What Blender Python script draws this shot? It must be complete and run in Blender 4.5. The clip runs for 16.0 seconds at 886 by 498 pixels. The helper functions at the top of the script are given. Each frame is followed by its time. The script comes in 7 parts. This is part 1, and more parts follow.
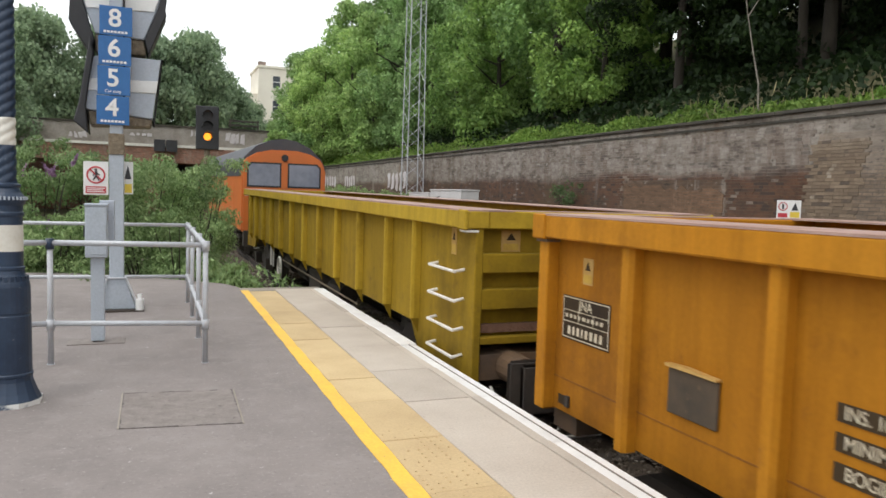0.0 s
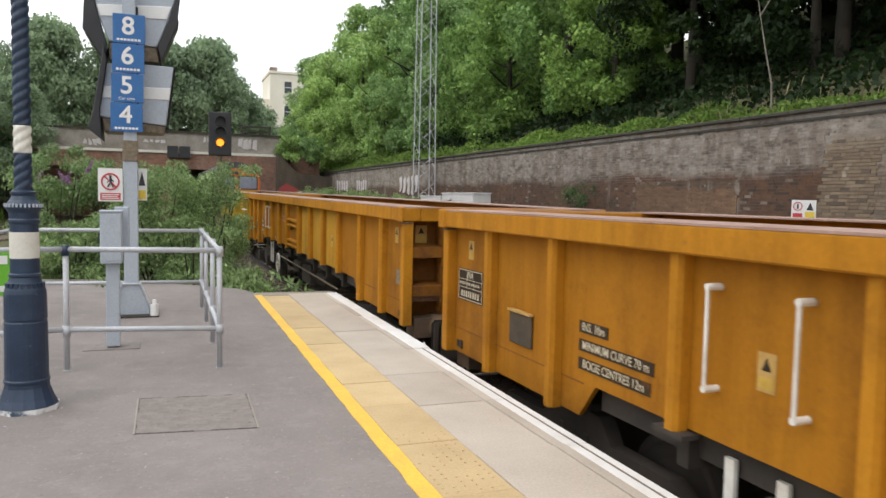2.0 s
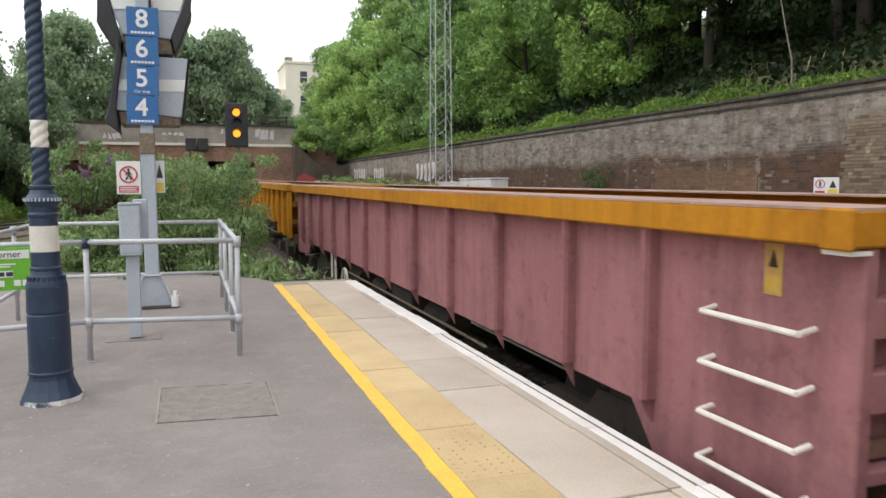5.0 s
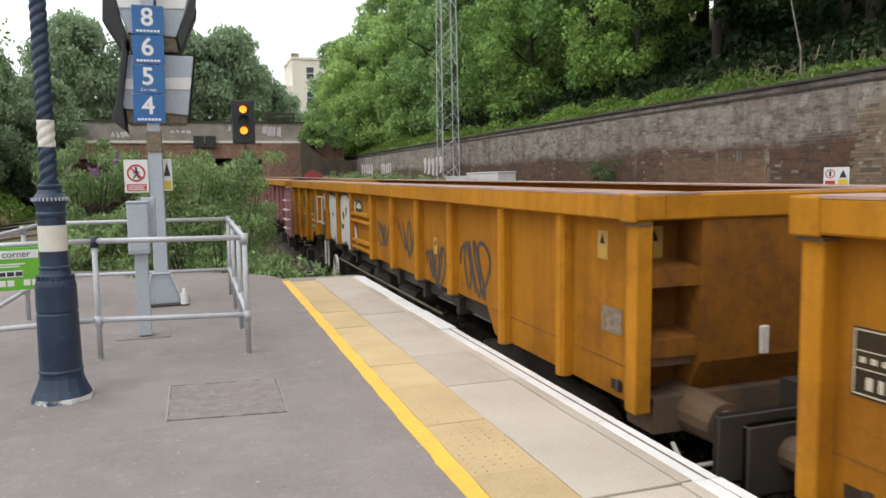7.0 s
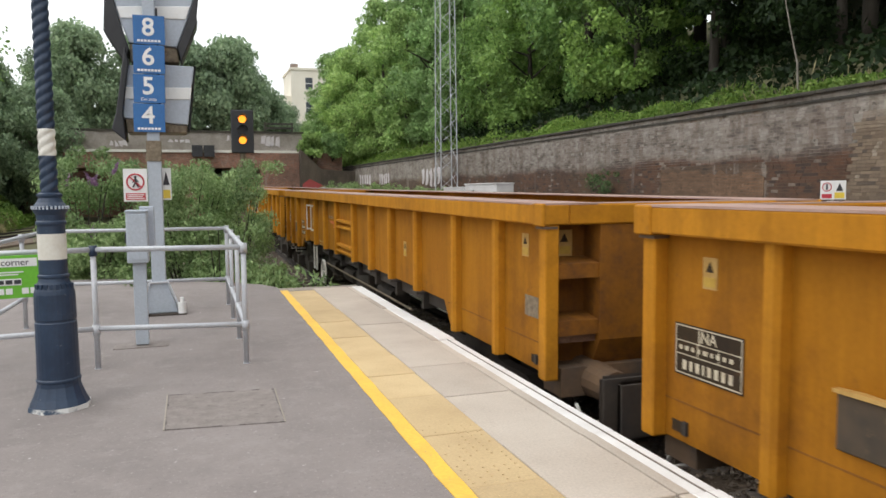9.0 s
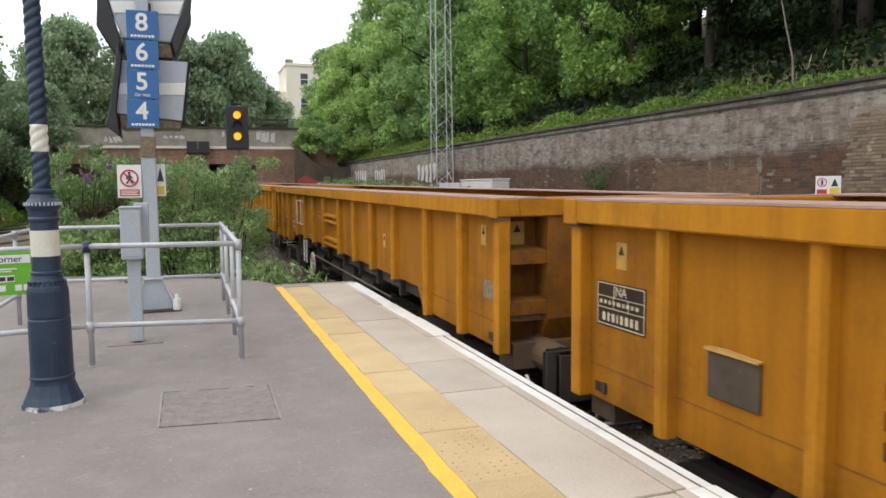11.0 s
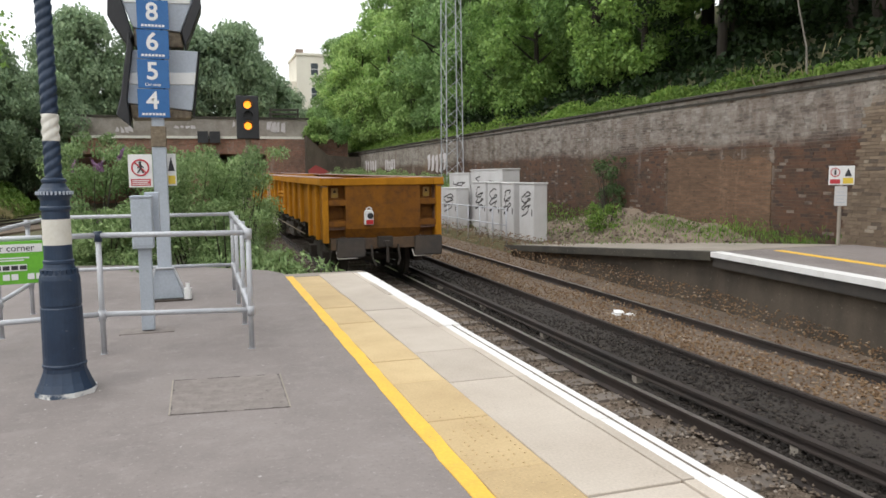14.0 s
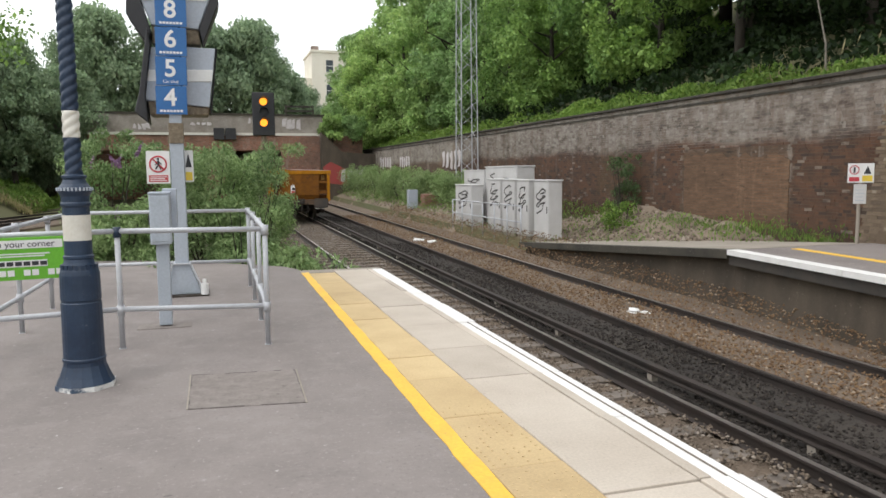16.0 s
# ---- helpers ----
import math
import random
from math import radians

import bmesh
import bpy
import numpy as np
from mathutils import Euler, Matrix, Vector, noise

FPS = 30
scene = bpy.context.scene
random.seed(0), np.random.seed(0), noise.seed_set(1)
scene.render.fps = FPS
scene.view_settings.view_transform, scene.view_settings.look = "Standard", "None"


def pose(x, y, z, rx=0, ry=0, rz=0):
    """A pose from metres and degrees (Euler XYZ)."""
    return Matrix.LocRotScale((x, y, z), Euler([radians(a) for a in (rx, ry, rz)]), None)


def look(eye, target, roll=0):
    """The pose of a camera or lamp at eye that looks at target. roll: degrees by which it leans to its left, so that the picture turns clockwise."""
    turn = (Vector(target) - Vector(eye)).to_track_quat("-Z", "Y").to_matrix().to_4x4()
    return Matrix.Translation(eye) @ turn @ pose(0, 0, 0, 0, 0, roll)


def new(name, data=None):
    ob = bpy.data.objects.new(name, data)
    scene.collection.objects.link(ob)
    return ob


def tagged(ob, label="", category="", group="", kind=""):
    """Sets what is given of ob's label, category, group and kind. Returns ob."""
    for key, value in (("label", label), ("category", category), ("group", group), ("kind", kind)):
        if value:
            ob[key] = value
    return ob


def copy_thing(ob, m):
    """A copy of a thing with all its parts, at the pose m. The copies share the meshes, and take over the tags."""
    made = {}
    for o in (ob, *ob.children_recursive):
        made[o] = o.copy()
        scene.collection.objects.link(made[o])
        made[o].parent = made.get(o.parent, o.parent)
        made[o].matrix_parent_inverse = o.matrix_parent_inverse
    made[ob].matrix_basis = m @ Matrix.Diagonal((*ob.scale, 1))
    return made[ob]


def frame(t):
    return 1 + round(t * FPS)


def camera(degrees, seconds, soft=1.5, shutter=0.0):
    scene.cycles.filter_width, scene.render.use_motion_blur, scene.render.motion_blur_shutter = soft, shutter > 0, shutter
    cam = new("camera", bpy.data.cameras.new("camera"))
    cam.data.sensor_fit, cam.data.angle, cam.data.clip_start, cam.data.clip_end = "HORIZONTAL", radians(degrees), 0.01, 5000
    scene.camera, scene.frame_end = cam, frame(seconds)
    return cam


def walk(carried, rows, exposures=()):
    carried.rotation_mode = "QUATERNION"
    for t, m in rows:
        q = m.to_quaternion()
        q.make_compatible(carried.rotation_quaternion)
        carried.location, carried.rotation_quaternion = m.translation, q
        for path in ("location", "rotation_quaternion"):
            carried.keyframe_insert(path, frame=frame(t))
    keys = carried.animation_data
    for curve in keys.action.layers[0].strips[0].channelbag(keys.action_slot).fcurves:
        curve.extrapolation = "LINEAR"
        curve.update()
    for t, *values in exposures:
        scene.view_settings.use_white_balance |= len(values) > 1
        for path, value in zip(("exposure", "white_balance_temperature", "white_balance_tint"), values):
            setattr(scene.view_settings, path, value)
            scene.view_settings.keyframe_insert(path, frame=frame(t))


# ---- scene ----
cam = camera(62.0, 16.0, soft=1.6, shutter=0.07)

PATH = [
    (0, -0.025, -0.027, 1.563, -21.84, -4.11, -1.64),
    (0.5, -0.025, -0.020, 1.556, -21.75, -4.02, -1.30),
    (1, -0.027, -0.020, 1.558, -21.36, -3.53, -1.48),
    (1.5, -0.031, -0.027, 1.563, -21.17, -3.49, -1.42),
    (2, -0.027, -0.020, 1.563, -20.93, -3.88, -1.08),
    (2.5, -0.014, -0.028, 1.562, -20.40, -3.98, -0.61),
    (3, -0.009, -0.025, 1.559, -19.72, -4.36, -0.40),
    (3.5, -0.009, -0.024, 1.557, -19.84, -4.20, -0.30),
    (6, 0.007, -0.008, 1.551, -19.17, -5.36, 0.59),
    (6.5, 0.008, -0.016, 1.552, -18.99, -5.24, 0.67),
    (7, 0.015, -0.003, 1.555, -18.95, -5.37, 0.92),
    (7.5, 0.020, -0.010, 1.555, -18.61, -5.24, 0.96),
    (8, 0.011, -0.009, 1.553, -18.67, -4.96, 0.84),
    (8.5, 0.003, -0.016, 1.557, -18.71, -4.63, 0.63),
    (9, -0.000, -0.015, 1.557, -19.12, -4.54, 0.55),
    (11.5, 0.008, 0.005, 1.555, -19.46, -4.89, 0.62),
    (12, -0.001, 0.002, 1.556, -19.40, -4.53, 0.67),
    (12.5, 0.005, 0.002, 1.553, -19.64, -4.79, 0.94),
    (13, 0.011, -0.002, 1.554, -19.61, -5.41, 0.95),
    (13.5, 0.018, 0.000, 1.552, -19.05, -5.39, 0.50),
    (14, 0.015, 0.004, 1.549, -18.66, -5.61, 0.61),
    (14.5, 0.012, 0.006, 1.549, -18.46, -5.76, 0.47),
    (15, 0.008, -0.000, 1.549, -18.11, -5.60, 0.46),
    (15.5, -0.000, -0.006, 1.551, -17.79, -5.67, 0.54),
    (16, 0.000, -0.000, 1.550, -17.55, -5.84, 0.50),
]
walk(cam, [(t, pose(x, y, z, 90 + p, r, w)) for t, x, y, z, w, p, r in PATH],
     exposures=[(0, 0.0), (16, 0.0)])

# ---- world and light: bright overcast day ----
world = bpy.data.worlds.new("overcast_sky")
scene.world = world
world.use_nodes = True
wn, wl = world.node_tree.nodes, world.node_tree.links
wn.clear()
sky = wn.new("ShaderNodeTexSky")
sky.sky_type, sky.sun_disc = "NISHITA", False
sky.sun_elevation, sky.sun_rotation = radians(52), radians(-60)
sky.dust_density, sky.air_density = 5.0, 1.0
hsv = wn.new("ShaderNodeHueSaturation")
hsv.inputs["Saturation"].default_value = 0.12
bg_sky = wn.new("ShaderNodeBackground")
bg_sky.inputs["Strength"].default_value = 0.06
bg_cloud = wn.new("ShaderNodeBackground")
bg_cloud.inputs["Color"].default_value = (0.95, 0.98, 1.0, 1)
bg_cloud.inputs["Strength"].default_value = 1.12
add = wn.new("ShaderNodeAddShader")
wout = wn.new("ShaderNodeOutputWorld")
wl.new(sky.outputs[0], hsv.inputs["Color"])
wl.new(hsv.outputs[0], bg_sky.inputs["Color"])
wl.new(bg_sky.outputs[0], add.inputs[0])
wl.new(bg_cloud.outputs[0], add.inputs[1])
wl.new(add.outputs[0], wout.inputs["Surface"])

sun_data = bpy.data.lights.new("sun", "SUN")
sun_data.energy, sun_data.angle, sun_data.color = 0.9, radians(25), (1.0, 0.96, 0.9)
sun = new("sun", sun_data)
sun.matrix_world = look((-30, -25, 60), (0, 0, 0))


# ---- materials ----
def nodes_of(name):
    m = bpy.data.materials.new(name)
    m.use_nodes = True
    n = m.node_tree.nodes
    return m, n, m.node_tree.links, n["Principled BSDF"]


def rgb(c):
    return (*c, 1)


def noise_tex(n, l, coord, scale, detail=6, rough=0.6, stretch=None):
    t = n.new("ShaderNodeTexNoise")
    t.inputs["Scale"].default_value, t.inputs["Detail"].default_value, t.inputs["Roughness"].default_value = scale, detail, rough
    if stretch:
        mp = n.new("ShaderNodeMapping")
        mp.inputs["Scale"].default_value = stretch
        l.new(coord, mp.inputs["Vector"])
        coord = mp.outputs[0]
    l.new(coord, t.inputs["Vector"])
    return t.outputs["Fac"]


def ramp(n, l, fac, lo, hi, a=(0, 0, 0), b=(1, 1, 1)):
    r = n.new("ShaderNodeValToRGB")
    e = r.color_ramp.elements
    e[0].position, e[0].color, e[1].position, e[1].color = lo, rgb(a), hi, rgb(b)
    l.new(fac, r.inputs[0])
    return r.outputs["Color"]


def mix(n, l, fac, a, b, mode="MIX"):
    x = n.new("ShaderNodeMix")
    x.data_type, x.blend_type = "RGBA", mode
    for v, i in ((fac, 0), (a, 6), (b, 7)):
        if hasattr(v, "node"):
            l.new(v, x.inputs[i])
        elif i == 0:
            x.inputs[0].default_value = v
        else:
            x.inputs[i].default_value = rgb(v)
    return x.outputs[2]


def bump(n, l, p, height, strength, distance):
    b = n.new("ShaderNodeBump")
    b.inputs["Strength"].default_value, b.inputs["Distance"].default_value = strength, distance
    l.new(height, b.inputs["Height"])
    l.new(b.outputs[0], p.inputs["Normal"])


def surface(name, base, second, coarse=1.5, fine=40.0, rough=0.8, metal=0.0, relief=0.3, depth=0.004, amount=(0.35, 0.7),
            stretch=None, specks=None, speck_range=(0.62, 0.72), vary=0.0):
    """Two-scale mottled surface: base and second colours, optional third-colour specks, fine relief."""
    m, n, l, p = nodes_of(name)
    co = n.new("ShaderNodeTexCoord").outputs["Object"]
    big = noise_tex(n, l, co, coarse, 5, 0.6, stretch)
    small = noise_tex(n, l, co, fine, 3, 0.6)
    col = mix(n, l, ramp(n, l, big, *amount), base, second)
    col = mix(n, l, 0.24, col, ramp(n, l, small, 0.25, 0.75, (0.3, 0.3, 0.3), (0.75, 0.75, 0.75)), "OVERLAY")
    if specks:
        mid = noise_tex(n, l, co, fine * 0.35, 4, 0.7)
        col = mix(n, l, ramp(n, l, mid, *speck_range), col, specks)
    if vary:
        oi = n.new("ShaderNodeObjectInfo")
        col = mix(n, l, vary, col, ramp(n, l, oi.outputs["Random"], 0, 1, (0.15, 0.15, 0.15), (0.85, 0.85, 0.85)), "OVERLAY")
    l.new(col, p.inputs["Base Color"])
    p.inputs["Roughness"].default_value, p.inputs["Metallic"].default_value = rough, metal
    bump(n, l, p, small, relief, depth)
    return m


def wagon_paint(name, base, faded, rust=(0.10, 0.045, 0.02), rust_lo=0.60, rust_hi=0.80):
    """Weathered wagon paint: faded panels, vertical dirt runs, rust scabs."""
    m, n, l, p = nodes_of(name)
    co = n.new("ShaderNodeTexCoord").outputs["Object"]
    big = noise_tex(n, l, co, 0.7, 5, 0.6)
    runs = noise_tex(n, l, co, 3.0, 5, 0.65, (1, 2.2, 0.16))
    grain = noise_tex(n, l, co, 30, 4, 0.65)
    scab = noise_tex(n, l, co, 6.5, 8, 0.72)
    col = mix(n, l, ramp(n, l, big, 0.3, 0.75), base, faded)
    dirt = ramp(n, l, runs, 0.42, 0.85, (0, 0, 0), (0.55, 0.55, 0.55))
    col = mix(n, l, dirt, col, tuple(v * 0.40 for v in base))
    smear = noise_tex(n, l, co, 1.1, 6, 0.7)
    col = mix(n, l, ramp(n, l, smear, 0.50, 0.72, (0, 0, 0), (0.62, 0.62, 0.62)), col, (base[0] * 0.42, base[1] * 0.40, base[2] * 0.45 + 0.005))
    col = mix(n, l, ramp(n, l, scab, rust_lo, rust_hi, (0, 0, 0), (0.75, 0.75, 0.75)), col, rust)
    col = mix(n, l, 0.22, col, ramp(n, l, grain, 0.25, 0.75, (0.3, 0.3, 0.3), (0.7, 0.7, 0.7)), "OVERLAY")
    l.new(col, p.inputs["Base Color"])
    p.inputs["Roughness"].default_value = 0.7
    p.inputs["Specular IOR Level"].default_value = 0.18
    bump(n, l, p, grain, 0.15, 0.003)
    return m


def leaf_mat(name, dark, light, tint=0.5):
    m, n, l, p = nodes_of(name)
    geo = n.new("ShaderNodeNewGeometry")
    co = n.new("ShaderNodeTexCoord").outputs["Object"]
    oi = n.new("ShaderNodeObjectInfo")
    col = mix(n, l, ramp(n, l, geo.outputs["Random Per Island"], 0, 1), dark, light)
    # broad noise and per-tree tint paint sunlit masses and dark hollows into the leaves
    big = noise_tex(n, l, co, 0.45, 3, 0.5)
    col = mix(n, l, 0.55, col, ramp(n, l, big, 0.3, 0.7, (0.25, 0.25, 0.25), (0.75, 0.75, 0.7)), "OVERLAY")
    col = mix(n, l, tint, col, ramp(n, l, oi.outputs["Random"], 0, 1, (0.36, 0.40, 0.40), (0.66, 0.64, 0.46)), "OVERLAY")
    l.new(col, p.inputs["Base Color"])
    p.inputs["Roughness"].default_value = 0.6
    p.inputs["Specular IOR Level"].default_value = 0.25
    tr = n.new("ShaderNodeBsdfTranslucent")
    l.new(col, tr.inputs["Color"])
    ms = n.new("ShaderNodeMixShader")
    ms.inputs[0].default_value = 0.3
    l.new(p.outputs[0], ms.inputs[1])
    l.new(tr.outputs[0], ms.inputs[2])
    l.new(ms.outputs[0], n["Material Output"].inputs["Surface"])
    return m


def brick_mat(name, a, b, mortar, wash, wash_lo, wash_hi, soot=(0.05, 0.045, 0.04), axis="X", patch=None):
    """Old brickwork: courses of 75 mm, mortar joints, lime wash in a high band, soot and damp."""
    m, n, l, p = nodes_of(name)
    co = n.new("ShaderNodeTexCoord").outputs["Object"]
    mp = n.new("ShaderNodeMapping")
    if axis == "X":
        mp.inputs["Rotation"].default_value = (radians(90), 0, radians(90))
        sep = n.new("ShaderNodeSeparateXYZ")
        cmb = n.new("ShaderNodeCombineXYZ")
        l.new(co, sep.inputs[0])
        l.new(sep.outputs["Y"], cmb.inputs["X"])
        l.new(sep.outputs["Z"], cmb.inputs["Y"])
    else:
        sep = n.new("ShaderNodeSeparateXYZ")
        cmb = n.new("ShaderNodeCombineXYZ")
        l.new(co, sep.inputs[0])
        l.new(sep.outputs["X"], cmb.inputs["X"])
        l.new(sep.outputs["Z"], cmb.inputs["Y"])
    bt = n.new("ShaderNodeTexBrick")
    l.new(cmb.outputs[0], bt.inputs["Vector"])
    bt.inputs["Color1"].default_value, bt.inputs["Color2"].default_value, bt.inputs["Mortar"].default_value = rgb(a), rgb(b), rgb(mortar)
    bt.inputs["Scale"].default_value = 1.0
    bt.inputs["Brick Width"].default_value, bt.inputs["Row Height"].default_value, bt.inputs["Mortar Size"].default_value = 0.225, 0.075, 0.008
    col = bt.outputs["Color"]
    big = noise_tex(n, l, co, 0.55, 7, 0.65)
    runs = noise_tex(n, l, co, 1.7, 6, 0.7, (1, 1, 0.18))
    blot = noise_tex(n, l, co, 2.2, 8, 0.78, (1, 0.8, 1.7))
    # pale wash above a wavering height
    ht = n.new("ShaderNodeMath")
    ht.operation = "MULTIPLY_ADD"
    l.new(big, ht.inputs[0])
    ht.inputs[1].default_value = 0.7
    l.new(sep.outputs["Z"], ht.inputs[2])
    mr = n.new("ShaderNodeMapRange")
    mr.inputs["From Min"].default_value, mr.inputs["From Max"].default_value = wash_lo, wash_hi
    l.new(ht.outputs[0], mr.inputs["Value"])
    wfac = mix(n, l, 1.0, mr.outputs[0], ramp(n, l, runs, 0.22, 0.48), "MULTIPLY")
    wfac = mix(n, l, 1.0, wfac, ramp(n, l, blot, 0.46, 0.74, (1, 1, 1), (0.35, 0.35, 0.35)), "MULTIPLY")
    broad = noise_tex(n, l, co, 0.28, 4, 0.55, (1, 1, 1.6))
    col = mix(n, l, wfac, col, wash)
    col = mix(n, l, ramp(n, l, blot, 0.52, 0.70, (0, 0, 0), (0.7, 0.7, 0.7)), col, soot)
    col = mix(n, l, ramp(n, l, broad, 0.48, 0.68, (0, 0, 0), (0.5, 0.5, 0.5)), col, soot)
    col = mix(n, l, ramp(n, l, runs, 0.57, 0.68, (0, 0, 0), (0.5, 0.5, 0.5)), col, wash)
    chips = noise_tex(n, l, co, 5.5, 3, 0.6, (1, 0.7, 1.6))
    col = mix(n, l, ramp(n, l, chips, 0.66, 0.71, (0, 0, 0), (0.6, 0.6, 0.6)), col, wash)
    course = noise_tex(n, l, co, 2.6, 4, 0.7, (1, 0.9, 4.5))
    col = mix(n, l, 0.5, col, ramp(n, l, course, 0.30, 0.70, (0.22, 0.21, 0.20), (0.78, 0.77, 0.76)), "OVERLAY")
    bits = noise_tex(n, l, co, 4.2, 3, 0.65, (1, 1, 2.6))
    col = mix(n, l, ramp(n, l, bits, 0.60, 0.68, (0, 0, 0), (0.7, 0.7, 0.7)), col, tuple(0.6 * v for v in soot))
    if patch:
        col = mix(n, l, ramp(n, l, big, 0.56, 0.7, (0, 0, 0), (0.6, 0.6, 0.6)), col, patch)
    l.new(col, p.inputs["Base Color"])
    p.inputs["Roughness"].default_value = 0.92
    b1 = n.new("ShaderNodeMath")
    b1.operation = "MULTIPLY_ADD"
    l.new(bt.outputs["Fac"], b1.inputs[0])
    b1.inputs[1].default_value = -1.0
    l.new(blot, b1.inputs[2])
    bump(n, l, p, b1.outputs[0], 0.6, 0.012)
    return m


def face_brick_mat(name, tones, wash, wash_lo, wash_hi, stain, moss):
    """Single bricks: each with its own tone; lime wash above a wavering height, damp runs, moss."""
    m, n, l, p = nodes_of(name)
    geo = n.new("ShaderNodeNewGeometry")
    co = geo.outputs["Position"]
    oi = n.new("ShaderNodeObjectInfo")
    s1 = n.new("ShaderNodeMath")
    l.new(geo.outputs["Random Per Island"], s1.inputs[0])
    l.new(oi.outputs["Random"], s1.inputs[1])
    s2 = n.new("ShaderNodeMath")
    s2.operation = "FRACT"
    l.new(s1.outputs[0], s2.inputs[0])
    pick = s2.outputs[0]
    col = mix(n, l, ramp(n, l, pick, 0.1, 0.7), tones[0], tones[1])
    col = mix(n, l, ramp(n, l, pick, 0.84, 0.88), col, tones[2])
    col = mix(n, l, ramp(n, l, pick, 0.95, 0.97), col, tones[3])
    big = noise_tex(n, l, co, 0.35, 6, 0.62)
    blot = noise_tex(n, l, co, 1.6, 7, 0.75, (1, 0.8, 1.6))
    runs = noise_tex(n, l, co, 1.5, 6, 0.7, (1, 1, 0.14))
    sep = n.new("ShaderNodeSeparateXYZ")
    l.new(co, sep.inputs[0])
    ht = n.new("ShaderNodeMath")
    ht.operation = "MULTIPLY_ADD"
    l.new(big, ht.inputs[0])
    ht.inputs[1].default_value = 1.0
    l.new(sep.outputs["Z"], ht.inputs[2])
    mr = n.new("ShaderNodeMapRange")
    mr.inputs["From Min"].default_value, mr.inputs["From Max"].default_value = wash_lo, wash_hi
    l.new(ht.outputs[0], mr.inputs["Value"])
    col = mix(n, l, ramp(n, l, blot, 0.44, 0.62, (0, 0, 0), (0.85, 0.85, 0.85)), col, stain)
    col = mix(n, l, ramp(n, l, big, 0.54, 0.68, (0, 0, 0), (0.5, 0.5, 0.5)), col, moss)
    wf = mix(n, l, 1.0, mr.outputs[0], ramp(n, l, runs, 0.30, 0.56, (0.25, 0.25, 0.25), (1, 1, 1)), "MULTIPLY")
    wf = mix(n, l, 1.0, wf, ramp(n, l, pick, 0.1, 0.9, (0.95, 0.95, 0.95), (0.55, 0.55, 0.55)), "MULTIPLY")
    wf = mix(n, l, 1.0, wf, ramp(n, l, blot, 0.46, 0.62, (1, 1, 1), (0.28, 0.28, 0.28)), "MULTIPLY")
    col = mix(n, l, wf, col, wash)
    col = mix(n, l, ramp(n, l, runs, 0.60, 0.72, (0, 0, 0), (0.35, 0.35, 0.35)), col, wash)
    fine = noise_tex(n, l, co, 30, 4, 0.7)
    col = mix(n, l, 0.3, col, ramp(n, l, fine, 0.25, 0.75, (0.28, 0.28, 0.28), (0.74, 0.74, 0.74)), "OVERLAY")
    l.new(col, p.inputs["Base Color"])
    p.inputs["Roughness"].default_value = 0.93
    bump(n, l, p, fine, 0.5, 0.006)
    return m


def glow(name, color, strength):
    m, n, l, p = nodes_of(name)
    p.inputs["Base Color"].default_value = rgb(color)
    p.inputs["Emission Color"].default_value, p.inputs["Emission Strength"].default_value = rgb(color), strength
    return m


M = {}
def asphalt_mat():
    """Old platform asphalt: pale aggregate, damp streaks, worn light lanes, dark spots."""
    m, n, l, p = nodes_of("asphalt")
    co = n.new("ShaderNodeTexCoord").outputs["Object"]
    lanes = noise_tex(n, l, co, 0.55, 5, 0.6, (1.0, 0.55, 1))
    stain = noise_tex(n, l, co, 1.5, 8, 0.68)
    spots = noise_tex(n, l, co, 9.0, 5, 0.7)
    grit = noise_tex(n, l, co, 34, 5, 0.8)
    worn = noise_tex(n, l, co, 4.5, 6, 0.7)
    col = mix(n, l, ramp(n, l, lanes, 0.32, 0.68), (0.19, 0.164, 0.155), (0.265, 0.232, 0.22))
    col = mix(n, l, ramp(n, l, stain, 0.46, 0.70, (0, 0, 0), (0.42, 0.42, 0.42)), col, (0.145, 0.125, 0.121))
    col = mix(n, l, ramp(n, l, worn, 0.52, 0.72, (0, 0, 0), (0.4, 0.4, 0.4)), col, (0.33, 0.295, 0.28))
    col = mix(n, l, ramp(n, l, spots, 0.62, 0.72, (0, 0, 0), (0.55, 0.55, 0.55)), col, (0.105, 0.095, 0.092))
    col = mix(n, l, ramp(n, l, grit, 0.58, 0.70, (0, 0, 0), (0.8, 0.8, 0.8)), col, (0.42, 0.385, 0.37))
    col = mix(n, l, ramp(n, l, grit, 0.30, 0.42, (0.7, 0.7, 0.7), (0, 0, 0)), col, (0.085, 0.075, 0.073))
    fleck = noise_tex(n, l, co, 17.0, 2, 0.5)
    col = mix(n, l, ramp(n, l, fleck, 0.735, 0.76, (0, 0, 0), (0.75, 0.75, 0.75)), col, (0.50, 0.47, 0.45))
    gum = noise_tex(n, l, co, 5.0, 2, 0.5, (1, 1.7, 1))
    col = mix(n, l, ramp(n, l, gum, 0.75, 0.77, (0, 0, 0), (0.6, 0.6, 0.6)), col, (0.085, 0.075, 0.07))
    l.new(col, p.inputs["Base Color"])
    p.inputs["Roughness"].default_value = 0.88
    bump(n, l, p, grit, 0.5, 0.004)
    return m


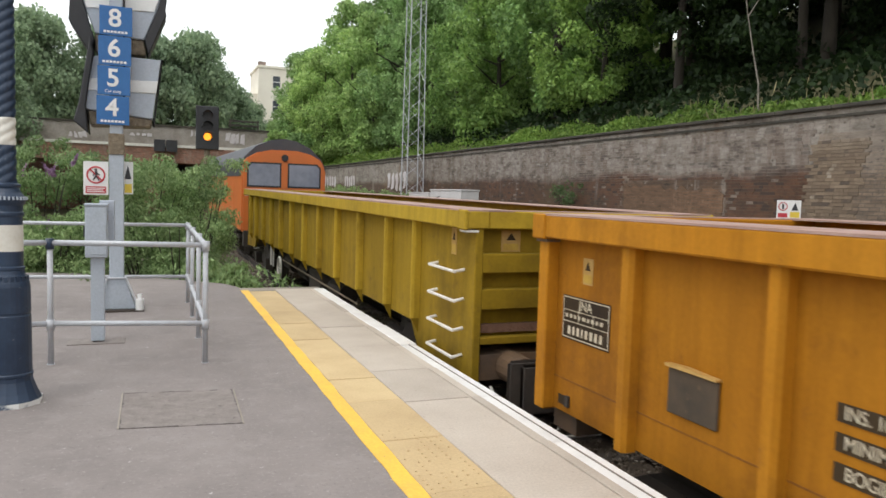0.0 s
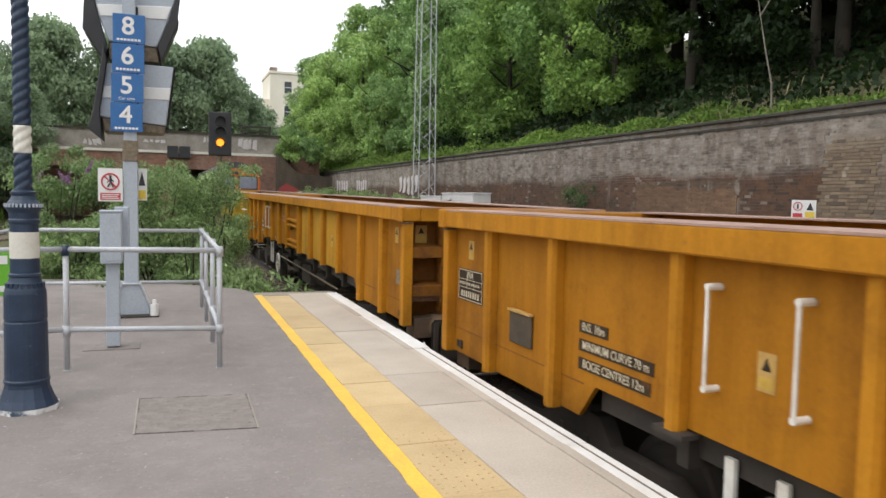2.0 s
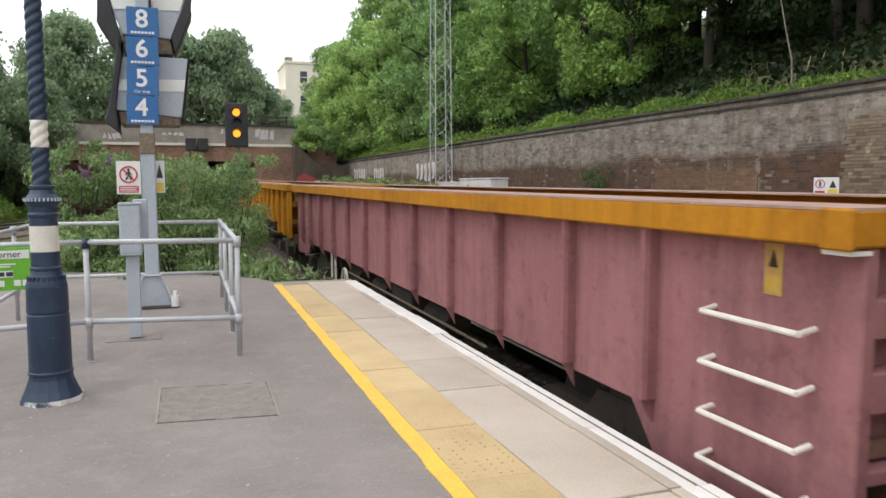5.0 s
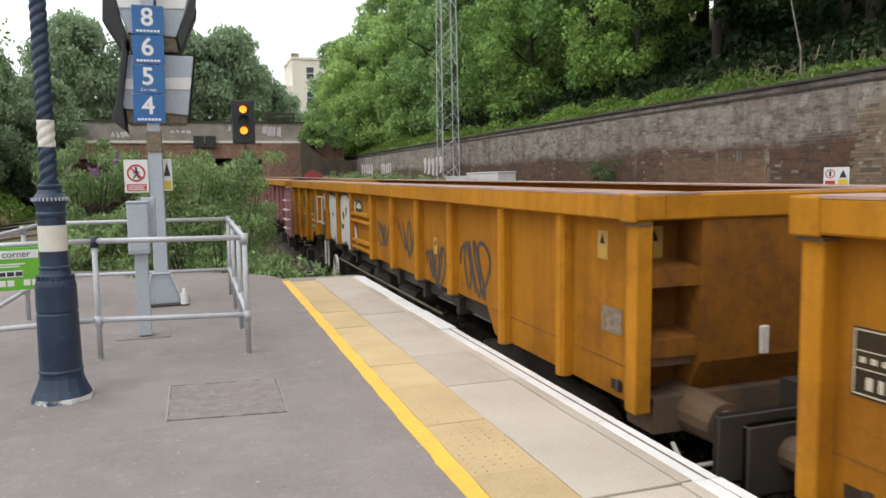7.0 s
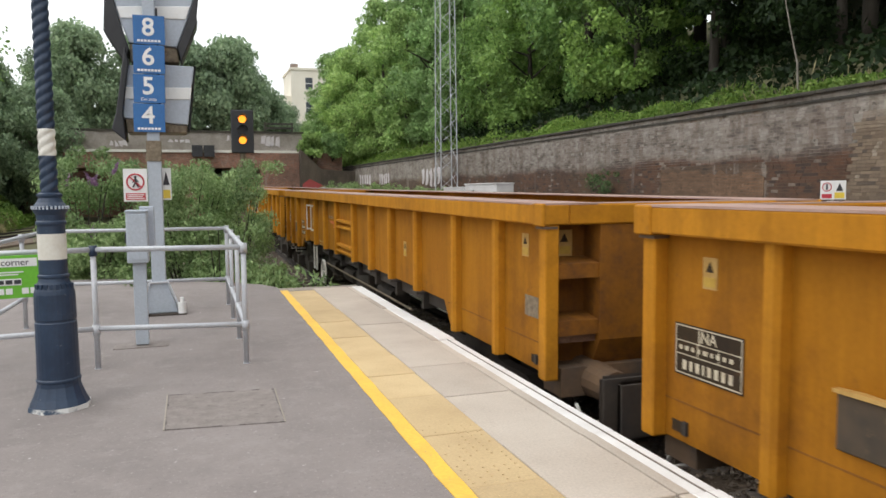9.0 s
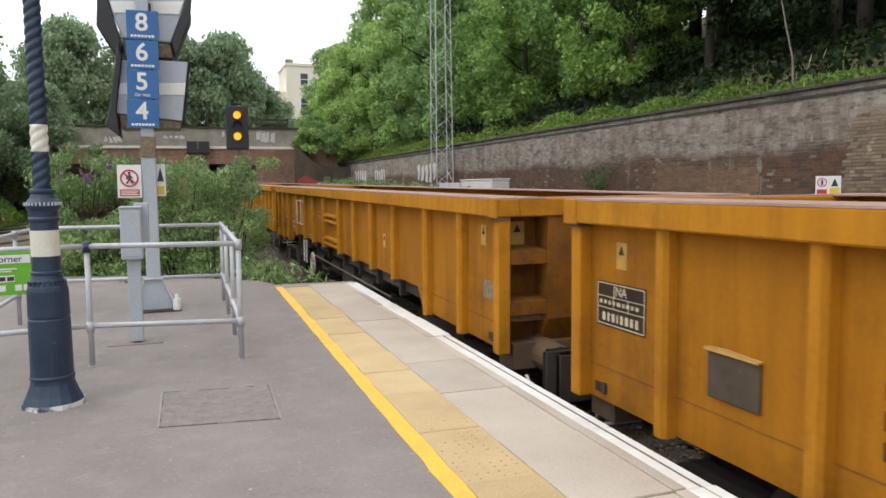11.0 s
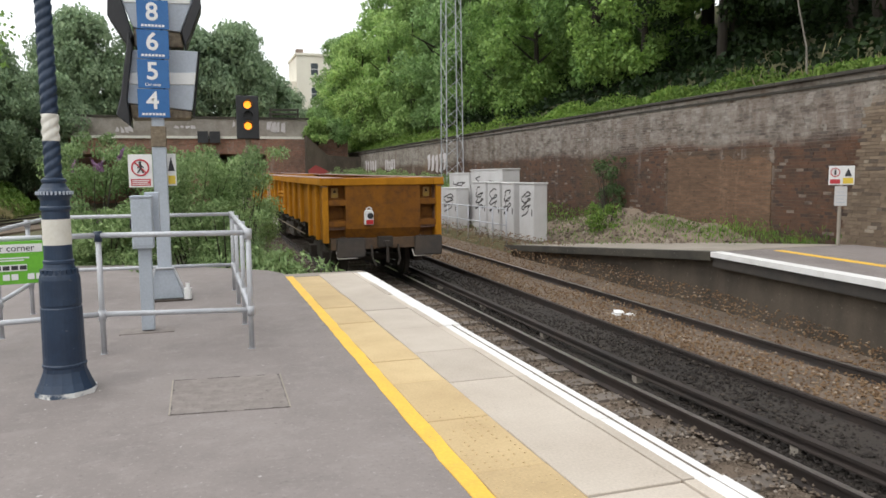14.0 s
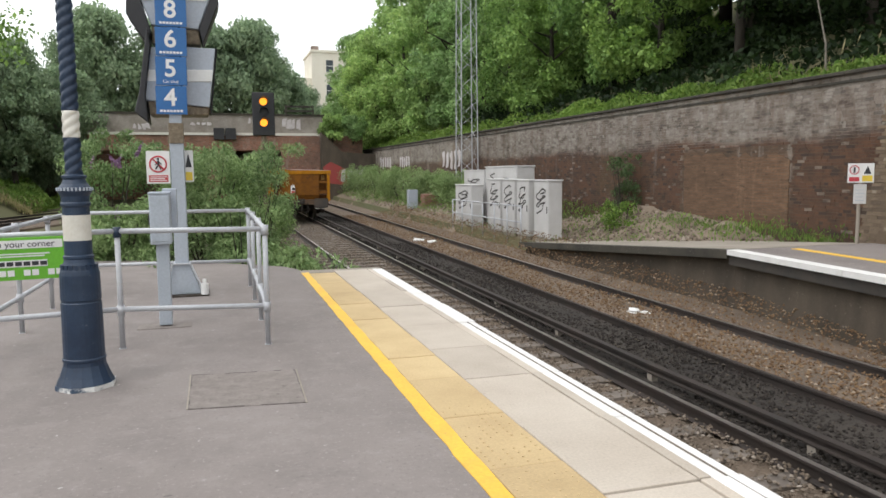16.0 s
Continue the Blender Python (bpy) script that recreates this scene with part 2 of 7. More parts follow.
M["asphalt"] = asphalt_mat()
M["asphalt_patch"] = surface("asphalt_patch", (0.19, 0.163, 0.15), (0.255, 0.223, 0.207), 9.0, 45, 0.9, relief=0.7, depth=0.006, specks=(0.13, 0.11, 0.10), speck_range=(0.60, 0.70))
M["slab_grey"] = surface("slab_grey", (0.51, 0.45, 0.385), (0.43, 0.37, 0.31), 1.3, 60, 0.88, relief=0.2, depth=0.003, specks=(0.30, 0.25, 0.205), speck_range=(0.64, 0.76), vary=0.16)
M["slab_buff"] = surface("slab_buff", (0.56, 0.42, 0.23), (0.46, 0.335, 0.18), 1.5, 60, 0.88, relief=0.2, depth=0.003, specks=(0.34, 0.25, 0.15), speck_range=(0.63, 0.76), vary=0.18)
M["stud_buff"] = surface("stud_buff", (0.56, 0.42, 0.235), (0.50, 0.37, 0.205), 6, 55, 0.9)
M["seam_dark"] = surface("seam_dirt", (0.095, 0.082, 0.077), (0.21, 0.185, 0.175), 11, 50, 0.95, amount=(0.42, 0.6))
M["slab_joint"] = surface("slab_joint", (0.24, 0.20, 0.165), (0.17, 0.145, 0.125), 3, 60, 0.95)
M["white_paint"] = surface("white_paint", (0.80, 0.79, 0.78), (0.68, 0.66, 0.64), 3.0, 50, 0.7, relief=0.2, depth=0.002, specks=(0.42, 0.38, 0.34), speck_range=(0.70, 0.80))
M["yellow_paint"] = surface("yellow_paint", (0.82, 0.50, 0.06), (0.70, 0.42, 0.07), 3.0, 50, 0.7, relief=0.2, depth=0.002, specks=(0.36, 0.27, 0.14), speck_range=(0.64, 0.78))
M["concrete_dark"] = surface("concrete_dark", (0.11, 0.088, 0.066), (0.055, 0.044, 0.034), 1.4, 30, 0.95, stretch=(1, 1, 0.35), specks=(0.21, 0.175, 0.135))
M["concrete"] = surface("concrete", (0.34, 0.30, 0.255), (0.25, 0.22, 0.185), 1.0, 45, 0.92, specks=(0.17, 0.15, 0.13))
M["ballast_black"] = surface("ballast_black", (0.026, 0.021, 0.018), (0.045, 0.036, 0.029), 0.8, 22, 0.95, relief=0.9, depth=0.03, specks=(0.07, 0.056, 0.045))
M["ballast"] = surface("ballast", (0.18, 0.134, 0.098), (0.115, 0.088, 0.067), 0.8, 22, 0.95, relief=0.9, depth=0.03, specks=(0.30, 0.25, 0.20))
M["rail_rust"] = surface("rail_rust", (0.04, 0.028, 0.023), (0.022, 0.018, 0.016), 2.0, 40, 0.75)
M["rail_top"] = surface("rail_top", (0.55, 0.51, 0.49), (0.45, 0.41, 0.39), 3.0, 40, 0.28, metal=0.85, relief=0.05)
M["sleeper"] = surface("sleeper", (0.20, 0.17, 0.145), (0.12, 0.10, 0.085), 2.0, 40, 0.95)
M["black_steel"] = surface("black_steel", (0.035, 0.033, 0.032), (0.06, 0.05, 0.042), 2.0, 30, 0.7)
M["under"] = surface("underframe_grime", (0.032, 0.026, 0.022), (0.055, 0.042, 0.032), 2.0, 30, 0.85)
M["buffer"] = surface("buffer_grease", (0.16, 0.095, 0.05), (0.07, 0.05, 0.038), 2.5, 25, 0.75)
M["buffer_black"] = surface("buffer_black", (0.045, 0.04, 0.038), (0.085, 0.065, 0.05), 2.5, 25, 0.6)
M["white_fitting"] = surface("white_fitting", (0.74, 0.72, 0.68), (0.55, 0.50, 0.43), 6.0, 40, 0.6)
M["wheel_white"] = surface("wheel_white", (0.62, 0.60, 0.56), (0.35, 0.31, 0.27), 5.0, 40, 0.6)
M["orange"] = wagon_paint("wagon_orange_paint", (0.305, 0.118, 0.006), (0.38, 0.158, 0.009), rust_lo=0.62, rust_hi=0.80)
M["orange_end"] = wagon_paint("wagon_end_paint", (0.27, 0.108, 0.012), (0.18, 0.072, 0.018), rust=(0.085, 0.036, 0.018), rust_lo=0.46, rust_hi=0.70)
M["orange_bright"] = wagon_paint("wagon_rim_paint", (0.43, 0.175, 0.009), (0.50, 0.222, 0.017), rust_lo=0.60, rust_hi=0.84)
M["orange_fade"] = wagon_paint("wagon_faded_paint", (0.47, 0.235, 0.022), (0.52, 0.28, 0.035))
M["olive"] = wagon_paint("wagon_olive_paint", (0.235, 0.148, 0.010), (0.32, 0.205, 0.014), rust=(0.12, 0.06, 0.02), rust_lo=0.58, rust_hi=0.76)
M["olive_rim"] = wagon_paint("wagon_olive_rim", (0.42, 0.275, 0.022), (0.46, 0.315, 0.035), rust_lo=0.62, rust_hi=0.8)
M["pink"] = wagon_paint("wagon_pink_paint", (0.28, 0.122, 0.130), (0.33, 0.155, 0.16), rust=(0.16, 0.065, 0.06), rust_lo=0.54, rust_hi=0.72)
M["rust_top"] = surface("rim_top_wear", (0.40, 0.27, 0.23), (0.29, 0.175, 0.135), 1.6, 40, 0.85, specks=(0.48, 0.36, 0.31))
M["spoil"] = surface("wagon_inside", (0.24, 0.135, 0.085), (0.15, 0.08, 0.055), 1.2, 18, 0.95, relief=0.8, depth=0.03)
M["graf_white"] = surface("graffiti_silver", (0.56, 0.54, 0.50), (0.48, 0.455, 0.41), 2.5, 40, 0.6)
M["graf_black"] = surface("graffiti_black", (0.03, 0.028, 0.026), (0.06, 0.05, 0.045), 4, 40, 0.6)
M["sticker_white"] = surface("sticker_white", (0.47, 0.30, 0.10), (0.37, 0.21, 0.05), 8, 40, 0.6)
M["sticker_pink"] = surface("worn_lettering", (0.40, 0.25, 0.24), (0.28, 0.135, 0.14), 14, 60, 0.7)
M["letter_white"] = surface("lettering_white", (0.56, 0.51, 0.40), (0.42, 0.35, 0.25), 10, 50, 0.7)
M["sticker_yellow"] = surface("sticker_yellow", (0.50, 0.33, 0.05), (0.40, 0.24, 0.04), 8, 40, 0.6)
M["plate_black"] = wagon_paint("plate_black", (0.036, 0.025, 0.014), (0.055, 0.036, 0.018), rust=(0.13, 0.055, 0.018), rust_lo=0.58, rust_hi=0.72)
# grimy flap, darkened further to paint in the dark of an open box
M["flap"] = surface("flap_grime_open_dark", (0.075, 0.052, 0.032), (0.035, 0.027, 0.02), 5, 40, 0.6, specks=(0.12, 0.08, 0.04))
M["plate_grey"] = surface("plate_grey", (0.24, 0.19, 0.13), (0.10, 0.075, 0.05), 22, 70, 0.6, specks=(0.34, 0.28, 0.2))
M["logo_red"] = surface("logo_red", (0.48, 0.085, 0.03), (0.44, 0.12, 0.03), 4, 40, 0.6)
M["logo_grey"] = surface("logo_grey", (0.20, 0.125, 0.075), (0.27, 0.15, 0.06), 4, 40, 0.6)
M["lamp_red"] = surface("lamp_red", (0.55, 0.03, 0.035), (0.48, 0.03, 0.03), 4, 40, 0.4)
M["loco_orange"] = surface("loco_orange", (0.62, 0.16, 0.03), (0.55, 0.15, 0.035), 1.2, 30, 0.45)
M["loco_roof"] = surface("loco_roof", (0.045, 0.05, 0.065), (0.07, 0.07, 0.075), 1.2, 30, 0.6)
M["galv"] = surface("galvanised", (0.50, 0.51, 0.54), (0.40, 0.41, 0.44), 4.0, 60, 0.5, metal=0.15, relief=0.1)
M["grey_paint"] = surface("grey_paint", (0.42, 0.46, 0.52), (0.38, 0.42, 0.475), 2.5, 50, 0.55, relief=0.1)
M["cab_grey"] = surface("cabinet_grey", (0.58, 0.57, 0.57), (0.49, 0.48, 0.47), 1.5, 50, 0.6, relief=0.1, specks=(0.36, 0.33, 0.29), speck_range=(0.66, 0.78))
M["navy"] = surface("navy_paint", (0.011, 0.025, 0.055), (0.024, 0.046, 0.088), 3.5, 40, 0.45, relief=0.35, specks=(0.15, 0.16, 0.17), speck_range=(0.66, 0.74))
M["cream_band"] = surface("cream_band", (0.72, 0.70, 0.64), (0.62, 0.59, 0.52), 5.0, 50, 0.55)
M["base_worn"] = surface("worn_base_paint", (0.05, 0.08, 0.13), (0.72, 0.72, 0.70), 7.0, 40, 0.6, amount=(0.40, 0.50))
M["sign_blue"] = surface("sign_blue", (0.022, 0.12, 0.34), (0.03, 0.14, 0.37), 3.0, 50, 0.4, relief=0.03)
M["sign_white"] = surface("sign_white", (0.80, 0.80, 0.80), (0.72, 0.72, 0.71), 4.0, 50, 0.45, relief=0.03)
M["sign_red"] = surface("sign_red", (0.50, 0.035, 0.05), (0.44, 0.04, 0.05), 4.0, 50, 0.45, relief=0.03)
M["sign_black"] = surface("sign_black", (0.025, 0.025, 0.03), (0.04, 0.04, 0.045), 4.0, 50, 0.5, relief=0.03)
M["sign_green"] = surface("sign_green", (0.13, 0.42, 0.03), (0.15, 0.46, 0.035), 3.0, 50, 0.4, relief=0.03)
M["sign_yellow"] = surface("sign_yellow", (0.75, 0.55, 0.06), (0.68, 0.48, 0.06), 3.0, 50, 0.4, relief=0.03)
M["hood_black"] = surface("hood_black", (0.018, 0.018, 0.022), (0.03, 0.03, 0.033), 3.0, 40, 0.5)
M["hood_grey"] = surface("hood_grey", (0.42, 0.46, 0.53), (0.37, 0.41, 0.47), 1.5, 50, 0.4, relief=0.05)
M["signal_yellow"] = glow("signal_yellow_light", (1.0, 0.34, 0.025), 1.7)
M["bark"] = surface("bark", (0.05, 0.041, 0.031), (0.03, 0.025, 0.02), 3.0, 30, 0.95, relief=0.9, depth=0.02, stretch=(1, 1, 0.3))
M["pale_bark"] = surface("pale_bark", (0.24, 0.215, 0.18), (0.13, 0.115, 0.095), 5.0, 30, 0.9, relief=0.5, depth=0.006)
M["soil"] = surface("bank_soil", (0.055, 0.065, 0.025), (0.09, 0.075, 0.04), 0.6, 12, 0.98, relief=0.8, depth=0.05)
M["rubble"] = surface("bank_rubble", (0.26, 0.205, 0.155), (0.14, 0.11, 0.078), 0.9, 14, 0.98, relief=0.9, depth=0.05, specks=(0.36, 0.30, 0.25))
M["ground"] = surface("open_ground", (0.08, 0.09, 0.035), (0.13, 0.11, 0.06), 0.05, 3, 0.98)
M["leaf_wood"] = leaf_mat("wood_leaves", (0.12, 0.215, 0.062), (0.31, 0.46, 0.145), 0.7)
M["leaf_dark"] = leaf_mat("dark_shrub_leaves", (0.055, 0.10, 0.04), (0.13, 0.20, 0.08), 0.3)
# much darker copy of the wood leaves: deep canopy shade painted into the colour
M["leaf_painted_shade"] = leaf_mat("painted_shade_leaves", (0.011, 0.024, 0.009), (0.030, 0.056, 0.016))
# paler copy of the wood leaves; open daylight is put into the colour
M["leaf_painted_light"] = leaf_mat("painted_light_leaves", (0.18, 0.30, 0.11), (0.40, 0.55, 0.23), 0.6)
# distance haze is mixed into these pale, greyed leaf colours
M["leaf_far_haze"] = leaf_mat("far_hazy_leaves", (0.18, 0.26, 0.165), (0.32, 0.41, 0.26), 0.2)
M["leaf_bush"] = leaf_mat("bush_leaves", (0.135, 0.225, 0.085), (0.38, 0.49, 0.24), 0.3)
M["leaf_low"] = leaf_mat("bank_leaves", (0.085, 0.17, 0.03), (0.22, 0.32, 0.075), 0.3)
M["blossom"] = leaf_mat("mauve_blossom", (0.32, 0.16, 0.34), (0.50, 0.33, 0.50), 0.2)
M["dry_grass"] = leaf_mat("dry_grass", (0.26, 0.22, 0.12), (0.38, 0.33, 0.19), 0.2)
M["wall_brick"] = brick_mat("retaining_wall_brick", (0.125, 0.076, 0.048), (0.088, 0.058, 0.040), (0.105, 0.075, 0.055), (0.30, 0.272, 0.24), 2.50, 2.76, soot=(0.06, 0.044, 0.031), patch=(0.15, 0.088, 0.043))
M["patch_brick"] = brick_mat("patch_brick", (0.165, 0.095, 0.056), (0.135, 0.078, 0.046), (0.13, 0.088, 0.06), (0.22, 0.14, 0.09), 6, 7, soot=(0.085, 0.055, 0.034))
M["face_brick"] = face_brick_mat("wall_face_brick", ((0.122, 0.062, 0.036), (0.098, 0.053, 0.034), (0.062, 0.041, 0.032), (0.22, 0.175, 0.14)), (0.325, 0.30, 0.268), 2.66, 2.92, (0.052, 0.036, 0.027), (0.088, 0.066, 0.030))
M["pier_face"] = face_brick_mat("pier_face_brick", ((0.19, 0.142, 0.098), (0.12, 0.085, 0.057), (0.07, 0.052, 0.04), (0.27, 0.225, 0.175)), (0.26, 0.225, 0.185), 3.0, 4.2, (0.12, 0.088, 0.06), (0.14, 0.10, 0.06))
M["coping"] = surface("coping_stone", (0.035, 0.032, 0.027), (0.075, 0.066, 0.05), 1.0, 30, 0.95, specks=(0.15, 0.14, 0.11))
M["bridge_brick"] = brick_mat("bridge_brick", (0.34, 0.155, 0.105), (0.25, 0.125, 0.085), (0.27, 0.22, 0.18), (0.36, 0.31, 0.27), 5.4, 6.4, soot=(0.13, 0.09, 0.07), axis="Y")
M["parapet"] = surface("parapet_stone", (0.36, 0.325, 0.29), (0.21, 0.18, 0.155), 0.9, 8, 0.95, specks=(0.44, 0.42, 0.40))
M["pier_brick"] = brick_mat("pier_brick", (0.21, 0.15, 0.10), (0.13, 0.095, 0.066), (0.085, 0.068, 0.055), (0.24, 0.20, 0.165), 2.4, 3.2)
M["render_cream"] = surface("cream_render", (0.80, 0.76, 0.66), (0.72, 0.67, 0.57), 0.3, 10, 0.9)
M["glass_dark"] = surface("window_glass", (0.05, 0.06, 0.075), (0.08, 0.09, 0.10), 0.5, 5, 0.12, relief=0.0)
# pale blue-grey base paints the reflected sky onto the windscreens
M["cab_glass_sky"] = surface("cab_glass_sky", (0.22, 0.24, 0.30), (0.30, 0.32, 0.38), 1.0, 5, 0.08, relief=0.0)
M["graf_far"] = surface("old_tags", (0.62, 0.59, 0.60), (0.50, 0.44, 0.44), 2.0, 20, 0.8)
M["graf_red"] = surface("red_tag", (0.38, 0.06, 0.06), (0.30, 0.07, 0.06), 2.0, 20, 0.8)


# ---- mesh helpers ----
def box(bm, x0, x1, y0, y1, z0, z1, m=None):
    r = bmesh.ops.create_cube(bm, size=1)
    s = Matrix.Translation(((x0 + x1) / 2, (y0 + y1) / 2, (z0 + z1) / 2)) @ Matrix.Diagonal((abs(x1 - x0), abs(y1 - y0), abs(z1 - z0), 1))
    bmesh.ops.transform(bm, matrix=(m @ s) if m else s, verts=r["verts"])
    return r["verts"]


def cyl(bm, a, b, r0, r1=None, seg=12, caps=True):
    a, b = Vector(a), Vector(b)
    d = b - a
    r = bmesh.ops.create_cone(bm, cap_ends=caps, segments=seg, radius1=r0, radius2=r0 if r1 is None else r1, depth=d.length)
    m = Matrix.Translation((a + b) / 2) @ d.to_track_quat("Z", "Y").to_matrix().to_4x4()
    bmesh.ops.transform(bm, matrix=m, verts=r["verts"])
    return r["verts"]


def lathe(bm, profile, seg=24, m=None):
    """Turned body round z from (radius, height) pairs."""
    rings = []
    for r, z in profile:
        rings.append([bm.verts.new((r * math.cos(2 * math.pi * i / seg), r * math.sin(2 * math.pi * i / seg), z)) for i in range(seg)])
    for a, b in zip(rings, rings[1:]):
        for i in range(seg):
            j = (i + 1) % seg
            bm.faces.new((a[i], a[j], b[j], b[i]))
    bm.faces.new(rings[0][::-1])
    bm.faces.new(rings[-1])
    if m:
        bmesh.ops.transform(bm, matrix=m, verts=[v for ring in rings for v in ring])


def prism(bm, poly, axis, lo, hi):
    """Extrude a 2D outline along an axis: x gives (y, z) outlines, y gives (x, z), z gives (x, y)."""
    def at(p, v):
        return {"x": (v, p[0], p[1]), "y": (p[0], v, p[1]), "z": (p[0], p[1], v)}[axis]
    a = [bm.verts.new(at(p, lo)) for p in poly]
    b = [bm.verts.new(at(p, hi)) for p in poly]
    k = len(poly)
    for i in range(k):
        bm.faces.new((a[i], a[(i + 1) % k], b[(i + 1) % k], b[i]))
    bm.faces.new(a[::-1])
    bm.faces.new(b)


def bevelled(bm, w, seg=1, angle=40):
    bmesh.ops.recalc_face_normals(bm, faces=bm.faces)
    e = [e for e in bm.edges if len(e.link_faces) == 2 and e.calc_face_angle(0) > radians(angle)]
    bmesh.ops.bevel(bm, geom=e, offset=w, segments=seg, affect="EDGES", clamp_overlap=True)
    return bm


def mesh_of(name, bm, material, smooth=False):
    bmesh.ops.recalc_face_normals(bm, faces=bm.faces)
    me = bpy.data.meshes.new(name)
    bm.to_mesh(me)
    bm.free()
    me.materials.append(material)
    if smooth:
        me.polygons.foreach_set("use_smooth", [True] * len(me.polygons))
    return me


def part(name, bm, material, parent, label="", smooth=False, kind=""):
    ob = new(name, mesh_of(name, bm, material, smooth))
    ob.parent = parent
    return tagged(ob, label=label, kind=kind)


def solid(name, bm, material, label, category, kind="", group="", smooth=False):
    return tagged(new(name, mesh_of(name, bm, material, smooth)), label, category, group, kind)


def thing(name, label, category, group="", at=(0, 0, 0), kind=""):
    ob = new(name)
    ob.empty_display_size = 0.3
    ob.matrix_basis = Matrix.Translation(at)
    return tagged(ob, label, category, group, kind)


def words(name, text, size, material, parent, m, label="", bold=0.004):
    """Lettering as a thin mesh, lying in its own xy plane and set by m."""
    cu = bpy.data.curves.new(name, "FONT")
    cu.body, cu.size, cu.align_x, cu.align_y, cu.extrude, cu.offset = text, size, "CENTER", "CENTER", 0.001, size * bold
    tmp = bpy.data.objects.new(name, cu)
    me = bpy.data.meshes.new_from_object(tmp)
    bpy.data.objects.remove(tmp)
    me.materials.append(material)
    ob = new(name, me)
    ob.parent = parent
    ob.matrix_basis = m
    return tagged(ob, label=label)


def raw_mesh(name, verts, faces, material):
    me = bpy.data.meshes.new(name)
    me.from_pydata(verts, [], faces)
    me.materials.append(material)
    me.update()
    return me


def B():
    return bmesh.new()


# the line climbs gently past the platform
RAIL_Z, GRADE, GRADE_Y = -0.915, 0.011, 8.0


def rail_z(y):
    return RAIL_Z + GRADE * max(0.0, y - GRADE_Y)


# ---- ground and tracks ----
def make_ground():
    xs = [-3000, -600, -150, -60, -30, -14, -11, -6, 0, 2.3, 9.4, 9.8, 13.3, 14.0, 16, 22, 30, 45, 80, 300, 1000, 3000]
    ys = [-3000, -300, -60, -20, 0, 8, 20, 40, 62, 90, 130, 200, 600, 3000]

    def height(x, y):
        base = RAIL_Z - 0.30 + GRADE * max(0.0, min(y, 130) - GRADE_Y)
        if 2 < x < 9.5:
            base -= 0.4
        if x > 13.8:
            base += min(13.0, 4.3 + 0.5 * (x - 13.8))
        elif x > 9.5:
            base += 0.40
        if x < -11:
            base += min(6.0, 0.55 * (-11 - x))
        return base
    verts = [(x, y, height(x, y)) for y in ys for x in xs]
    w = len(xs)
    faces = [(j * w + i, j * w + i + 1, (j + 1) * w + i + 1, (j + 1) * w + i) for j in range(len(ys) - 1) for i in range(w - 1)]
    tagged(new("ground", raw_mesh("ground", verts, faces, M["ground"])), "rough grassy earth of the railway cutting", "ground", kind="structure")


def strip(bm, x0, x1, z0, z1, y0=-14.0, y1=84.0):
    """Long bar that follows the line's gradient, given heights over the rail level."""
    ys = [y0, GRADE_Y, y1]
    rings = []
    for y in ys:
        z = rail_z(y)
        rings.append([bm.verts.new(c) for c in ((x0, y, z + z0), (x1, y, z + z0), (x1, y, z + z1), (x0, y, z + z1))])
    for a, b in zip(rings, rings[1:]):
        for i in range(4):
            j = (i + 1) % 4
            bm.faces.new((a[i], a[j], b[j], b[i]))
    bm.faces.new(rings[0][::-1])
    bm.faces.new(rings[-1])


def sweep(bm, outline, x, y0, y1):
    """One rolled section along the line: outline in (across, height over rail level)."""
    rings = [[bm.verts.new((x + u, y, rail_z(y) + v)) for u, v in outline] for y in (y0, GRADE_Y, y1)]
    k = len(outline)
    for a, b in zip(rings, rings[1:]):
        for i in range(k):
            j = (i + 1) % k
            bm.faces.new((a[i], a[j], b[j], b[i]))
    bm.faces.new(rings[0][::-1])
    bm.faces.new(rings[-1])


RAIL_OUT = [(-0.07, -0.155), (0.07, -0.155), (0.07, -0.143), (0.014, -0.125), (0.012, -0.045), (0.034, -0.034), (0.034, -0.007), (-0.034, -0.007), (-0.034, -0.034), (-0.012, -0.045), (-0.014, -0.125), (-0.07, -0.143)]
COND_OUT = [(-0.055, -0.034), (0.055, -0.034), (0.055, -0.018), (0.022, -0.005), (0.022, 0.035), (0.045, 0.045), (0.045, 0.076), (-0.045, 0.076), (-0.045, 0.045), (-0.022, 0.035), (-0.022, -0.005), (-0.055, -0.018)]


def make_rail(x, y0=-14.0, y1=84.0, shine=True, name="running_rail", label="steel running rail with a worn bright head"):
    rail = thing(name, label if shine else "rusty steel running rail", "rail", "running rails of the lines")
    bm = B()
    sweep(bm, RAIL_OUT, x, y0, y1)
    part("rail_web", bm, M["rail_rust"], rail, "rusty brown web and foot")
    bm = B()
    strip(bm, x - 0.027, x + 0.027, -0.007, 0.0, y0, y1)
    part("rail_head", bm, M["rail_top"] if shine else M["rail_rust"], rail)
    return rail


def make_conductor(x, y0=-14.0, y1=84.0):
    rail = thing("conductor_rail", "dark electric conductor rail on insulators beside the line", "rail", "conductor rails")
    bm = B()
    sweep(bm, COND_OUT, x, y0, y1)
    part("rail_bar", bm, M["rail_rust"], rail)
    y = y0 + 1
    while y < 45:
        bm = B()
        z = rail_z(y)
        box(bm, x - 0.045, x + 0.045, y - 0.05, y + 0.05, z - 0.15, z - 0.034)
        part("insulator", bm, M["concrete"], rail)
        y += 2.6


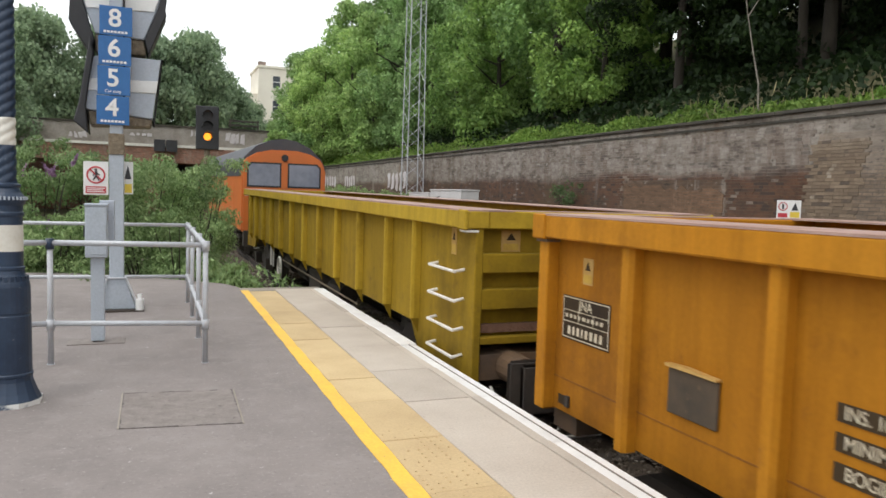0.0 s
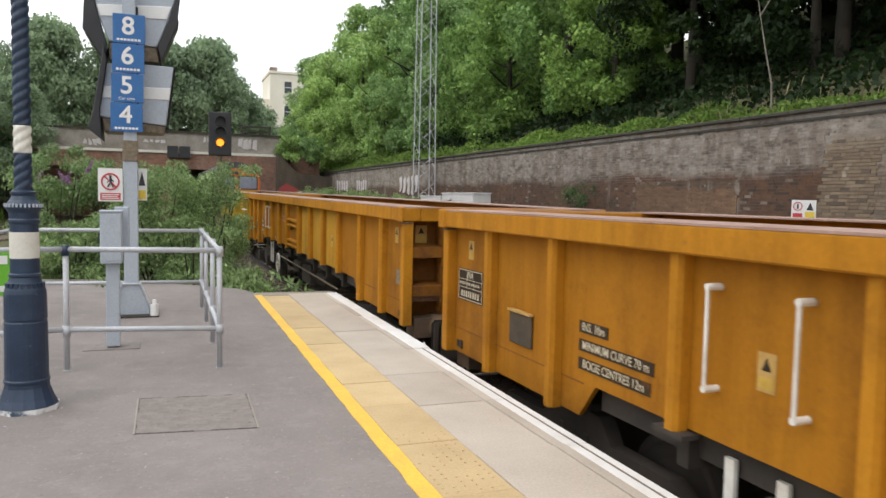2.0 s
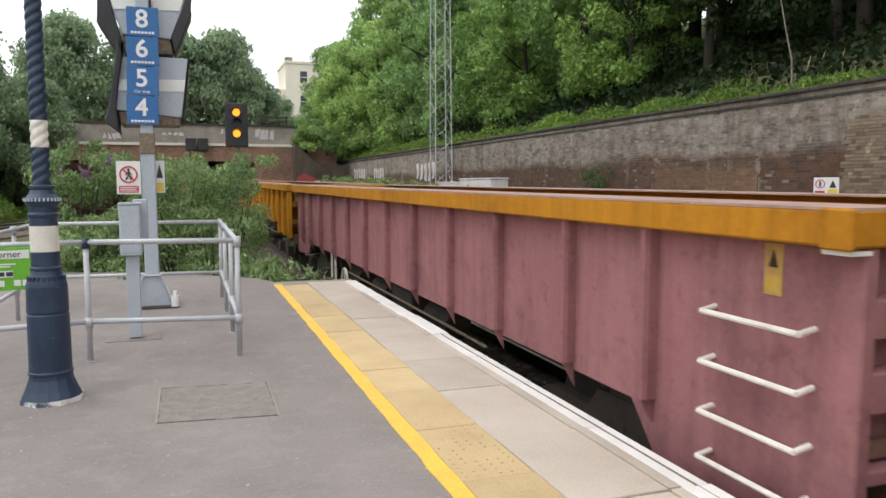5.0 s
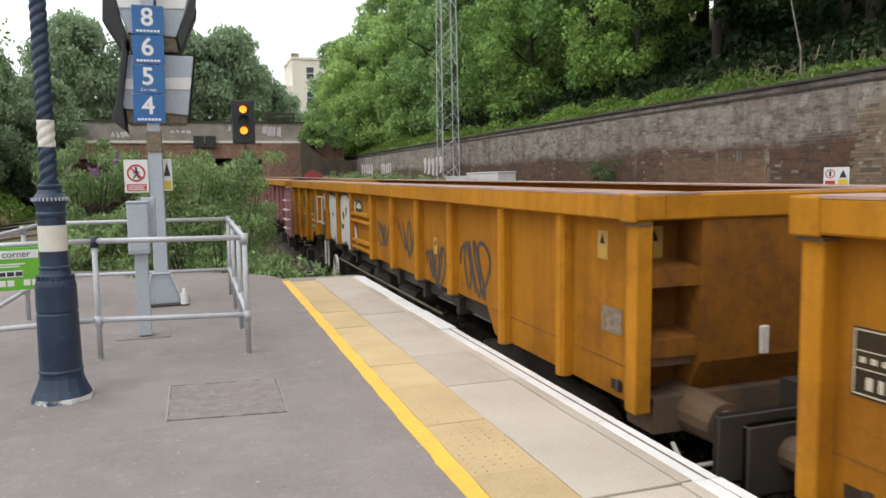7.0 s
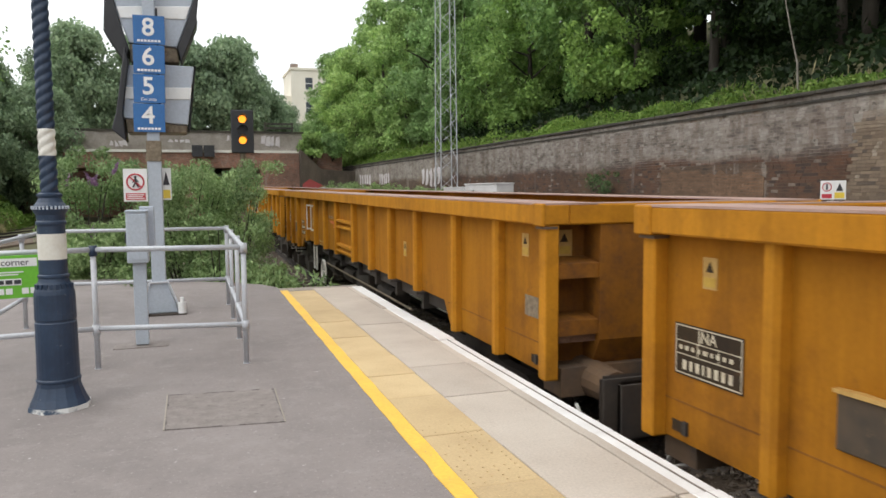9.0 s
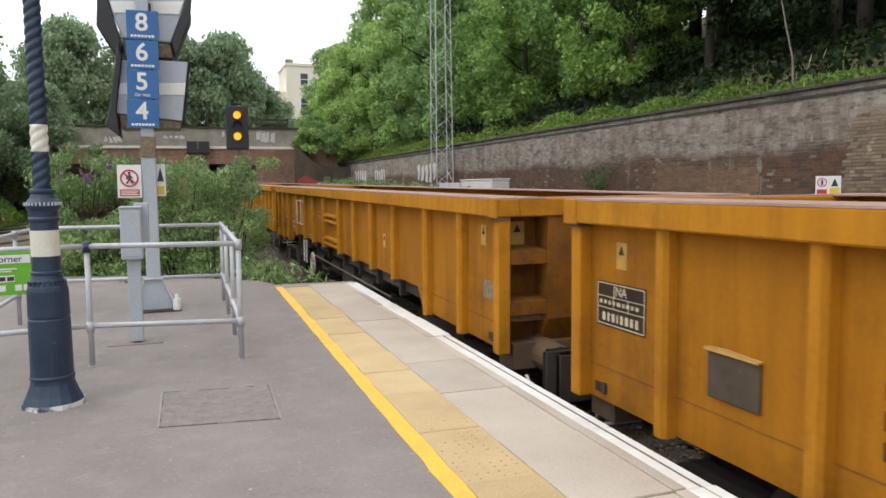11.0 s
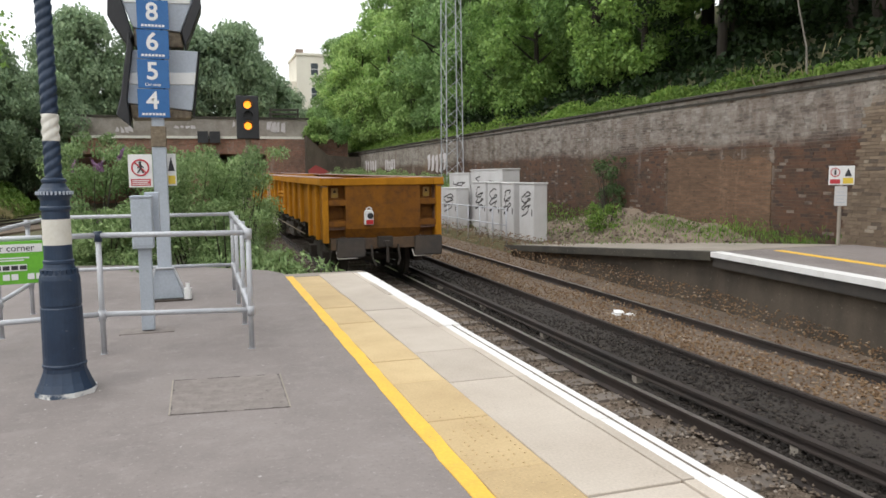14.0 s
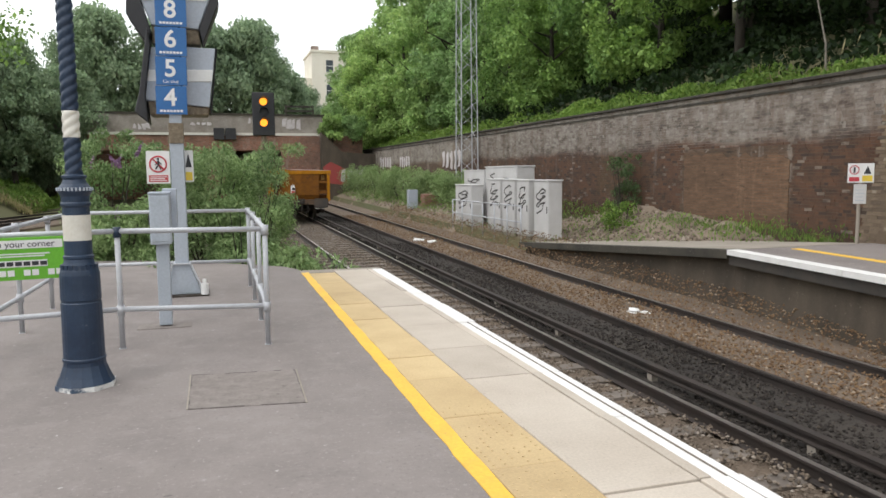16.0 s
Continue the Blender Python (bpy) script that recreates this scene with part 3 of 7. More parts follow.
def make_sleepers(x, name):
    lot = thing(name, "weathered concrete sleepers bedded in ballast", "sleepers", kind="stuff")
    bm = B()
    y = -12.0
    while y < 80:
        z = rail_z(y)
        box(bm, x - 1.25, x + 1.25, y - 0.125, y + 0.125, z - 0.27, z - 0.152)
        y += 0.65
    part("sleeper_row", bm, M["sleeper"], lot, kind="stuff")


def make_ballast():
    bm = B()
    strip(bm, 2.62, 10.6, -0.62, -0.185)
    strip(bm, 4.9, 9.3, -0.3, -0.142)
    solid("ballast_bed", bm, M["ballast"], "brown and grey crushed stone ballast bed", "ballast", kind="structure")
    bm = B()
    strip(bm, 4.86, 6.36, -0.3, -0.128)
    solid("grimy_ballast", bm, M["ballast_black"], "oil-blackened ballast between the two lines", "ballast", kind="structure")
    # loose stones where the eye can tell them apart
    rng = np.random.default_rng(3)
    base = np.array([(1, 0, 0), (-1, 0, 0), (0, 1, 0), (0, -1, 0), (0, 0, 1), (0, 0, -1)], float)
    tri = [(0, 2, 4), (2, 1, 4), (1, 3, 4), (3, 0, 4), (2, 0, 5), (1, 2, 5), (3, 1, 5), (0, 3, 5)]
    for name, material, x0, x1, count, label in (
            ("ballast_stones", M["stone_dark"], 4.85, 6.42, 17000, "dark grimy ballast stones between the lines"),
            ("ballast_stones", M["stone_brown"], 6.46, 9.9, 30000, "rust-brown ballast stones in the far line"),
            ("ballast_stones", M["stone_grey"], 2.7, 4.84, 17000, "grey ballast stones beside the platform")):
        y = 3.0 + 37.0 * rng.random(count) ** 1.5
        x = x0 + (x1 - x0) * rng.random(count)
        z = RAIL_Z + GRADE * np.maximum(0, y - GRADE_Y) - (0.165 if x0 == 2.7 else 0.135) + 0.04 * rng.random(count)
        z += 0.35 * np.maximum(0, x - 8.45) ** 1.3 * (x0 > 6)
        z += 0.03 * (np.sin(x * 2.2) * np.sin(y * 0.9))
        size = 0.011 + 0.017 * rng.random(count)
        v = base[None] * (0.6 + 0.8 * rng.random((count, 6, 1)))
        a = rng.random(count) * 6.28
        c, s = np.cos(a)[:, None], np.sin(a)[:, None]
        vx, vy = v[..., 0] * c - v[..., 1] * s, v[..., 0] * s + v[..., 1] * c
        v = np.stack([vx, vy, v[..., 2] * 0.75], -1) * size[:, None, None] + np.stack([x, y, z], -1)[:, None, :]
        f = (np.array(tri)[None] + 6 * np.arange(count)[:, None, None]).reshape(-1, 3)
        tagged(new(name, raw_mesh(name, v.reshape(-1, 3).tolist(), f.tolist(), material)), label, "stones", kind="stuff")


def island_mat(name, cols, rough=0.95):
    m, n, l, p = nodes_of(name)
    geo = n.new("ShaderNodeNewGeometry")
    col = mix(n, l, ramp(n, l, geo.outputs["Random Per Island"], 0.1, 0.75), cols[0], cols[1])
    col = mix(n, l, ramp(n, l, geo.outputs["Random Per Island"], 0.86, 0.97), col, cols[2])
    l.new(col, p.inputs["Base Color"])
    p.inputs["Roughness"].default_value = rough
    return m


M["stone_dark"] = island_mat("stone_dark", ((0.018, 0.014, 0.012), (0.034, 0.027, 0.022), (0.075, 0.06, 0.047)))
M["stone_brown"] = island_mat("stone_brown", ((0.115, 0.066, 0.034), (0.22, 0.14, 0.076), (0.36, 0.29, 0.22)))
M["stone_grey"] = island_mat("stone_grey", ((0.11, 0.085, 0.063), (0.20, 0.158, 0.122), (0.33, 0.285, 0.24)))

make_ground()
make_ballast()
for rx in (3.285, 4.79):
    make_rail(rx)
for rx in (6.43, 7.93):
    make_rail(rx, y1=60.8, shine=rx > 7)
make_conductor(5.19)
make_sleepers(4.04, "sleepers")
make_sleepers(7.18, "sleepers")
for rx in (-2.2, -0.7, 0.9, 2.4):
    side_line = make_rail(rx, -26, 14, False)
    side_line.matrix_basis = pose(-10.0, 46.5, 0.26, 0, 0, -16.5)
bed = B()
strip(bed, -4.2, 4.4, -0.5, -0.13, -26, 14)
bed = solid("side_ballast", bed, M["ballast"], "brown ballast under the side lines", "ballast", kind="structure")
bed.matrix_basis = pose(-10.0, 46.5, 0.26, 0, 0, -16.5)


# ---- near platform ----
EDGE, WHITE_L, GREY_L, BUFF_L, YEL_L = 2.665, 2.49, 1.874, 1.456, 1.343
P_END = 11.85
GREY_Y = [11.85, 10.5, 9.44, 8.32, 7.19, 6.15, 5.17, 4.06, 3.06] + [2.0 - 1.06 * i for i in range(14)]
BUFF_Y = [11.70, 10.52, 9.6, 8.67, 7.7, 6.69, 5.95, 5.26, 4.36, 3.5] + [2.55 - 0.97 * i for i in range(15)]


def make_near_platform():
    plat = thing("platform", "asphalt island platform with a slab edge and painted lines", "platform", kind="structure")
    # the edge lies a hair off the line's axis
    plat.matrix_basis = pose(0, 11.8, 0, 0, 0, -0.745) @ pose(0, -11.8, 0)
    bm = B()
    prism(bm, [(-4.6, -12), (YEL_L, -12), (YEL_L, 12.2), (1.15, 12.7), (0.4, 13.4), (-1.3, 14.6), (-4.6, 15.2)], "z", -1.3, 0.0)
    part("asphalt_deck", bm, M["asphalt"], plat, "worn grey-mauve asphalt surface")
    bm = B()
    box(bm, YEL_L, EDGE - 0.06, -12, P_END - 0.02, -1.3, -0.03)
    part("edge_wall", bm, M["concrete_dark"], plat, "sooty platform edge wall")
    bm = B()
    rng = random.Random(8)
    left, right = [], []
    y = 11.75
    while y > -12:
        left.append((YEL_L - 0.004 + rng.uniform(-0.006, 0.006), y))
        right.append((BUFF_L - 0.004 + rng.uniform(-0.006, 0.004), y))
        y -= 0.16 if y > 1 else 2.0
    prism(bm, left + right[::-1], "z", -0.03, 0.006)
    part("yellow_line", bm, M["yellow_paint"], plat, "yellow painted safety line with wavering edges")
    rng = random.Random(4)

    def slabs(name, x0, x1, ys, key, bev):
        for y1, y0 in zip(ys, ys[1:]):
            b = B()
            box(b, x0, x1, y0 + 0.004, y1 - 0.004, -0.05, 0.0)
            ob = part(name, bevelled(b, bev), M[key], plat)
            ob.matrix_basis = pose(0, 0, 0.001 + rng.random() * 0.005, rng.uniform(-0.05, 0.05), rng.uniform(-0.08, 0.08), 0)
    slabs("buff_slab", BUFF_L, GREY_L - 0.005, BUFF_Y, "slab_buff", 0.004)
    slabs("grey_slab", GREY_L, WHITE_L - 0.08, GREY_Y, "slab_grey", 0.004)
    slabs("edge_slab", WHITE_L - 0.072, WHITE_L - 0.001, GREY_Y, "slab_grey", 0.003)
    slabs("white_coping", WHITE_L, EDGE, GREY_Y, "white_paint", 0.010)
    bm = B()
    box(bm, BUFF_L - 0.01, EDGE - 0.03, -12, P_END - 0.02, -0.03, -0.012)
    part("joint_bed", bm, M["slab_joint"], plat, "dark mortar joints")
    bm = B()
    box(bm, 2.575, 2.581, -2, 8.3, 0.0, 0.0085)
    part("edge_groove", bm, M["slab_joint"], plat, "thin dirt line along the coping")
    # raised dots on the buff slabs
    bm = B()
    rngs = random.Random(2)
    for i in range(6):
        for j in range(44):
            cx, cy = BUFF_L + 0.035 + 0.066 * i, 1.7 + 0.066 * j
            if rngs.random() < 0.6:
                cyl(bm, (cx, cy, -0.002), (cx, cy, 0.009), 0.009, 0.006, 6)
    part("tactile_studs", bm, M["stud_buff"], plat, "rows of low worn studs", kind="stuff")
    bm = B()
    box(bm, 1.35, EDGE, P_END, P_END + 0.45, -0.5, -0.03)
    part("end_kerb", bm, M["concrete"], plat)
    # inspection cover set in the asphalt, its frame worn and broken
    corner = [Vector(c) for c in ((-0.112, 5.955), (0.676, 5.862), (0.662, 4.975), (-0.104, 5.065))]
    bm = B()
    prism(bm, [tuple(c) for c in corner], "z", -0.01, 0.003)
    cover = part("cover_plate", bm, M["asphalt_patch"], plat, "asphalt-filled inspection cover")
    rng = random.Random(12)
    mid = sum(corner, Vector((0, 0))) / 4
    for k in range(4):
        a, c = corner[k], corner[(k + 1) % 4]
        inward = (mid - (a + c) / 2).normalized()
        b = B()
        u = 0.0
        while u < 0.99:
            v = min(1.0, u + rng.uniform(0.06, 0.2))
            if rng.random() < 0.8:
                w = rng.uniform(0.006, 0.014)
                p, q = a.lerp(c, u), a.lerp(c, v)
                prism(b, [tuple(p), tuple(q), tuple(q + inward * w), tuple(p + inward * w)], "z", -0.01, 0.0055)
            u = v + 0.003
        part("cover_frame", b, M["seam_dark"], cover, "thin dirt-filled frame", kind="stuff")
        if k in (1, 3):
            b = B()
            prism(b, [tuple(a - inward * 0.012), tuple(c - inward * 0.012), tuple(c - inward * 0.001), tuple(a - inward * 0.001)], "z", -0.01, 0.005)
            part("cover_frame", b, M["concrete"], cover, "pale worn steel edge")
    return plat


make_near_platform()


# ---- far platform with its ramp ----
def make_far_platform():
    plat = thing("far_platform", "opposite platform with a white coping and a ramped end", "platform", kind="structure")
    Z = 0.08
    def edge_x(y):
        return 8.66 + max(0, y - 7.0) * 0.12 if y < 11.5 else 9.2 + (y - 11.5) * 0.02
    ys = [-12, 0, 4, 7, 8.5, 10, 11.5]
    bm = B()
    prism(bm, [(edge_x(y) + 0.25, y) for y in ys] + [(13.35, 11.5), (13.35, -12)], "z", -1.3, Z)
    part("deck", bm, M["asphalt"], plat, "grey asphalt deck")
    for a, b in zip(ys, ys[1:]):
        k = max(1, int((b - a) / 1.2))
        for i in range(k):
            y0, y1 = a + (b - a) * i / k, a + (b - a) * (i + 1) / k
            bm = B()
            prism(bm, [(edge_x(y0), y0 + 0.005), (edge_x(y0) + 0.26, y0 + 0.005), (edge_x(y1) + 0.26, y1 - 0.005), (edge_x(y1), y1 - 0.005)], "z", Z - 0.09, Z + 0.005)
            part("coping_slab", bm, M["white_paint"], plat)
    bm = B()
    prism(bm, [(edge_x(y) + 0.22, y) for y in ys] + [(edge_x(y) + 0.27, y) for y in ys[::-1]], "z", -1.25, Z - 0.09)
    part("edge_wall", bm, M["concrete_dark"], plat, "stained concrete edge wall")
    bm = B()
    prism(bm, [(edge_x(y) + 0.06, y) for y in ys] + [(edge_x(y) + 0.3, y) for y in ys[::-1]], "z", Z - 0.28, Z - 0.09)
    part("edge_beam", bm, M["black_steel"], plat, "dark overhanging edge beam")
    bm = B()
    prism(bm, [(edge_x(y) + 1.25, y) for y in ys[:-1] + [11.2]] + [(edge_x(y) + 1.45, y) for y in [11.2] + ys[:-1][::-1]], "z", Z - 0.02, Z + 0.006)
    part("yellow_line", bm, M["yellow_paint"], plat, "yellow painted safety line")
    # ramp falling to the trackside
    bm = B()
    prism(bm, [(11.5, Z), (21.2, -0.62), (21.2, -1.2), (11.5, -1.2)], "x", 9.42, 12.6)
    part("ramp", bm, M["concrete_dark"], plat, "dark concrete side walls of the ramp")
    bm = B()
    prism(bm, [(11.52, Z + 0.004), (21.2, -0.614), (21.2, -0.63), (11.52, Z - 0.012)], "x", 9.47, 12.6)
    part("ramp_deck", bm, M["concrete"], plat, "sloping concrete ramp surface")
    bm = B()
    prism(bm, [(11.5, Z + 0.005), (21.3, -0.615), (21.3, -0.78), (11.5, Z - 0.16)], "x", 9.2, 9.46)
    part("ramp_coping", bm, M["coping"], plat, "dark stone edge of the ramp")


make_far_platform()


# ---- retaining wall ----
WALL_X, WALL_TOP = 13.4, 3.62


def make_wall():
    bm = B()
    box(bm, WALL_X, WALL_X + 0.8, -14, 66, -1.4, WALL_TOP)
    wall = solid("wall_east", bm, M["wall_brick"], "tall stained brick retaining wall with pale lime-washed upper courses", "wall", kind="structure")
    y = -14.0
    me = {}
    for i in range(54):
        b = B()
        box(b, WALL_X - 0.09, WALL_X + 0.85, 0.006, 1.494, 0, 0.085)
        if "c" not in me:
            me["c"] = mesh_of("coping_stone", bevelled(b, 0.015), M["coping"])
        else:
            b.free()
        ob = new("coping_stone", me["c"])
        ob.parent = wall
        ob.location = (0, y, WALL_TOP + 0.001 * (i % 3))
        y += 1.5
    for z in (WALL_TOP - 0.12,):
        b = B()
        box(b, WALL_X - 0.035, WALL_X, -14, 66, z - 0.055, z)
        part("brick_course", b, M["coping"], wall, "projecting dark brick string course")
    b = B()
    rngp = random.Random(5)
    edge = [(14.55, 0.1), (18.7, 0.1)]
    edge += [(18.7 + (0.03 if k % 2 else -0.02), 0.1 + 0.15 * k + 0.07 * (k % 2)) for k in range(1, 12)]
    edge += [(18.6 - 0.225 * k, 1.90 + rngp.choice((0, 0.075, 0.15))) for k in range(18)]
    edge += [(14.55 + (0.03 if k % 2 else 0), 1.8 - 0.15 * k - 0.07 * (k % 2)) for k in range(11)]
    prism(b, edge, "x", WALL_X - 0.022, WALL_X)
    part("repair_patch", b, M["patch_brick"], wall, "rectangular repair of redder brick")
    b = B()
    prism(b, [(WALL_X + 0.1, -1.3), (WALL_X - 1.0, -1.3), (WALL_X - 0.01, WALL_TOP - 0.5), (WALL_X + 0.1, WALL_TOP - 0.5)], "y", 6.2, 11.8)
    part("buttress", b, M["pier_brick"], wall, "battered buttress of paler bare brick")
    return wall


make_wall()


# ---- the train ----
HALF, L_WAGON, PITCH = 1.27, 16.3, 17.6
POSTS = [0.08, 1.08, 2.23, 3.65, 4.90, 6.12, 7.38, 8.92, 10.18, 11.40, 12.65, 14.07, 15.22, 16.22]


def wheel_mesh():
    b = B()
    lathe(b, [(0.44, -0.065), (0.46, -0.06), (0.46, 0.03), (0.49, 0.04), (0.49, 0.065), (0.40, 0.065), (0.36, 0.03), (0.16, 0.04), (0.14, 0.09), (0.14, -0.10), (0.16, -0.05), (0.36, -0.03), (0.40, -0.065)], 28, pose(0, 0, 0, 0, 90, 0))
    return mesh_of("wheel", b, M["under"], True)


WHEEL_ME = wheel_mesh()
WHEELSETS = []


def add_bogie(wagon, y):
    b = B()
    for s in (-1, 1):
        prism(b, [(-1.35, 0.62), (-1.15, 0.72), (-0.5, 0.72), (-0.35, 0.90), (0.35, 0.90), (0.5, 0.72), (1.15, 0.72), (1.35, 0.62), (1.2, 0.40), (0.55, 0.38), (0.4, 0.25), (-0.4, 0.25), (-0.55, 0.38), (-1.2, 0.40)],
              "x", s * 1.0 - 0.06, s * 1.0 + 0.06)
        for yy in (-0.9, 0.9):
            box(b, s * 1.12 - 0.1, s * 1.12 + 0.1, yy - 0.13, yy + 0.13, 0.33, 0.62)
        for k in (-0.18, 0, 0.18):
            cyl(b, (s * 1.0, k, 0.34), (s * 1.0, k, 0.72), 0.075, seg=10)
    box(b, -1.05, 1.05, -0.2, 0.2, 0.5, 0.95)
    ob = part("bogie", b, M["under"], wagon, "grimy cast bogie frame")
    ob.location = (0, y, 0)
    for yy in (-0.9, 0.9):
        a = B()
        cyl(a, (-1.0, 0, 0), (1.0, 0, 0), 0.08, seg=12)
        ax = part("wheelset", a, M["under"], wagon)
        ax.location = (0, y + yy, 0.46)
        for s in (-1, 1):
            w = new("wheel", WHEEL_ME)
            w.parent = ax
            w.matrix_basis = pose(s * 0.755, 0, 0, 0, 0, 0 if s < 0 else 180)


def torus(bm, r, t, m, seg=24, ring=8):
    vs = []
    for i in range(seg):
        a = 2 * math.pi * i / seg
        row = []
        for j in range(ring):
            c = 2 * math.pi * j / ring
            row.append(bm.verts.new(m @ Vector(((r + t * math.cos(c)) * math.cos(a), (r + t * math.cos(c)) * math.sin(a), t * math.sin(c)))))
        vs.append(row)
    for i in range(seg):
        for j in range(ring):
            bm.faces.new((vs[i][j], vs[(i + 1) % seg][j], vs[(i + 1) % seg][(j + 1) % ring], vs[i][(j + 1) % ring]))


def side_frame(x, y, z):
    """Lettering on the platform side: local x runs towards the tail, local y up."""
    return Matrix.Translation((x, y, z)) @ Matrix(((0, 0, -1, 0), (-1, 0, 0, 0), (0, 1, 0, 0), (0, 0, 0, 1)))


def sticker(wagon, y, z, w=0.26, h=0.42, x=-HALF - 0.002, end=None):
    b = B()
    if end is None:
        box(b, x - 0.003, x, y - w / 2, y + w / 2, z - h / 2, z + h / 2)
    else:
        box(b, y - w / 2, y + w / 2, end - 0.004, end, z - h / 2, z + h / 2)
    s = part("warning_label", b, M["sticker_white"], wagon, "faded yellow and white warning label")
    b = B()
    t = B()
    if end is None:
        box(b, x - 0.006, x - 0.003, y - w * 0.4, y + w * 0.4, z - h * 0.42, z - h * 0.12)
        prism(t, [(y - w * 0.26, z + h * 0.04), (y + w * 0.26, z + h * 0.04), (y, z + h * 0.38)], "x", x - 0.006, x - 0.003)
    else:
        box(b, y - w * 0.4, y + w * 0.4, end - 0.007, end - 0.004, z - h * 0.42, z - h * 0.12)
        prism(t, [(y - w * 0.26, z + h * 0.04), (y + w * 0.26, z + h * 0.04), (y, z + h * 0.38)], "y", end - 0.007, end - 0.004)
    part("label_band", b, M["sticker_yellow"], s)
    part("label_triangle", t, M["plate_black"], s)


def bars(parent, y0, z0, widths, h, gap, material, x, name="lettering"):
    b = B()
    y = y0
    for w in widths:
        box(b, x - 0.002, x, y - w, y, z0, z0 + h)
        y -= w + gap
    part(name, b, material, parent, kind="stuff")


def box_wagon(name, label, paint, rim_paint, posts, group, marks=True, ladder=True, steps=False):
    """Bogie box wagon: body, rim, posts, ends, bogies. Origin at mid length on the rails, head end towards +y."""
    w = thing(name, label, "wagon", group)
    yh = L_WAGON / 2
    # hollow body: sides with deep ends, floor, end walls
    outline = [(-yh + 0.06, 0.72), (-yh + 1.5, 0.78), (-yh + 1.75, 1.06), (yh - 1.75, 1.06), (yh - 1.5, 0.78), (yh - 0.06, 0.72), (yh - 0.06, 2.30), (-yh + 0.06, 2.30)] if steps else [
        (-yh + 0.06, 0.95), (-yh + 2.55, 0.95), (-yh + 2.75, 1.20), (yh - 2.75, 1.20), (yh - 2.55, 0.95), (yh - 0.06, 0.95), (yh - 0.06, 2.30), (-yh + 0.06, 2.30)]
    for s in (-1, 1):
        b = B()
        prism(b, outline, "x", s * HALF, s * (HALF - 0.04))
        part("side_sheet", b, paint, w)
    b = B()
    box(b, -HALF + 0.04, HALF - 0.04, -yh + 0.1, yh - 0.1, 1.22, 1.30)
    box(b, -HALF + 0.045, -HALF + 0.041, -yh + 0.1, yh - 0.1, 1.3, 2.3)
    box(b, HALF - 0.045, HALF - 0.041, -yh + 0.1, yh - 0.1, 1.3, 2.3)
    part("floor", b, M["spoil"], w, "rusty brown inner lining")
    # rim
    for s in (-1, 1):
        b = B()
        box(b, s * 1.16, s * 1.40, -yh, yh, 2.20, 2.365)
        bevelled(b, 0.012)
        rim = part("rim", b, rim_paint, w)
        b = B()
        box(b, s * 0.90, s * 1.399, -yh + 0.006, yh - 0.006, 2.360, 2.374)
        part("rim_wear", b, M["rust_top"], rim, "rubbed rusty top edge")
        b = B()
        box(b, -1.16, 1.16, s * (yh - 0.005), s * (yh - 0.22), 2.20, 2.365)
        bevelled(b, 0.012)
        rim = part("end_rim", b, rim_paint, w)
        b = B()
        box(b, -1.15, 1.15, s * (yh - 0.02), s * (yh - 0.21), 2.362, 2.371)
        part("rim_wear", b, M["rust_top"], rim)
        for sx in (-1, 1):
            b = B()
            box(b, sx * 1.375, sx * 1.415, s * (yh - 0.16), s * (yh + 0.012), 2.19, 2.372)
            part("rim_corner", bevelled(b, 0.01), rim_paint, w)
    # uprights
    for s in (-1, 1):
        for i, o in enumerate(posts[1:-1]):
            y = yh - o
            low = o < 2.6 or o > L_WAGON - 2.6
            z0 = 1.12 if steps else 0.935 if low else 1.175
            b = B()
            width = 0.034 if steps else 0.054
            prism(b, [(s * HALF, y - width), (s * 1.335, y - width), (s * 1.365, y - width * 0.6), (s * 1.365, y + width * 0.6), (s * 1.335, y + width), (s * HALF, y + width)], "z", z0, 2.20)
            p = part("upright", b, rim_paint, w)
            if steps:
                b = B()
                prism(b, [(s * HALF, z0), (s * 1.36, z0), (s * (HALF - 0.02), z0 - 0.2)], "y", y - 0.008, y + 0.008)
                part("gusset", b, paint, p)
            elif not low:
                b = B()
                box(b, s * (HALF - 0.05), s * 1.37, y - 0.13, y + 0.13, z0 - 0.02, z0 + 0.01)
                box(b, s * (HALF - 0.3), s * (HALF - 0.02), y - 0.05, y + 0.05, z0 - 0.22, z0 - 0.01)
                part("bracket", b, M["under"], p, "dark bracket under the upright")
    # ladder-like stiffeners in the middle panel
    if ladder:
        ya, yb = yh - posts[6] - 0.07, yh - posts[7] + 0.07
        for z in (1.25, 1.355, 1.70, 1.815):
            b = B()
            prism(b, [(-HALF, z), (-HALF - 0.075, z + 0.01), (-HALF - 0.075, z + 0.05), (-HALF, z + 0.06)], "y", yb, ya)
            part("stiffener", b, rim_paint, w, "horizontal stiffener with a rusty edge")
    # ends: recessed corners with two step bars, proud middle panel, headstock, buffers
    for s in (-1, 1):
        yo = s * yh
        if steps:
            b = B()
            box(b, -HALF + 0.02, HALF - 0.02, yo - s * 0.19, yo - s * 0.15, 1.15, 2.25)
            part("end_wall", b, paint, w, "ribbed end wall")
            for z0, z1 in ((1.79, 1.97), (1.45, 1.64), (1.12, 1.19)):
                b = B()
                box(b, -HALF + 0.03, HALF - 0.03, yo - s * 0.15, yo - s * 0.03, z0, z1)
                part("end_rib", bevelled(b, 0.008), paint, w)
        else:
            b = B()
            box(b, -HALF + 0.02, HALF - 0.02, yo - s * 0.34, yo - s * 0.30, 0.95, 2.25)
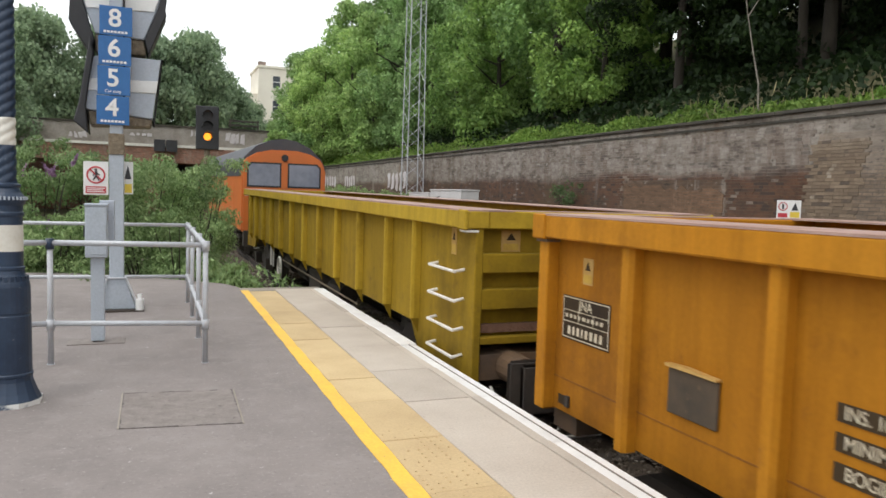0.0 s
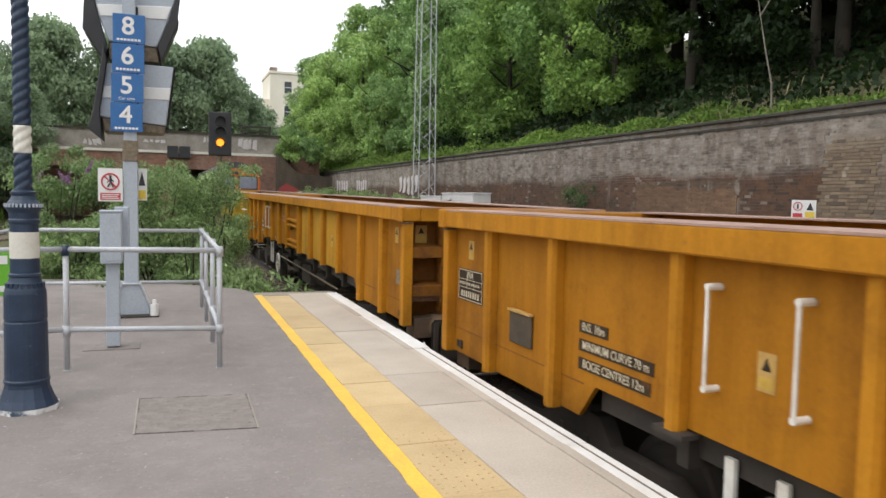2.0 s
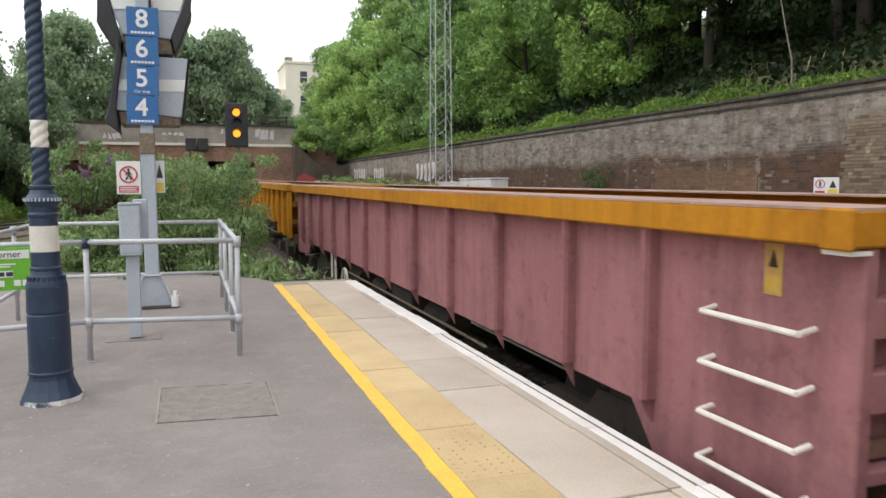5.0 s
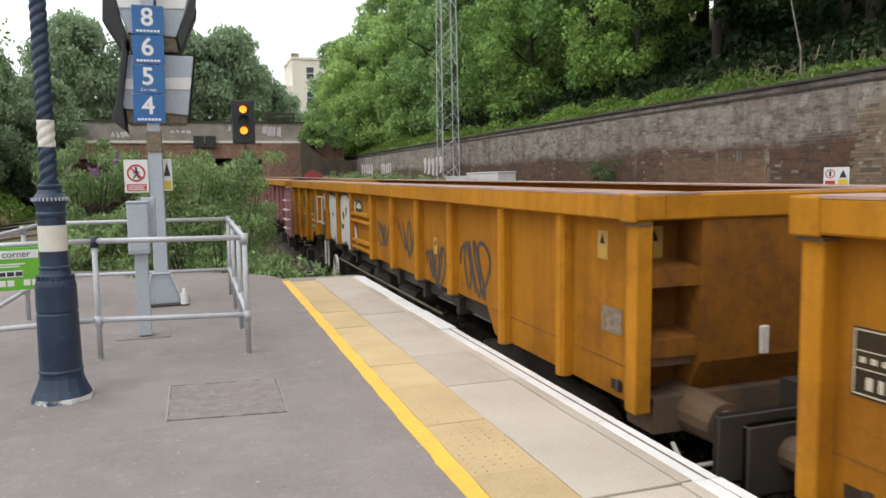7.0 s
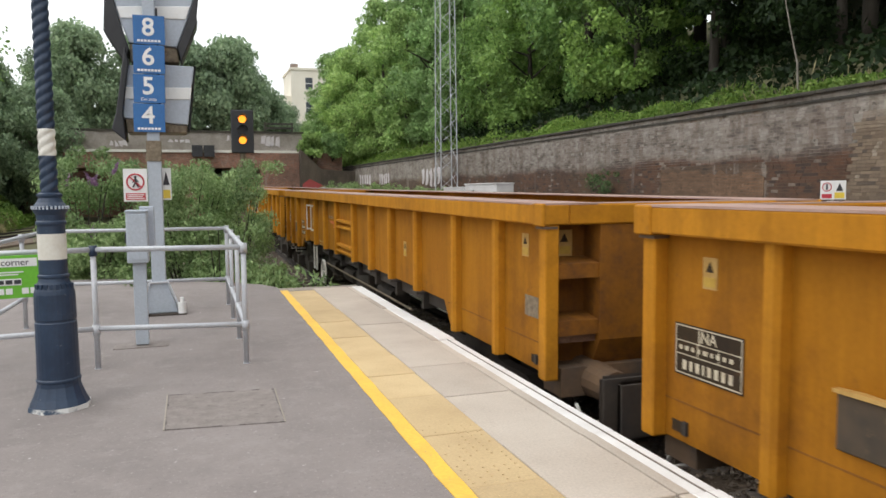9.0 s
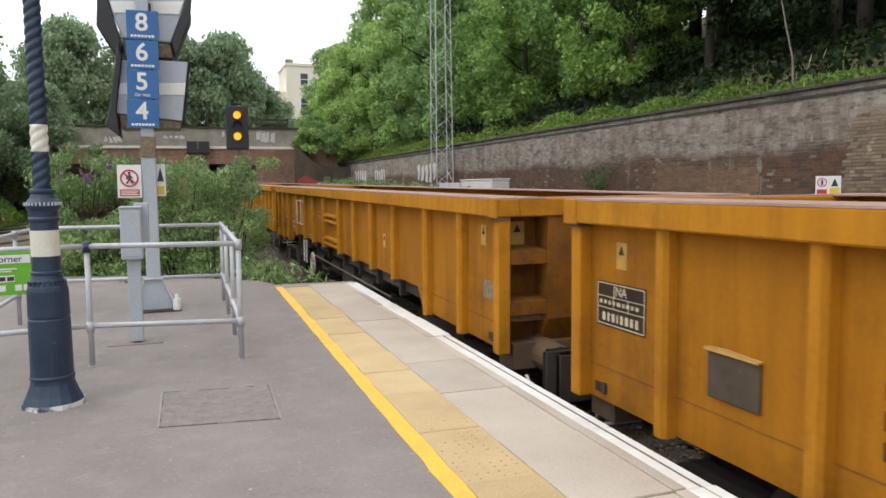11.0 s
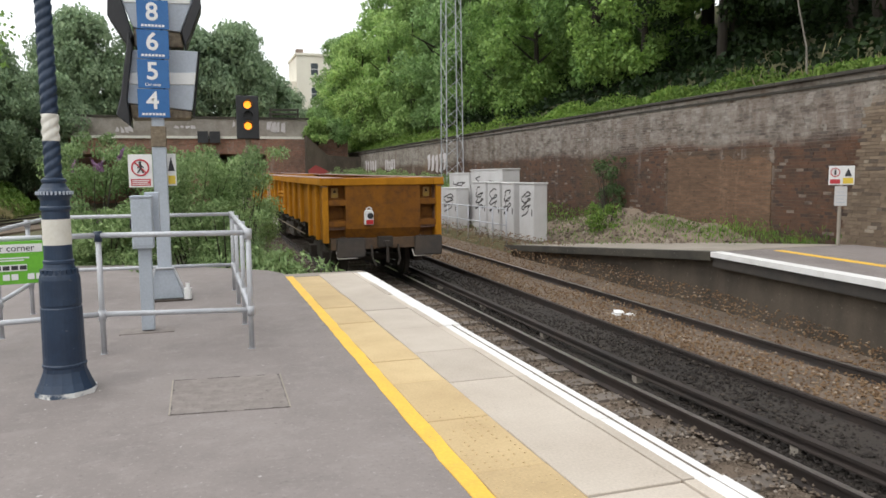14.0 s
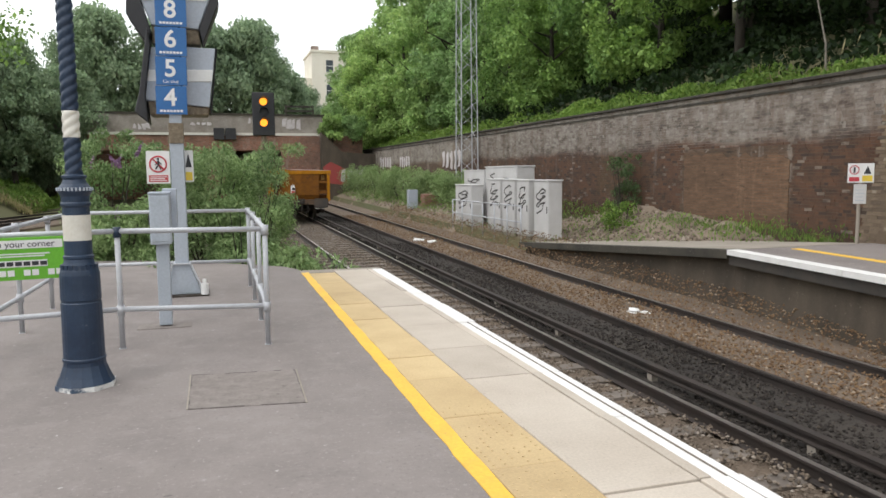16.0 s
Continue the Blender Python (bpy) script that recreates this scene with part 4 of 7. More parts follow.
            part("end_sheet", b, M["orange_end"] if paint == M["orange"] else paint, w, "grimy recessed end sheet")
            b = B()
            prism(b, [(yo - s * 0.03, 2.20), (yo - s * 0.03, 1.24), (yo - s * 0.16, 0.98), (yo - s * 0.297, 0.98), (yo - s * 0.297, 2.20)], "x", -0.86, 0.86)
            part("end_wall", b, M["orange_end"] if paint == M["orange"] else paint, w, "grimy brown-stained end wall")
        for sx in (-1, 1):
            for z in () if steps else (1.29, 1.76):
                b = B()
                prism(b, [(yo - s * 0.05, z), (yo - s * 0.05, z + 0.12), (yo - s * 0.31, z + 0.16), (yo - s * 0.31, z)], "x", sx * 0.86, sx * 1.25)
                part("end_step", b, M["orange_end"] if paint == M["orange"] else paint, w)
            b = B()
            box(b, sx * (1.24 if not steps else 1.2), sx * (1.365 if not steps else 1.282), yo - s * 0.145, yo - s * 0.02, 0.72 if steps else 0.935, 2.20)
            bevelled(b, 0.01)
            part("corner_post", b, rim_paint if not steps else paint, w)
            b = B()
            cyl(b, (sx * 0.87, yo - s * 0.32, 0.90), (sx * 0.87, yo + s * 0.25, 0.90), 0.16, 0.14, 14)
            cyl(b, (sx * 0.87, yo + s * 0.2, 0.90), (sx * 0.87, yo + s * 0.50, 0.90), 0.10, 0.10, 12)
            buf = part("buffer", b, M["buffer"], w, "greasy brown buffer housing")
            b = B()
            box(b, sx * 0.55, sx * 1.19, yo + s * 0.50, yo + s * 0.55, 0.66, 1.10)
            bevelled(b, 0.03, 2)
            part("buffer_head", b, M["buffer_black"], buf, "black rectangular buffer head")
            b = B()
            cyl(b, (sx * 0.66, yo + s * 0.12, 0.60), (sx * 1.08, yo + s * 0.12, 0.60), 0.015, seg=8)
            cyl(b, (sx * 0.66, yo + s * 0.12, 0.60), (sx * 0.64, yo + s * 0.02, 0.74), 0.015, seg=8)
            cyl(b, (sx * 1.08, yo + s * 0.12, 0.60), (sx * 1.10, yo + s * 0.02, 0.74), 0.015, seg=8)
            part("shunter_step", b, M["white_fitting"], w, "white shunter's rail")
        b = B()
        box(b, -1.2, 1.2, yo - s * 0.36, yo - s * 0.05, 0.78, 1.02)
        part("headstock", b, M["buffer"], w, "rusty brown headstock beam")
        b = B()
        box(b, -0.16, 0.16, yo - s * 0.05, yo + s * 0.16, 0.82, 1.06)
        box(b, -0.06, 0.06, yo + s * 0.16, yo + s * 0.36, 0.86, 0.98)
        cyl(b, (0, yo + s * 0.3, 0.9), (0, yo + s * 0.3, 0.5), 0.035, seg=8)
        for px in (-0.3, 0.32):
            cyl(b, (px, yo, 0.86), (px, yo + s * 0.14, 0.55), 0.025, seg=8)
            cyl(b, (px, yo + s * 0.14, 0.55), (px * 0.8, yo + s * 0.2, 0.42), 0.025, seg=8)
        part("coupling", b, M["under"], w, "drawhook and hanging brake hoses")
    # weld seams low on the deep end panels
    for y0, y1 in () if steps else ((yh - 2.6, yh - 0.12), (-yh + 0.12, -yh + 2.6)):
        b = B()
        box(b, -HALF - 0.003, -HALF, y0, y1, 1.185, 1.195)
        part("weld_seam", b, M["orange_end"], w, "dull weld seam")
    # centre sill, solebars, gear
    b = B()
    box(b, -0.3, 0.3, -yh + 0.4, yh - 0.4, 0.86, 1.22)
    part("centre_sill", b, M["under"], w, "black centre sill")
    for s in (-1, 1):
        b = B()
        box(b, s * 1.08, s * 1.18, -yh + 2.7, yh - 2.7, 1.02, 1.20)
        part("solebar", b, M["under"], w)
    for yy in (-2.2, 0.6, 2.4):
        b = B()
        cyl(b, (-0.9, yy, 0.72), (-0.9, yy + 0.9, 0.72), 0.17, seg=14)
        part("air_tank", b, M["under"], w)
    b = B()
    box(b, -1.1, -0.5, -0.9, 0.1, 0.5, 0.95)
    part("brake_gear_box", bevelled(b, 0.02), M["under"], w)
    b = B()
    box(b, -0.39, -0.32, -yh - 0.012, -yh + 0.02, 1.26, 1.455)
    part("lamp_bracket", bevelled(b, 0.008), M["white_fitting"], w, "white lamp bracket plate")
    b = B()
    cyl(b, (-1.12, -3.6, 0.78), (-1.12, 3.6, 0.78), 0.018, seg=8)
    part("brake_pipe", b, M["plate_grey"], w, "pale pipe below the frame")
    for y in (6.0, -6.0):
        add_bogie(w, y)
    b = B()
    torus(b, 0.25, 0.022, Matrix.Translation((-1.20, yh - 5.15, 0.60)) @ pose(0, 0, 0, 0, 90, 0))
    cyl(b, (-1.2, yh - 5.4, 0.60), (-1.2, yh - 4.9, 0.60), 0.012, seg=6)
    cyl(b, (-1.2, yh - 5.15, 0.35), (-1.2, yh - 5.15, 0.85), 0.012, seg=6)
    part("brake_wheel", b, M["white_fitting"], w, "white hand brake wheel")
    for o in (4.0, 4.36):
        b = B()
        box(b, -1.23, -1.20, yh - o - 0.035, yh - o + 0.035, 0.55, 1.12)
        part("brake_lever", b, M["white_fitting"], w, "white brake lever")
    X = -HALF - 0.002
    if marks:
        # data panel
        y = yh - 0.53
        b = B()
        box(b, X - 0.004, X, y - 0.29, y + 0.29, 1.49, 1.80)
        pl = part("data_panel", b, M["plate_black"], w, "black data panel with a white border")
        b = B()
        for a, c, d, e in ((y - 0.275, y + 0.275, 1.785, 1.792), (y - 0.275, y + 0.275, 1.50, 1.507), (y - 0.282, y - 0.275, 1.50, 1.792), (y + 0.275, y + 0.282, 1.50, 1.792),
                           (y - 0.275, y + 0.275, 1.695, 1.700), (y - 0.275, y + 0.275, 1.615, 1.620), (y - 0.10, y - 0.095, 1.62, 1.695), (y + 0.08, y + 0.085, 1.62, 1.695)):
            box(b, X - 0.006, X - 0.004, a, c, d, e)
        part("panel_border", b, M["letter_white"], pl)
        words("lettering", "JNA", 0.095, M["letter_white"], pl, side_frame(X - 0.006, y, 1.742))
        bars(pl, y + 0.25, 1.645, [0.03, 0.03, 0.025, 0.025, 0.04, 0.02, 0.03, 0.025, 0.03], 0.026, 0.026, M["letter_white"], X - 0.004, "unreadable_line")
        bars(pl, y + 0.215, 1.527, [0.034, 0.026, 0.032, 0.016, 0.03, 0.032, 0.03, 0.03], 0.058, 0.028, M["letter_white"], X - 0.004, "unreadable_line")
        # hinged flap box
        y = yh - 1.63
        b = B()
        box(b, X - 0.02, X, y - 0.20, y + 0.20, 1.28, 1.545)
        fl = part("flap_box", bevelled(b, 0.008), M["flap"], w, "dirty metal document flap, darkened to look like an open box")
        b = B()
        prism(b, [(y - 0.205, 1.548), (y + 0.205, 1.548), (y + 0.205, 1.565), (y + 0.06, 1.572), (y - 0.205, 1.560)], "x", X - 0.04, X)
        part("flap_hinge", b, M["sticker_white"], fl, "bent pale top edge")
        # stencilled lines on black
        for k, (txt, wid) in enumerate((("INS. 10m", 0.36), ("MINIMUM CURVE 70 m", 0.86), ("BOGIE CENTRES 12m", 0.83))):
            z, yy = 1.594 - 0.132 * k, 2.53 + wid / 2
            b = B()
            box(b, X - 0.004, X, yh - yy - wid / 2, yh - yy + wid / 2, z - 0.042, z + 0.042)
            st = part("stencil_strip", b, M["plate_black"], w)
            words("lettering", txt, 0.085, M["letter_white"], st, side_frame(X - 0.005, yh - yy, z) @ Matrix.Diagonal((0.90, 1, 1, 1)))
        # white grab bars
        for o in (3.93, 4.53):
            b = B()
            cyl(b, (X - 0.09, yh - o, 1.48), (X - 0.09, yh - o, 2.05), 0.012, seg=8)
            for z in (1.49, 2.04):
                cyl(b, (X, yh - o, z), (X - 0.10, yh - o, z), 0.02, seg=8)
            part("grab_bar", b, M["white_fitting"], w, "white painted grab bar")
        sticker(w, yh - 4.27, 1.65, 0.12, 0.20)
        bars(w, yh - 5.10, 1.27, [0.08, 0.07, 0.06, 0.07, 0.05, 0.06], 0.035, 0.02, M["sticker_white"], X, "unreadable_line")
        bars(w, yh - 5.18, 1.20, [0.07, 0.05, 0.1], 0.035, 0.05, M["sticker_white"], X, "unreadable_line")
        # operator's emblem as plain shapes
        bars(w, yh - 6.29, 1.838, [0.07, 0.055, 0.05, 0.075, 0.055, 0.04, 0.05], 0.055, 0.014, M["logo_grey"], X, "emblem_line")
        bars(w, yh - 6.86, 1.838, [0.065, 0.055, 0.025, 0.025], 0.06, 0.018, M["logo_grey"], X, "emblem_line")
        b = B()
        prism(b, [(yh - 6.32, 1.80), (yh - 6.60, 1.795), (yh - 7.04, 1.785), (yh - 6.88, 1.745), (yh - 6.68, 1.735), (yh - 6.48, 1.755)], "x", X - 0.003, X)
        prism(b, [(yh - 7.06, 1.79), (yh - 7.16, 1.815), (yh - 7.06, 1.63), (yh - 6.98, 1.64)], "x", X - 0.003, X)
        prism(b, [(yh - 6.99, 1.765), (yh - 6.90, 1.66), (yh - 6.78, 1.655), (yh - 6.84, 1.725)], "x", X - 0.003, X)
        part("emblem", b, M["logo_red"], w, "faded red arrow-shaped emblem")
        # tail end notices
        sticker(w, -yh + 4.34, 1.66, 0.13, 0.20)
        sticker(w, -yh + 0.58, 2.0, 0.13, 0.20)
        sticker(w, yh - 0.54, 1.99, 0.12, 0.18)
        b = B()
        box(b, X - 0.004, X, -yh + 0.32, -yh + 0.58, 1.39, 1.57)
        part("maker_plate", b, M["plate_grey"], w, "small grey maker's plate")
        for y in (yh - 0.29, -yh + 0.38):
            b = B()
            box(b, X - 0.004, X, y - 0.07, y + 0.07, 1.0, 1.07)
            part("small_mark", b, M["plate_black"], w)
        sticker(w, -1.05, 2.03, 0.15, 0.22, end=-yh + 0.30)
        sticker(w, 1.08, 2.03, 0.15, 0.22, end=-yh + 0.30)
        for o in (0.35, L_WAGON - 0.35):
            b = B()
            box(b, X - 0.02, X, yh - o - 0.02, yh - o + 0.02, 1.0, 1.08)
            part("tie_lug", b, M["under"], w)
    if steps:
        for z in (0.96, 1.22, 1.50, 1.78):
            b = B()
            y = -yh + 0.62
            cyl(b, (X - 0.10, y - 0.34, z), (X - 0.10, y + 0.34, z), 0.016, seg=8)
            for k in (-0.34, 0.34):
                cyl(b, (X, y + k, z + 0.02), (X - 0.1, y + k, z), 0.016, seg=8)
            part("step_rung", b, M["white_fitting"], w, "white painted foot rung")
        b = B()
        box(b, X - 0.004, X, 0.95, 1.25, 1.62, 1.95)
        part("notice_plate", b, M["sticker_white"], w)
        sticker(w, -0.86, 2.08, 0.2, 0.2, end=-yh + 0.15)
        sticker(w, -yh + 0.55, 2.05, 0.12, 0.26)
    for sx in (-1, 1):
        for sy in (-1, 1):
            b = B()
            box(b, sx * 1.26, sx * 1.385, sy * (yh - 0.01), sy * (yh - 0.16), 2.168, 2.188)
            part("lashing_bracket", b, M["white_fitting"] if steps else M["buffer"], w, "small lashing bracket")
    return w


def add_scrawl(w, y, z, size, seed, parent_label):
    """Freehand spray tag: a looping line laid on the side sheet."""
    rng = random.Random(seed)
    X = -HALF - 0.004
    pts = []
    k = rng.randint(3, 5)
    for i in range(44):
        t = i / 43
        a = t * k * 2 * math.pi
        pts.append((y + size * (0.5 - t) * 1.2 + size * 0.24 * math.cos(a + seed), z + size * (0.42 + 0.12 * math.sin(3 * t + seed)) * math.sin(a * (1 + 0.12 * math.sin(seed + t * 4)))))
    b = B()
    for (ya, za), (yb, zb) in zip(pts, pts[1:]):
        d = Vector((yb - ya, zb - za))
        if d.length < 1e-4:
            continue
        q = Vector((-d.y, d.x)).normalized() * 0.024
        vs = [b.verts.new((X, p, r)) for p, r in ((ya + q.x, za + q.y), (yb + q.x, zb + q.y), (yb - q.x, zb - q.y), (ya - q.x, za - q.y))]
        b.faces.new(vs)
    part("spray_tag", b, M["graf_black"], w, parent_label)


def soften(pts, rounds=2):
    """Corner cutting of a closed outline."""
    for _ in range(rounds):
        out = []
        for (a, b), (c, d) in zip(pts, pts[1:] + pts[:1]):
            out += [(0.8 * a + 0.2 * c, 0.8 * b + 0.2 * d), (0.2 * a + 0.8 * c, 0.2 * b + 0.8 * d)]
        pts = out
    return pts


def swell(pts, d):
    """A closed outline pushed outwards by d."""
    area = sum(a * q - c * p for (a, p), (c, q) in zip(pts, pts[1:] + pts[:1]))
    out = []
    for k in range(len(pts)):
        (a, p), (c, q) = pts[k - 1], pts[(k + 1) % len(pts)]
        nrm = Vector((q - p, a - c))
        if nrm.length > 1e-6:
            nrm.normalize()
        sign = 1 if area > 0 else -1
        out.append((pts[k][0] + sign * d * nrm.x, pts[k][1] + sign * d * nrm.y))
    return out


def add_big_graffiti(w):
    """Large rounded silver letters with black outline across three panels and their uprights; (distance from the leading end, height)."""
    yh = L_WAGON / 2
    X = -HALF
    hook = [(4.70, 2.10), (4.80, 2.17), (4.97, 2.12), (5.42, 2.10), (5.73, 2.04), (5.64, 1.92), (5.52, 1.78), (5.52, 1.46), (5.55, 1.26), (5.33, 1.21), (5.12, 1.23), (5.01, 1.48), (5.06, 1.75), (4.86, 1.82), (4.74, 1.90)]
    ring = [(5.62, 1.95), (5.79, 2.02), (6.04, 2.01), (6.04, 1.21), (5.76, 1.21), (5.60, 1.26), (5.53, 1.38), (5.50, 1.64)]
    belly = [(6.19, 2.08), (6.44, 2.13), (6.78, 2.13), (6.76, 1.43), (6.68, 1.30), (6.53, 1.23), (6.36, 1.215), (6.19, 1.22)]
    leg = [(6.70, 2.13), (7.05, 2.09), (7.31, 2.05), (7.31, 1.80), (7.28, 1.66), (7.31, 1.42), (7.31, 1.215), (7.17, 1.215), (7.10, 1.33), (7.07, 1.44), (6.87, 1.42), (6.98, 1.34), (6.95, 1.24), (6.73, 1.22), (6.67, 1.34)]
    tail = [(7.45, 2.06), (7.55, 2.03), (7.53, 1.90), (7.45, 1.82)]
    foot = [(7.45, 1.66), (7.55, 1.55), (7.62, 1.43), (7.72, 1.22), (7.45, 1.215)]
    cap = [(7.60, 1.93), (7.66, 2.00), (7.80, 2.04), (7.96, 2.00), (8.0, 1.94)]
    b, c = B(), B()
    for k, shape in enumerate((hook, ring, belly, leg, tail, foot, cap)):
        fill = soften(shape, 2 if k in (0, 1, 6) else 1)
        rim = swell(fill, 0.045 if k < 6 else 0.055)
        prism(b, [(yh - o, z) for o, z in rim], "x", X - 0.0045 - 0.0005 * k, X - 0.002)
        prism(c, [(yh - o, z) for o, z in fill], "x", X - 0.0115 - 0.0005 * k, X - 0.009)
    part("graffiti_outline", b, M["graf_black"], w, "black spray outline")
    part("graffiti_fill", c, M["graf_white"], w, "silver-white spray lettering with black outline")
    b = B()
    holes = ([(5.69, 1.58), (5.74, 1.67), (5.81, 1.64), (5.81, 1.51), (5.74, 1.44)], [(5.32, 1.76), (5.48, 1.75), (5.41, 1.64)],
             [(6.43, 1.86), (6.52, 1.77), (6.53, 1.66), (6.40, 1.71), (6.37, 1.79)], [(6.64, 1.91), (6.79, 1.92), (6.71, 1.72)],
             [(6.19, 1.64), (6.27, 1.58), (6.38, 1.58), (6.53, 1.60), (6.49, 1.51), (6.39, 1.48), (6.30, 1.52)], [(7.04, 1.81), (7.09, 1.53), (6.95, 1.56)],
             [(6.87, 1.42), (7.07, 1.44), (7.16, 1.23), (7.07, 1.22), (6.99, 1.34)], [(5.86, 1.665), (6.04, 1.66), (6.04, 1.62), (5.86, 1.63)])
    for shape in holes:
        prism(b, [(yh - o, z) for o, z in soften(shape, 1)], "x", X - 0.019, X - 0.016)
    part("graffiti_detail", b, M["graf_black"], w)
    # paint carried over the uprights
    for o, z0, z1, key in ((6.12, 1.2, 2.08, "graf_white"), (7.38, 1.2, 2.07, "graf_white"), (4.90, 1.22, 1.78, "graf_black"), (4.90, 1.82, 2.12, "graf_white"), (4.90, 2.12, 2.19, "graf_black")):
        b = B()
        box(b, -1.372, -1.366, yh - o - 0.05, yh - o + 0.05, z0, z1)
        part("graffiti_fill", b, M[key], w)


def make_loco():
    w = thing("diesel_locomotive", "orange diesel locomotive with a dark roof and a flat two-window cab", "locomotive")
    yh = 10.6
    roof = [(-1.34, 2.75), (-1.34, 3.14), (-1.22, 3.36), (-0.85, 3.72), (-0.4, 3.92), (0.0, 3.98), (0.4, 3.92), (0.85, 3.72), (1.22, 3.36), (1.34, 3.14), (1.34, 2.75)]
    b = B()
    prism(b, [(-1.32, 1.05), (1.32, 1.05)] + [(1.32, 2.95), (-1.32, 2.95)], "y", -yh + 2.2, yh - 2.2)
    part("body_side", b, M["loco_orange"], w, "orange and yellow body side")
    b = B()
    prism(b, roof, "y", -yh + 0.25, yh - 0.25)
    part("roof", b, M["loco_roof"], w, "dark blue-grey curved roof")
    for s in (-1, 1):
        yo = s * yh
        b = B()
        face = [(-1.32, 1.0), (1.32, 1.0), (1.32, 2.95), (1.2, 3.30), (0.85, 3.50), (0.4, 3.60), (-0.4, 3.60), (-0.85, 3.50), (-1.2, 3.30), (-1.32, 2.95)]
        prism(b, face, "y", yo - s * 2.2, yo)
        cab = part("cab", bevelled(b, 0.05, 2), M["loco_orange"], w, "bright orange cab end")
        for sx in (-1, 1):
            b = B()
            prism(b, [(sx * 0.10, 2.42), (sx * 1.16, 2.42), (sx * 1.16, 3.08), (sx * 1.04, 3.20), (sx * 0.10, 3.20)], "y", yo - s * 0.02, yo + s * 0.012)
            win = part("windscreen_frame", b, M["hood_black"], cab, "black windscreen surround")
            b = B()
            prism(b, [(sx * 0.15, 2.47), (sx * 1.11, 2.47), (sx * 1.11, 3.05), (sx * 1.01, 3.15), (sx * 0.15, 3.15)], "y", yo + s * 0.01, yo + s * 0.018)
            part("windscreen", b, M["cab_glass_sky"], cab, "windscreen with the sky's reflection painted into its colour")
        b = B()
        cyl(b, (0, yo - 0.02, 3.36), (0, yo + s * 0.05, 3.36), 0.11, seg=16)
        part("marker_lamp", b, M["hood_black"], cab)
        b = B()
        box(b, -1.25, 1.25, yo - s * 0.3, yo + s * 0.05, 0.55, 1.05)
        for sx in (-1, 1):
            cyl(b, (sx * 0.87, yo, 1.0), (sx * 0.87, yo + s * 0.5, 1.0), 0.2, 0.24, 14)
        part("buffer_beam", b, M["under"], w, "black buffer beam")
    b = B()
    box(b, -1.2, 1.2, -3.5, 3.5, 0.35, 1.05)
    box(b, -1.3, 1.3, -yh + 0.5, yh - 0.5, 0.98, 1.08)
    part("fuel_tank", b, M["under"], w)
    for y in (-6.5, 6.5):
        add_bogie(w, y)
    return w


def make_tail_lamp(parent):
    """Battery tail lamp hooked on the last end wall."""
    yo, cx = -L_WAGON / 2, -0.36
    b = B()
    prism(b, [(cx - 0.095, 1.33), (cx + 0.095, 1.33), (cx + 0.095, 1.60), (cx + 0.07, 1.66), (cx - 0.07, 1.66), (cx - 0.095, 1.60)], "y", yo - 0.12, yo + 0.02)
    bevelled(b, 0.012)
    lamp = part("tail_lamp", b, M["sign_white"], parent, "white battery tail lamp with a red band")
    b = B()
    cyl(b, (cx + 0.02, yo - 0.13, 1.53), (cx + 0.02, yo - 0.118, 1.53), 0.068, seg=20)
    part("lens", b, M["hood_black"], lamp, "dark lens, unlit")
    b = B()
    box(b, cx - 0.075, cx + 0.085, yo - 0.124, yo - 0.118, 1.345, 1.44)
    part("red_band", b, M["lamp_red"], lamp)
    b = B()
    torus(b, 0.05, 0.014, Matrix.Translation((cx, yo - 0.06, 1.665)) @ pose(0, 0, 0, 90, 0, 0) @ Matrix.Diagonal((1.1, 1.0, 1, 1)), 16, 6)
    part("lamp_handle", b, M["sign_white"], lamp)


TRAIN_X = 4.04
GROUP = "wagons of the passing train"
TYPE_B = [0.08, 0.94, 2.06] + [3.35 + 1.302 * i for i in range(9)] + [14.78, 16.22]
proto = box_wagon("box_wagon", "dirty orange-yellow bogie box wagon with ribbed sides", M["orange"], M["orange_bright"], POSTS, GROUP)
bare = [copy_thing(proto, Matrix()) for _ in range(5)]
olive = box_wagon("box_wagon", "olive-yellow bogie box wagon with white foot rungs", M["olive"], M["olive_rim"], TYPE_B, GROUP, marks=False, ladder=False, steps=True)
pink = box_wagon("box_wagon", "faded pink bogie box wagon with a yellow rim", M["pink"], M["orange_bright"], TYPE_B, GROUP, marks=False, ladder=False, steps=True)
for ob in pink.children:
    if ob.name.startswith(("upright", "corner_post")):
        ob.data.materials[0] = M["pink"]
words("lettering", "MLA", 0.175, M["sticker_pink"], pink, side_frame(-HALF - 0.003, L_WAGON / 2 - 1.42, 1.585))
bars(pink, L_WAGON / 2 - 1.42, 1.245, [0.045] * 6, 0.11, 0.018, M["sticker_pink"], -HALF - 0.002, "unreadable_line")
bars(pink, L_WAGON / 2 - 1.30, 1.44, [0.06, 0.04, 0.05, 0.05, 0.04], 0.05, 0.02, M["sticker_pink"], -HALF - 0.002, "unreadable_line")
bars(pink, L_WAGON / 2 - 1.45, 1.70, [0.9], 0.012, 0.018, M["sticker_pink"], -HALF - 0.002, "unreadable_line")
PY = L_WAGON / 2 - 1.27
b0 = B()
box(b0, -HALF - 0.006, -HALF - 0.002, PY - 0.075, PY + 0.075, 1.92, 2.05)
notice = part("notice_plate", b0, M["sticker_yellow"], pink, "small faded notice plate with a yellow rim")
b0 = B()
box(b0, -HALF - 0.009, -HALF - 0.006, PY - 0.055, PY + 0.055, 1.94, 2.03)
part("notice_face", b0, M["pink"], notice)
b0 = B()
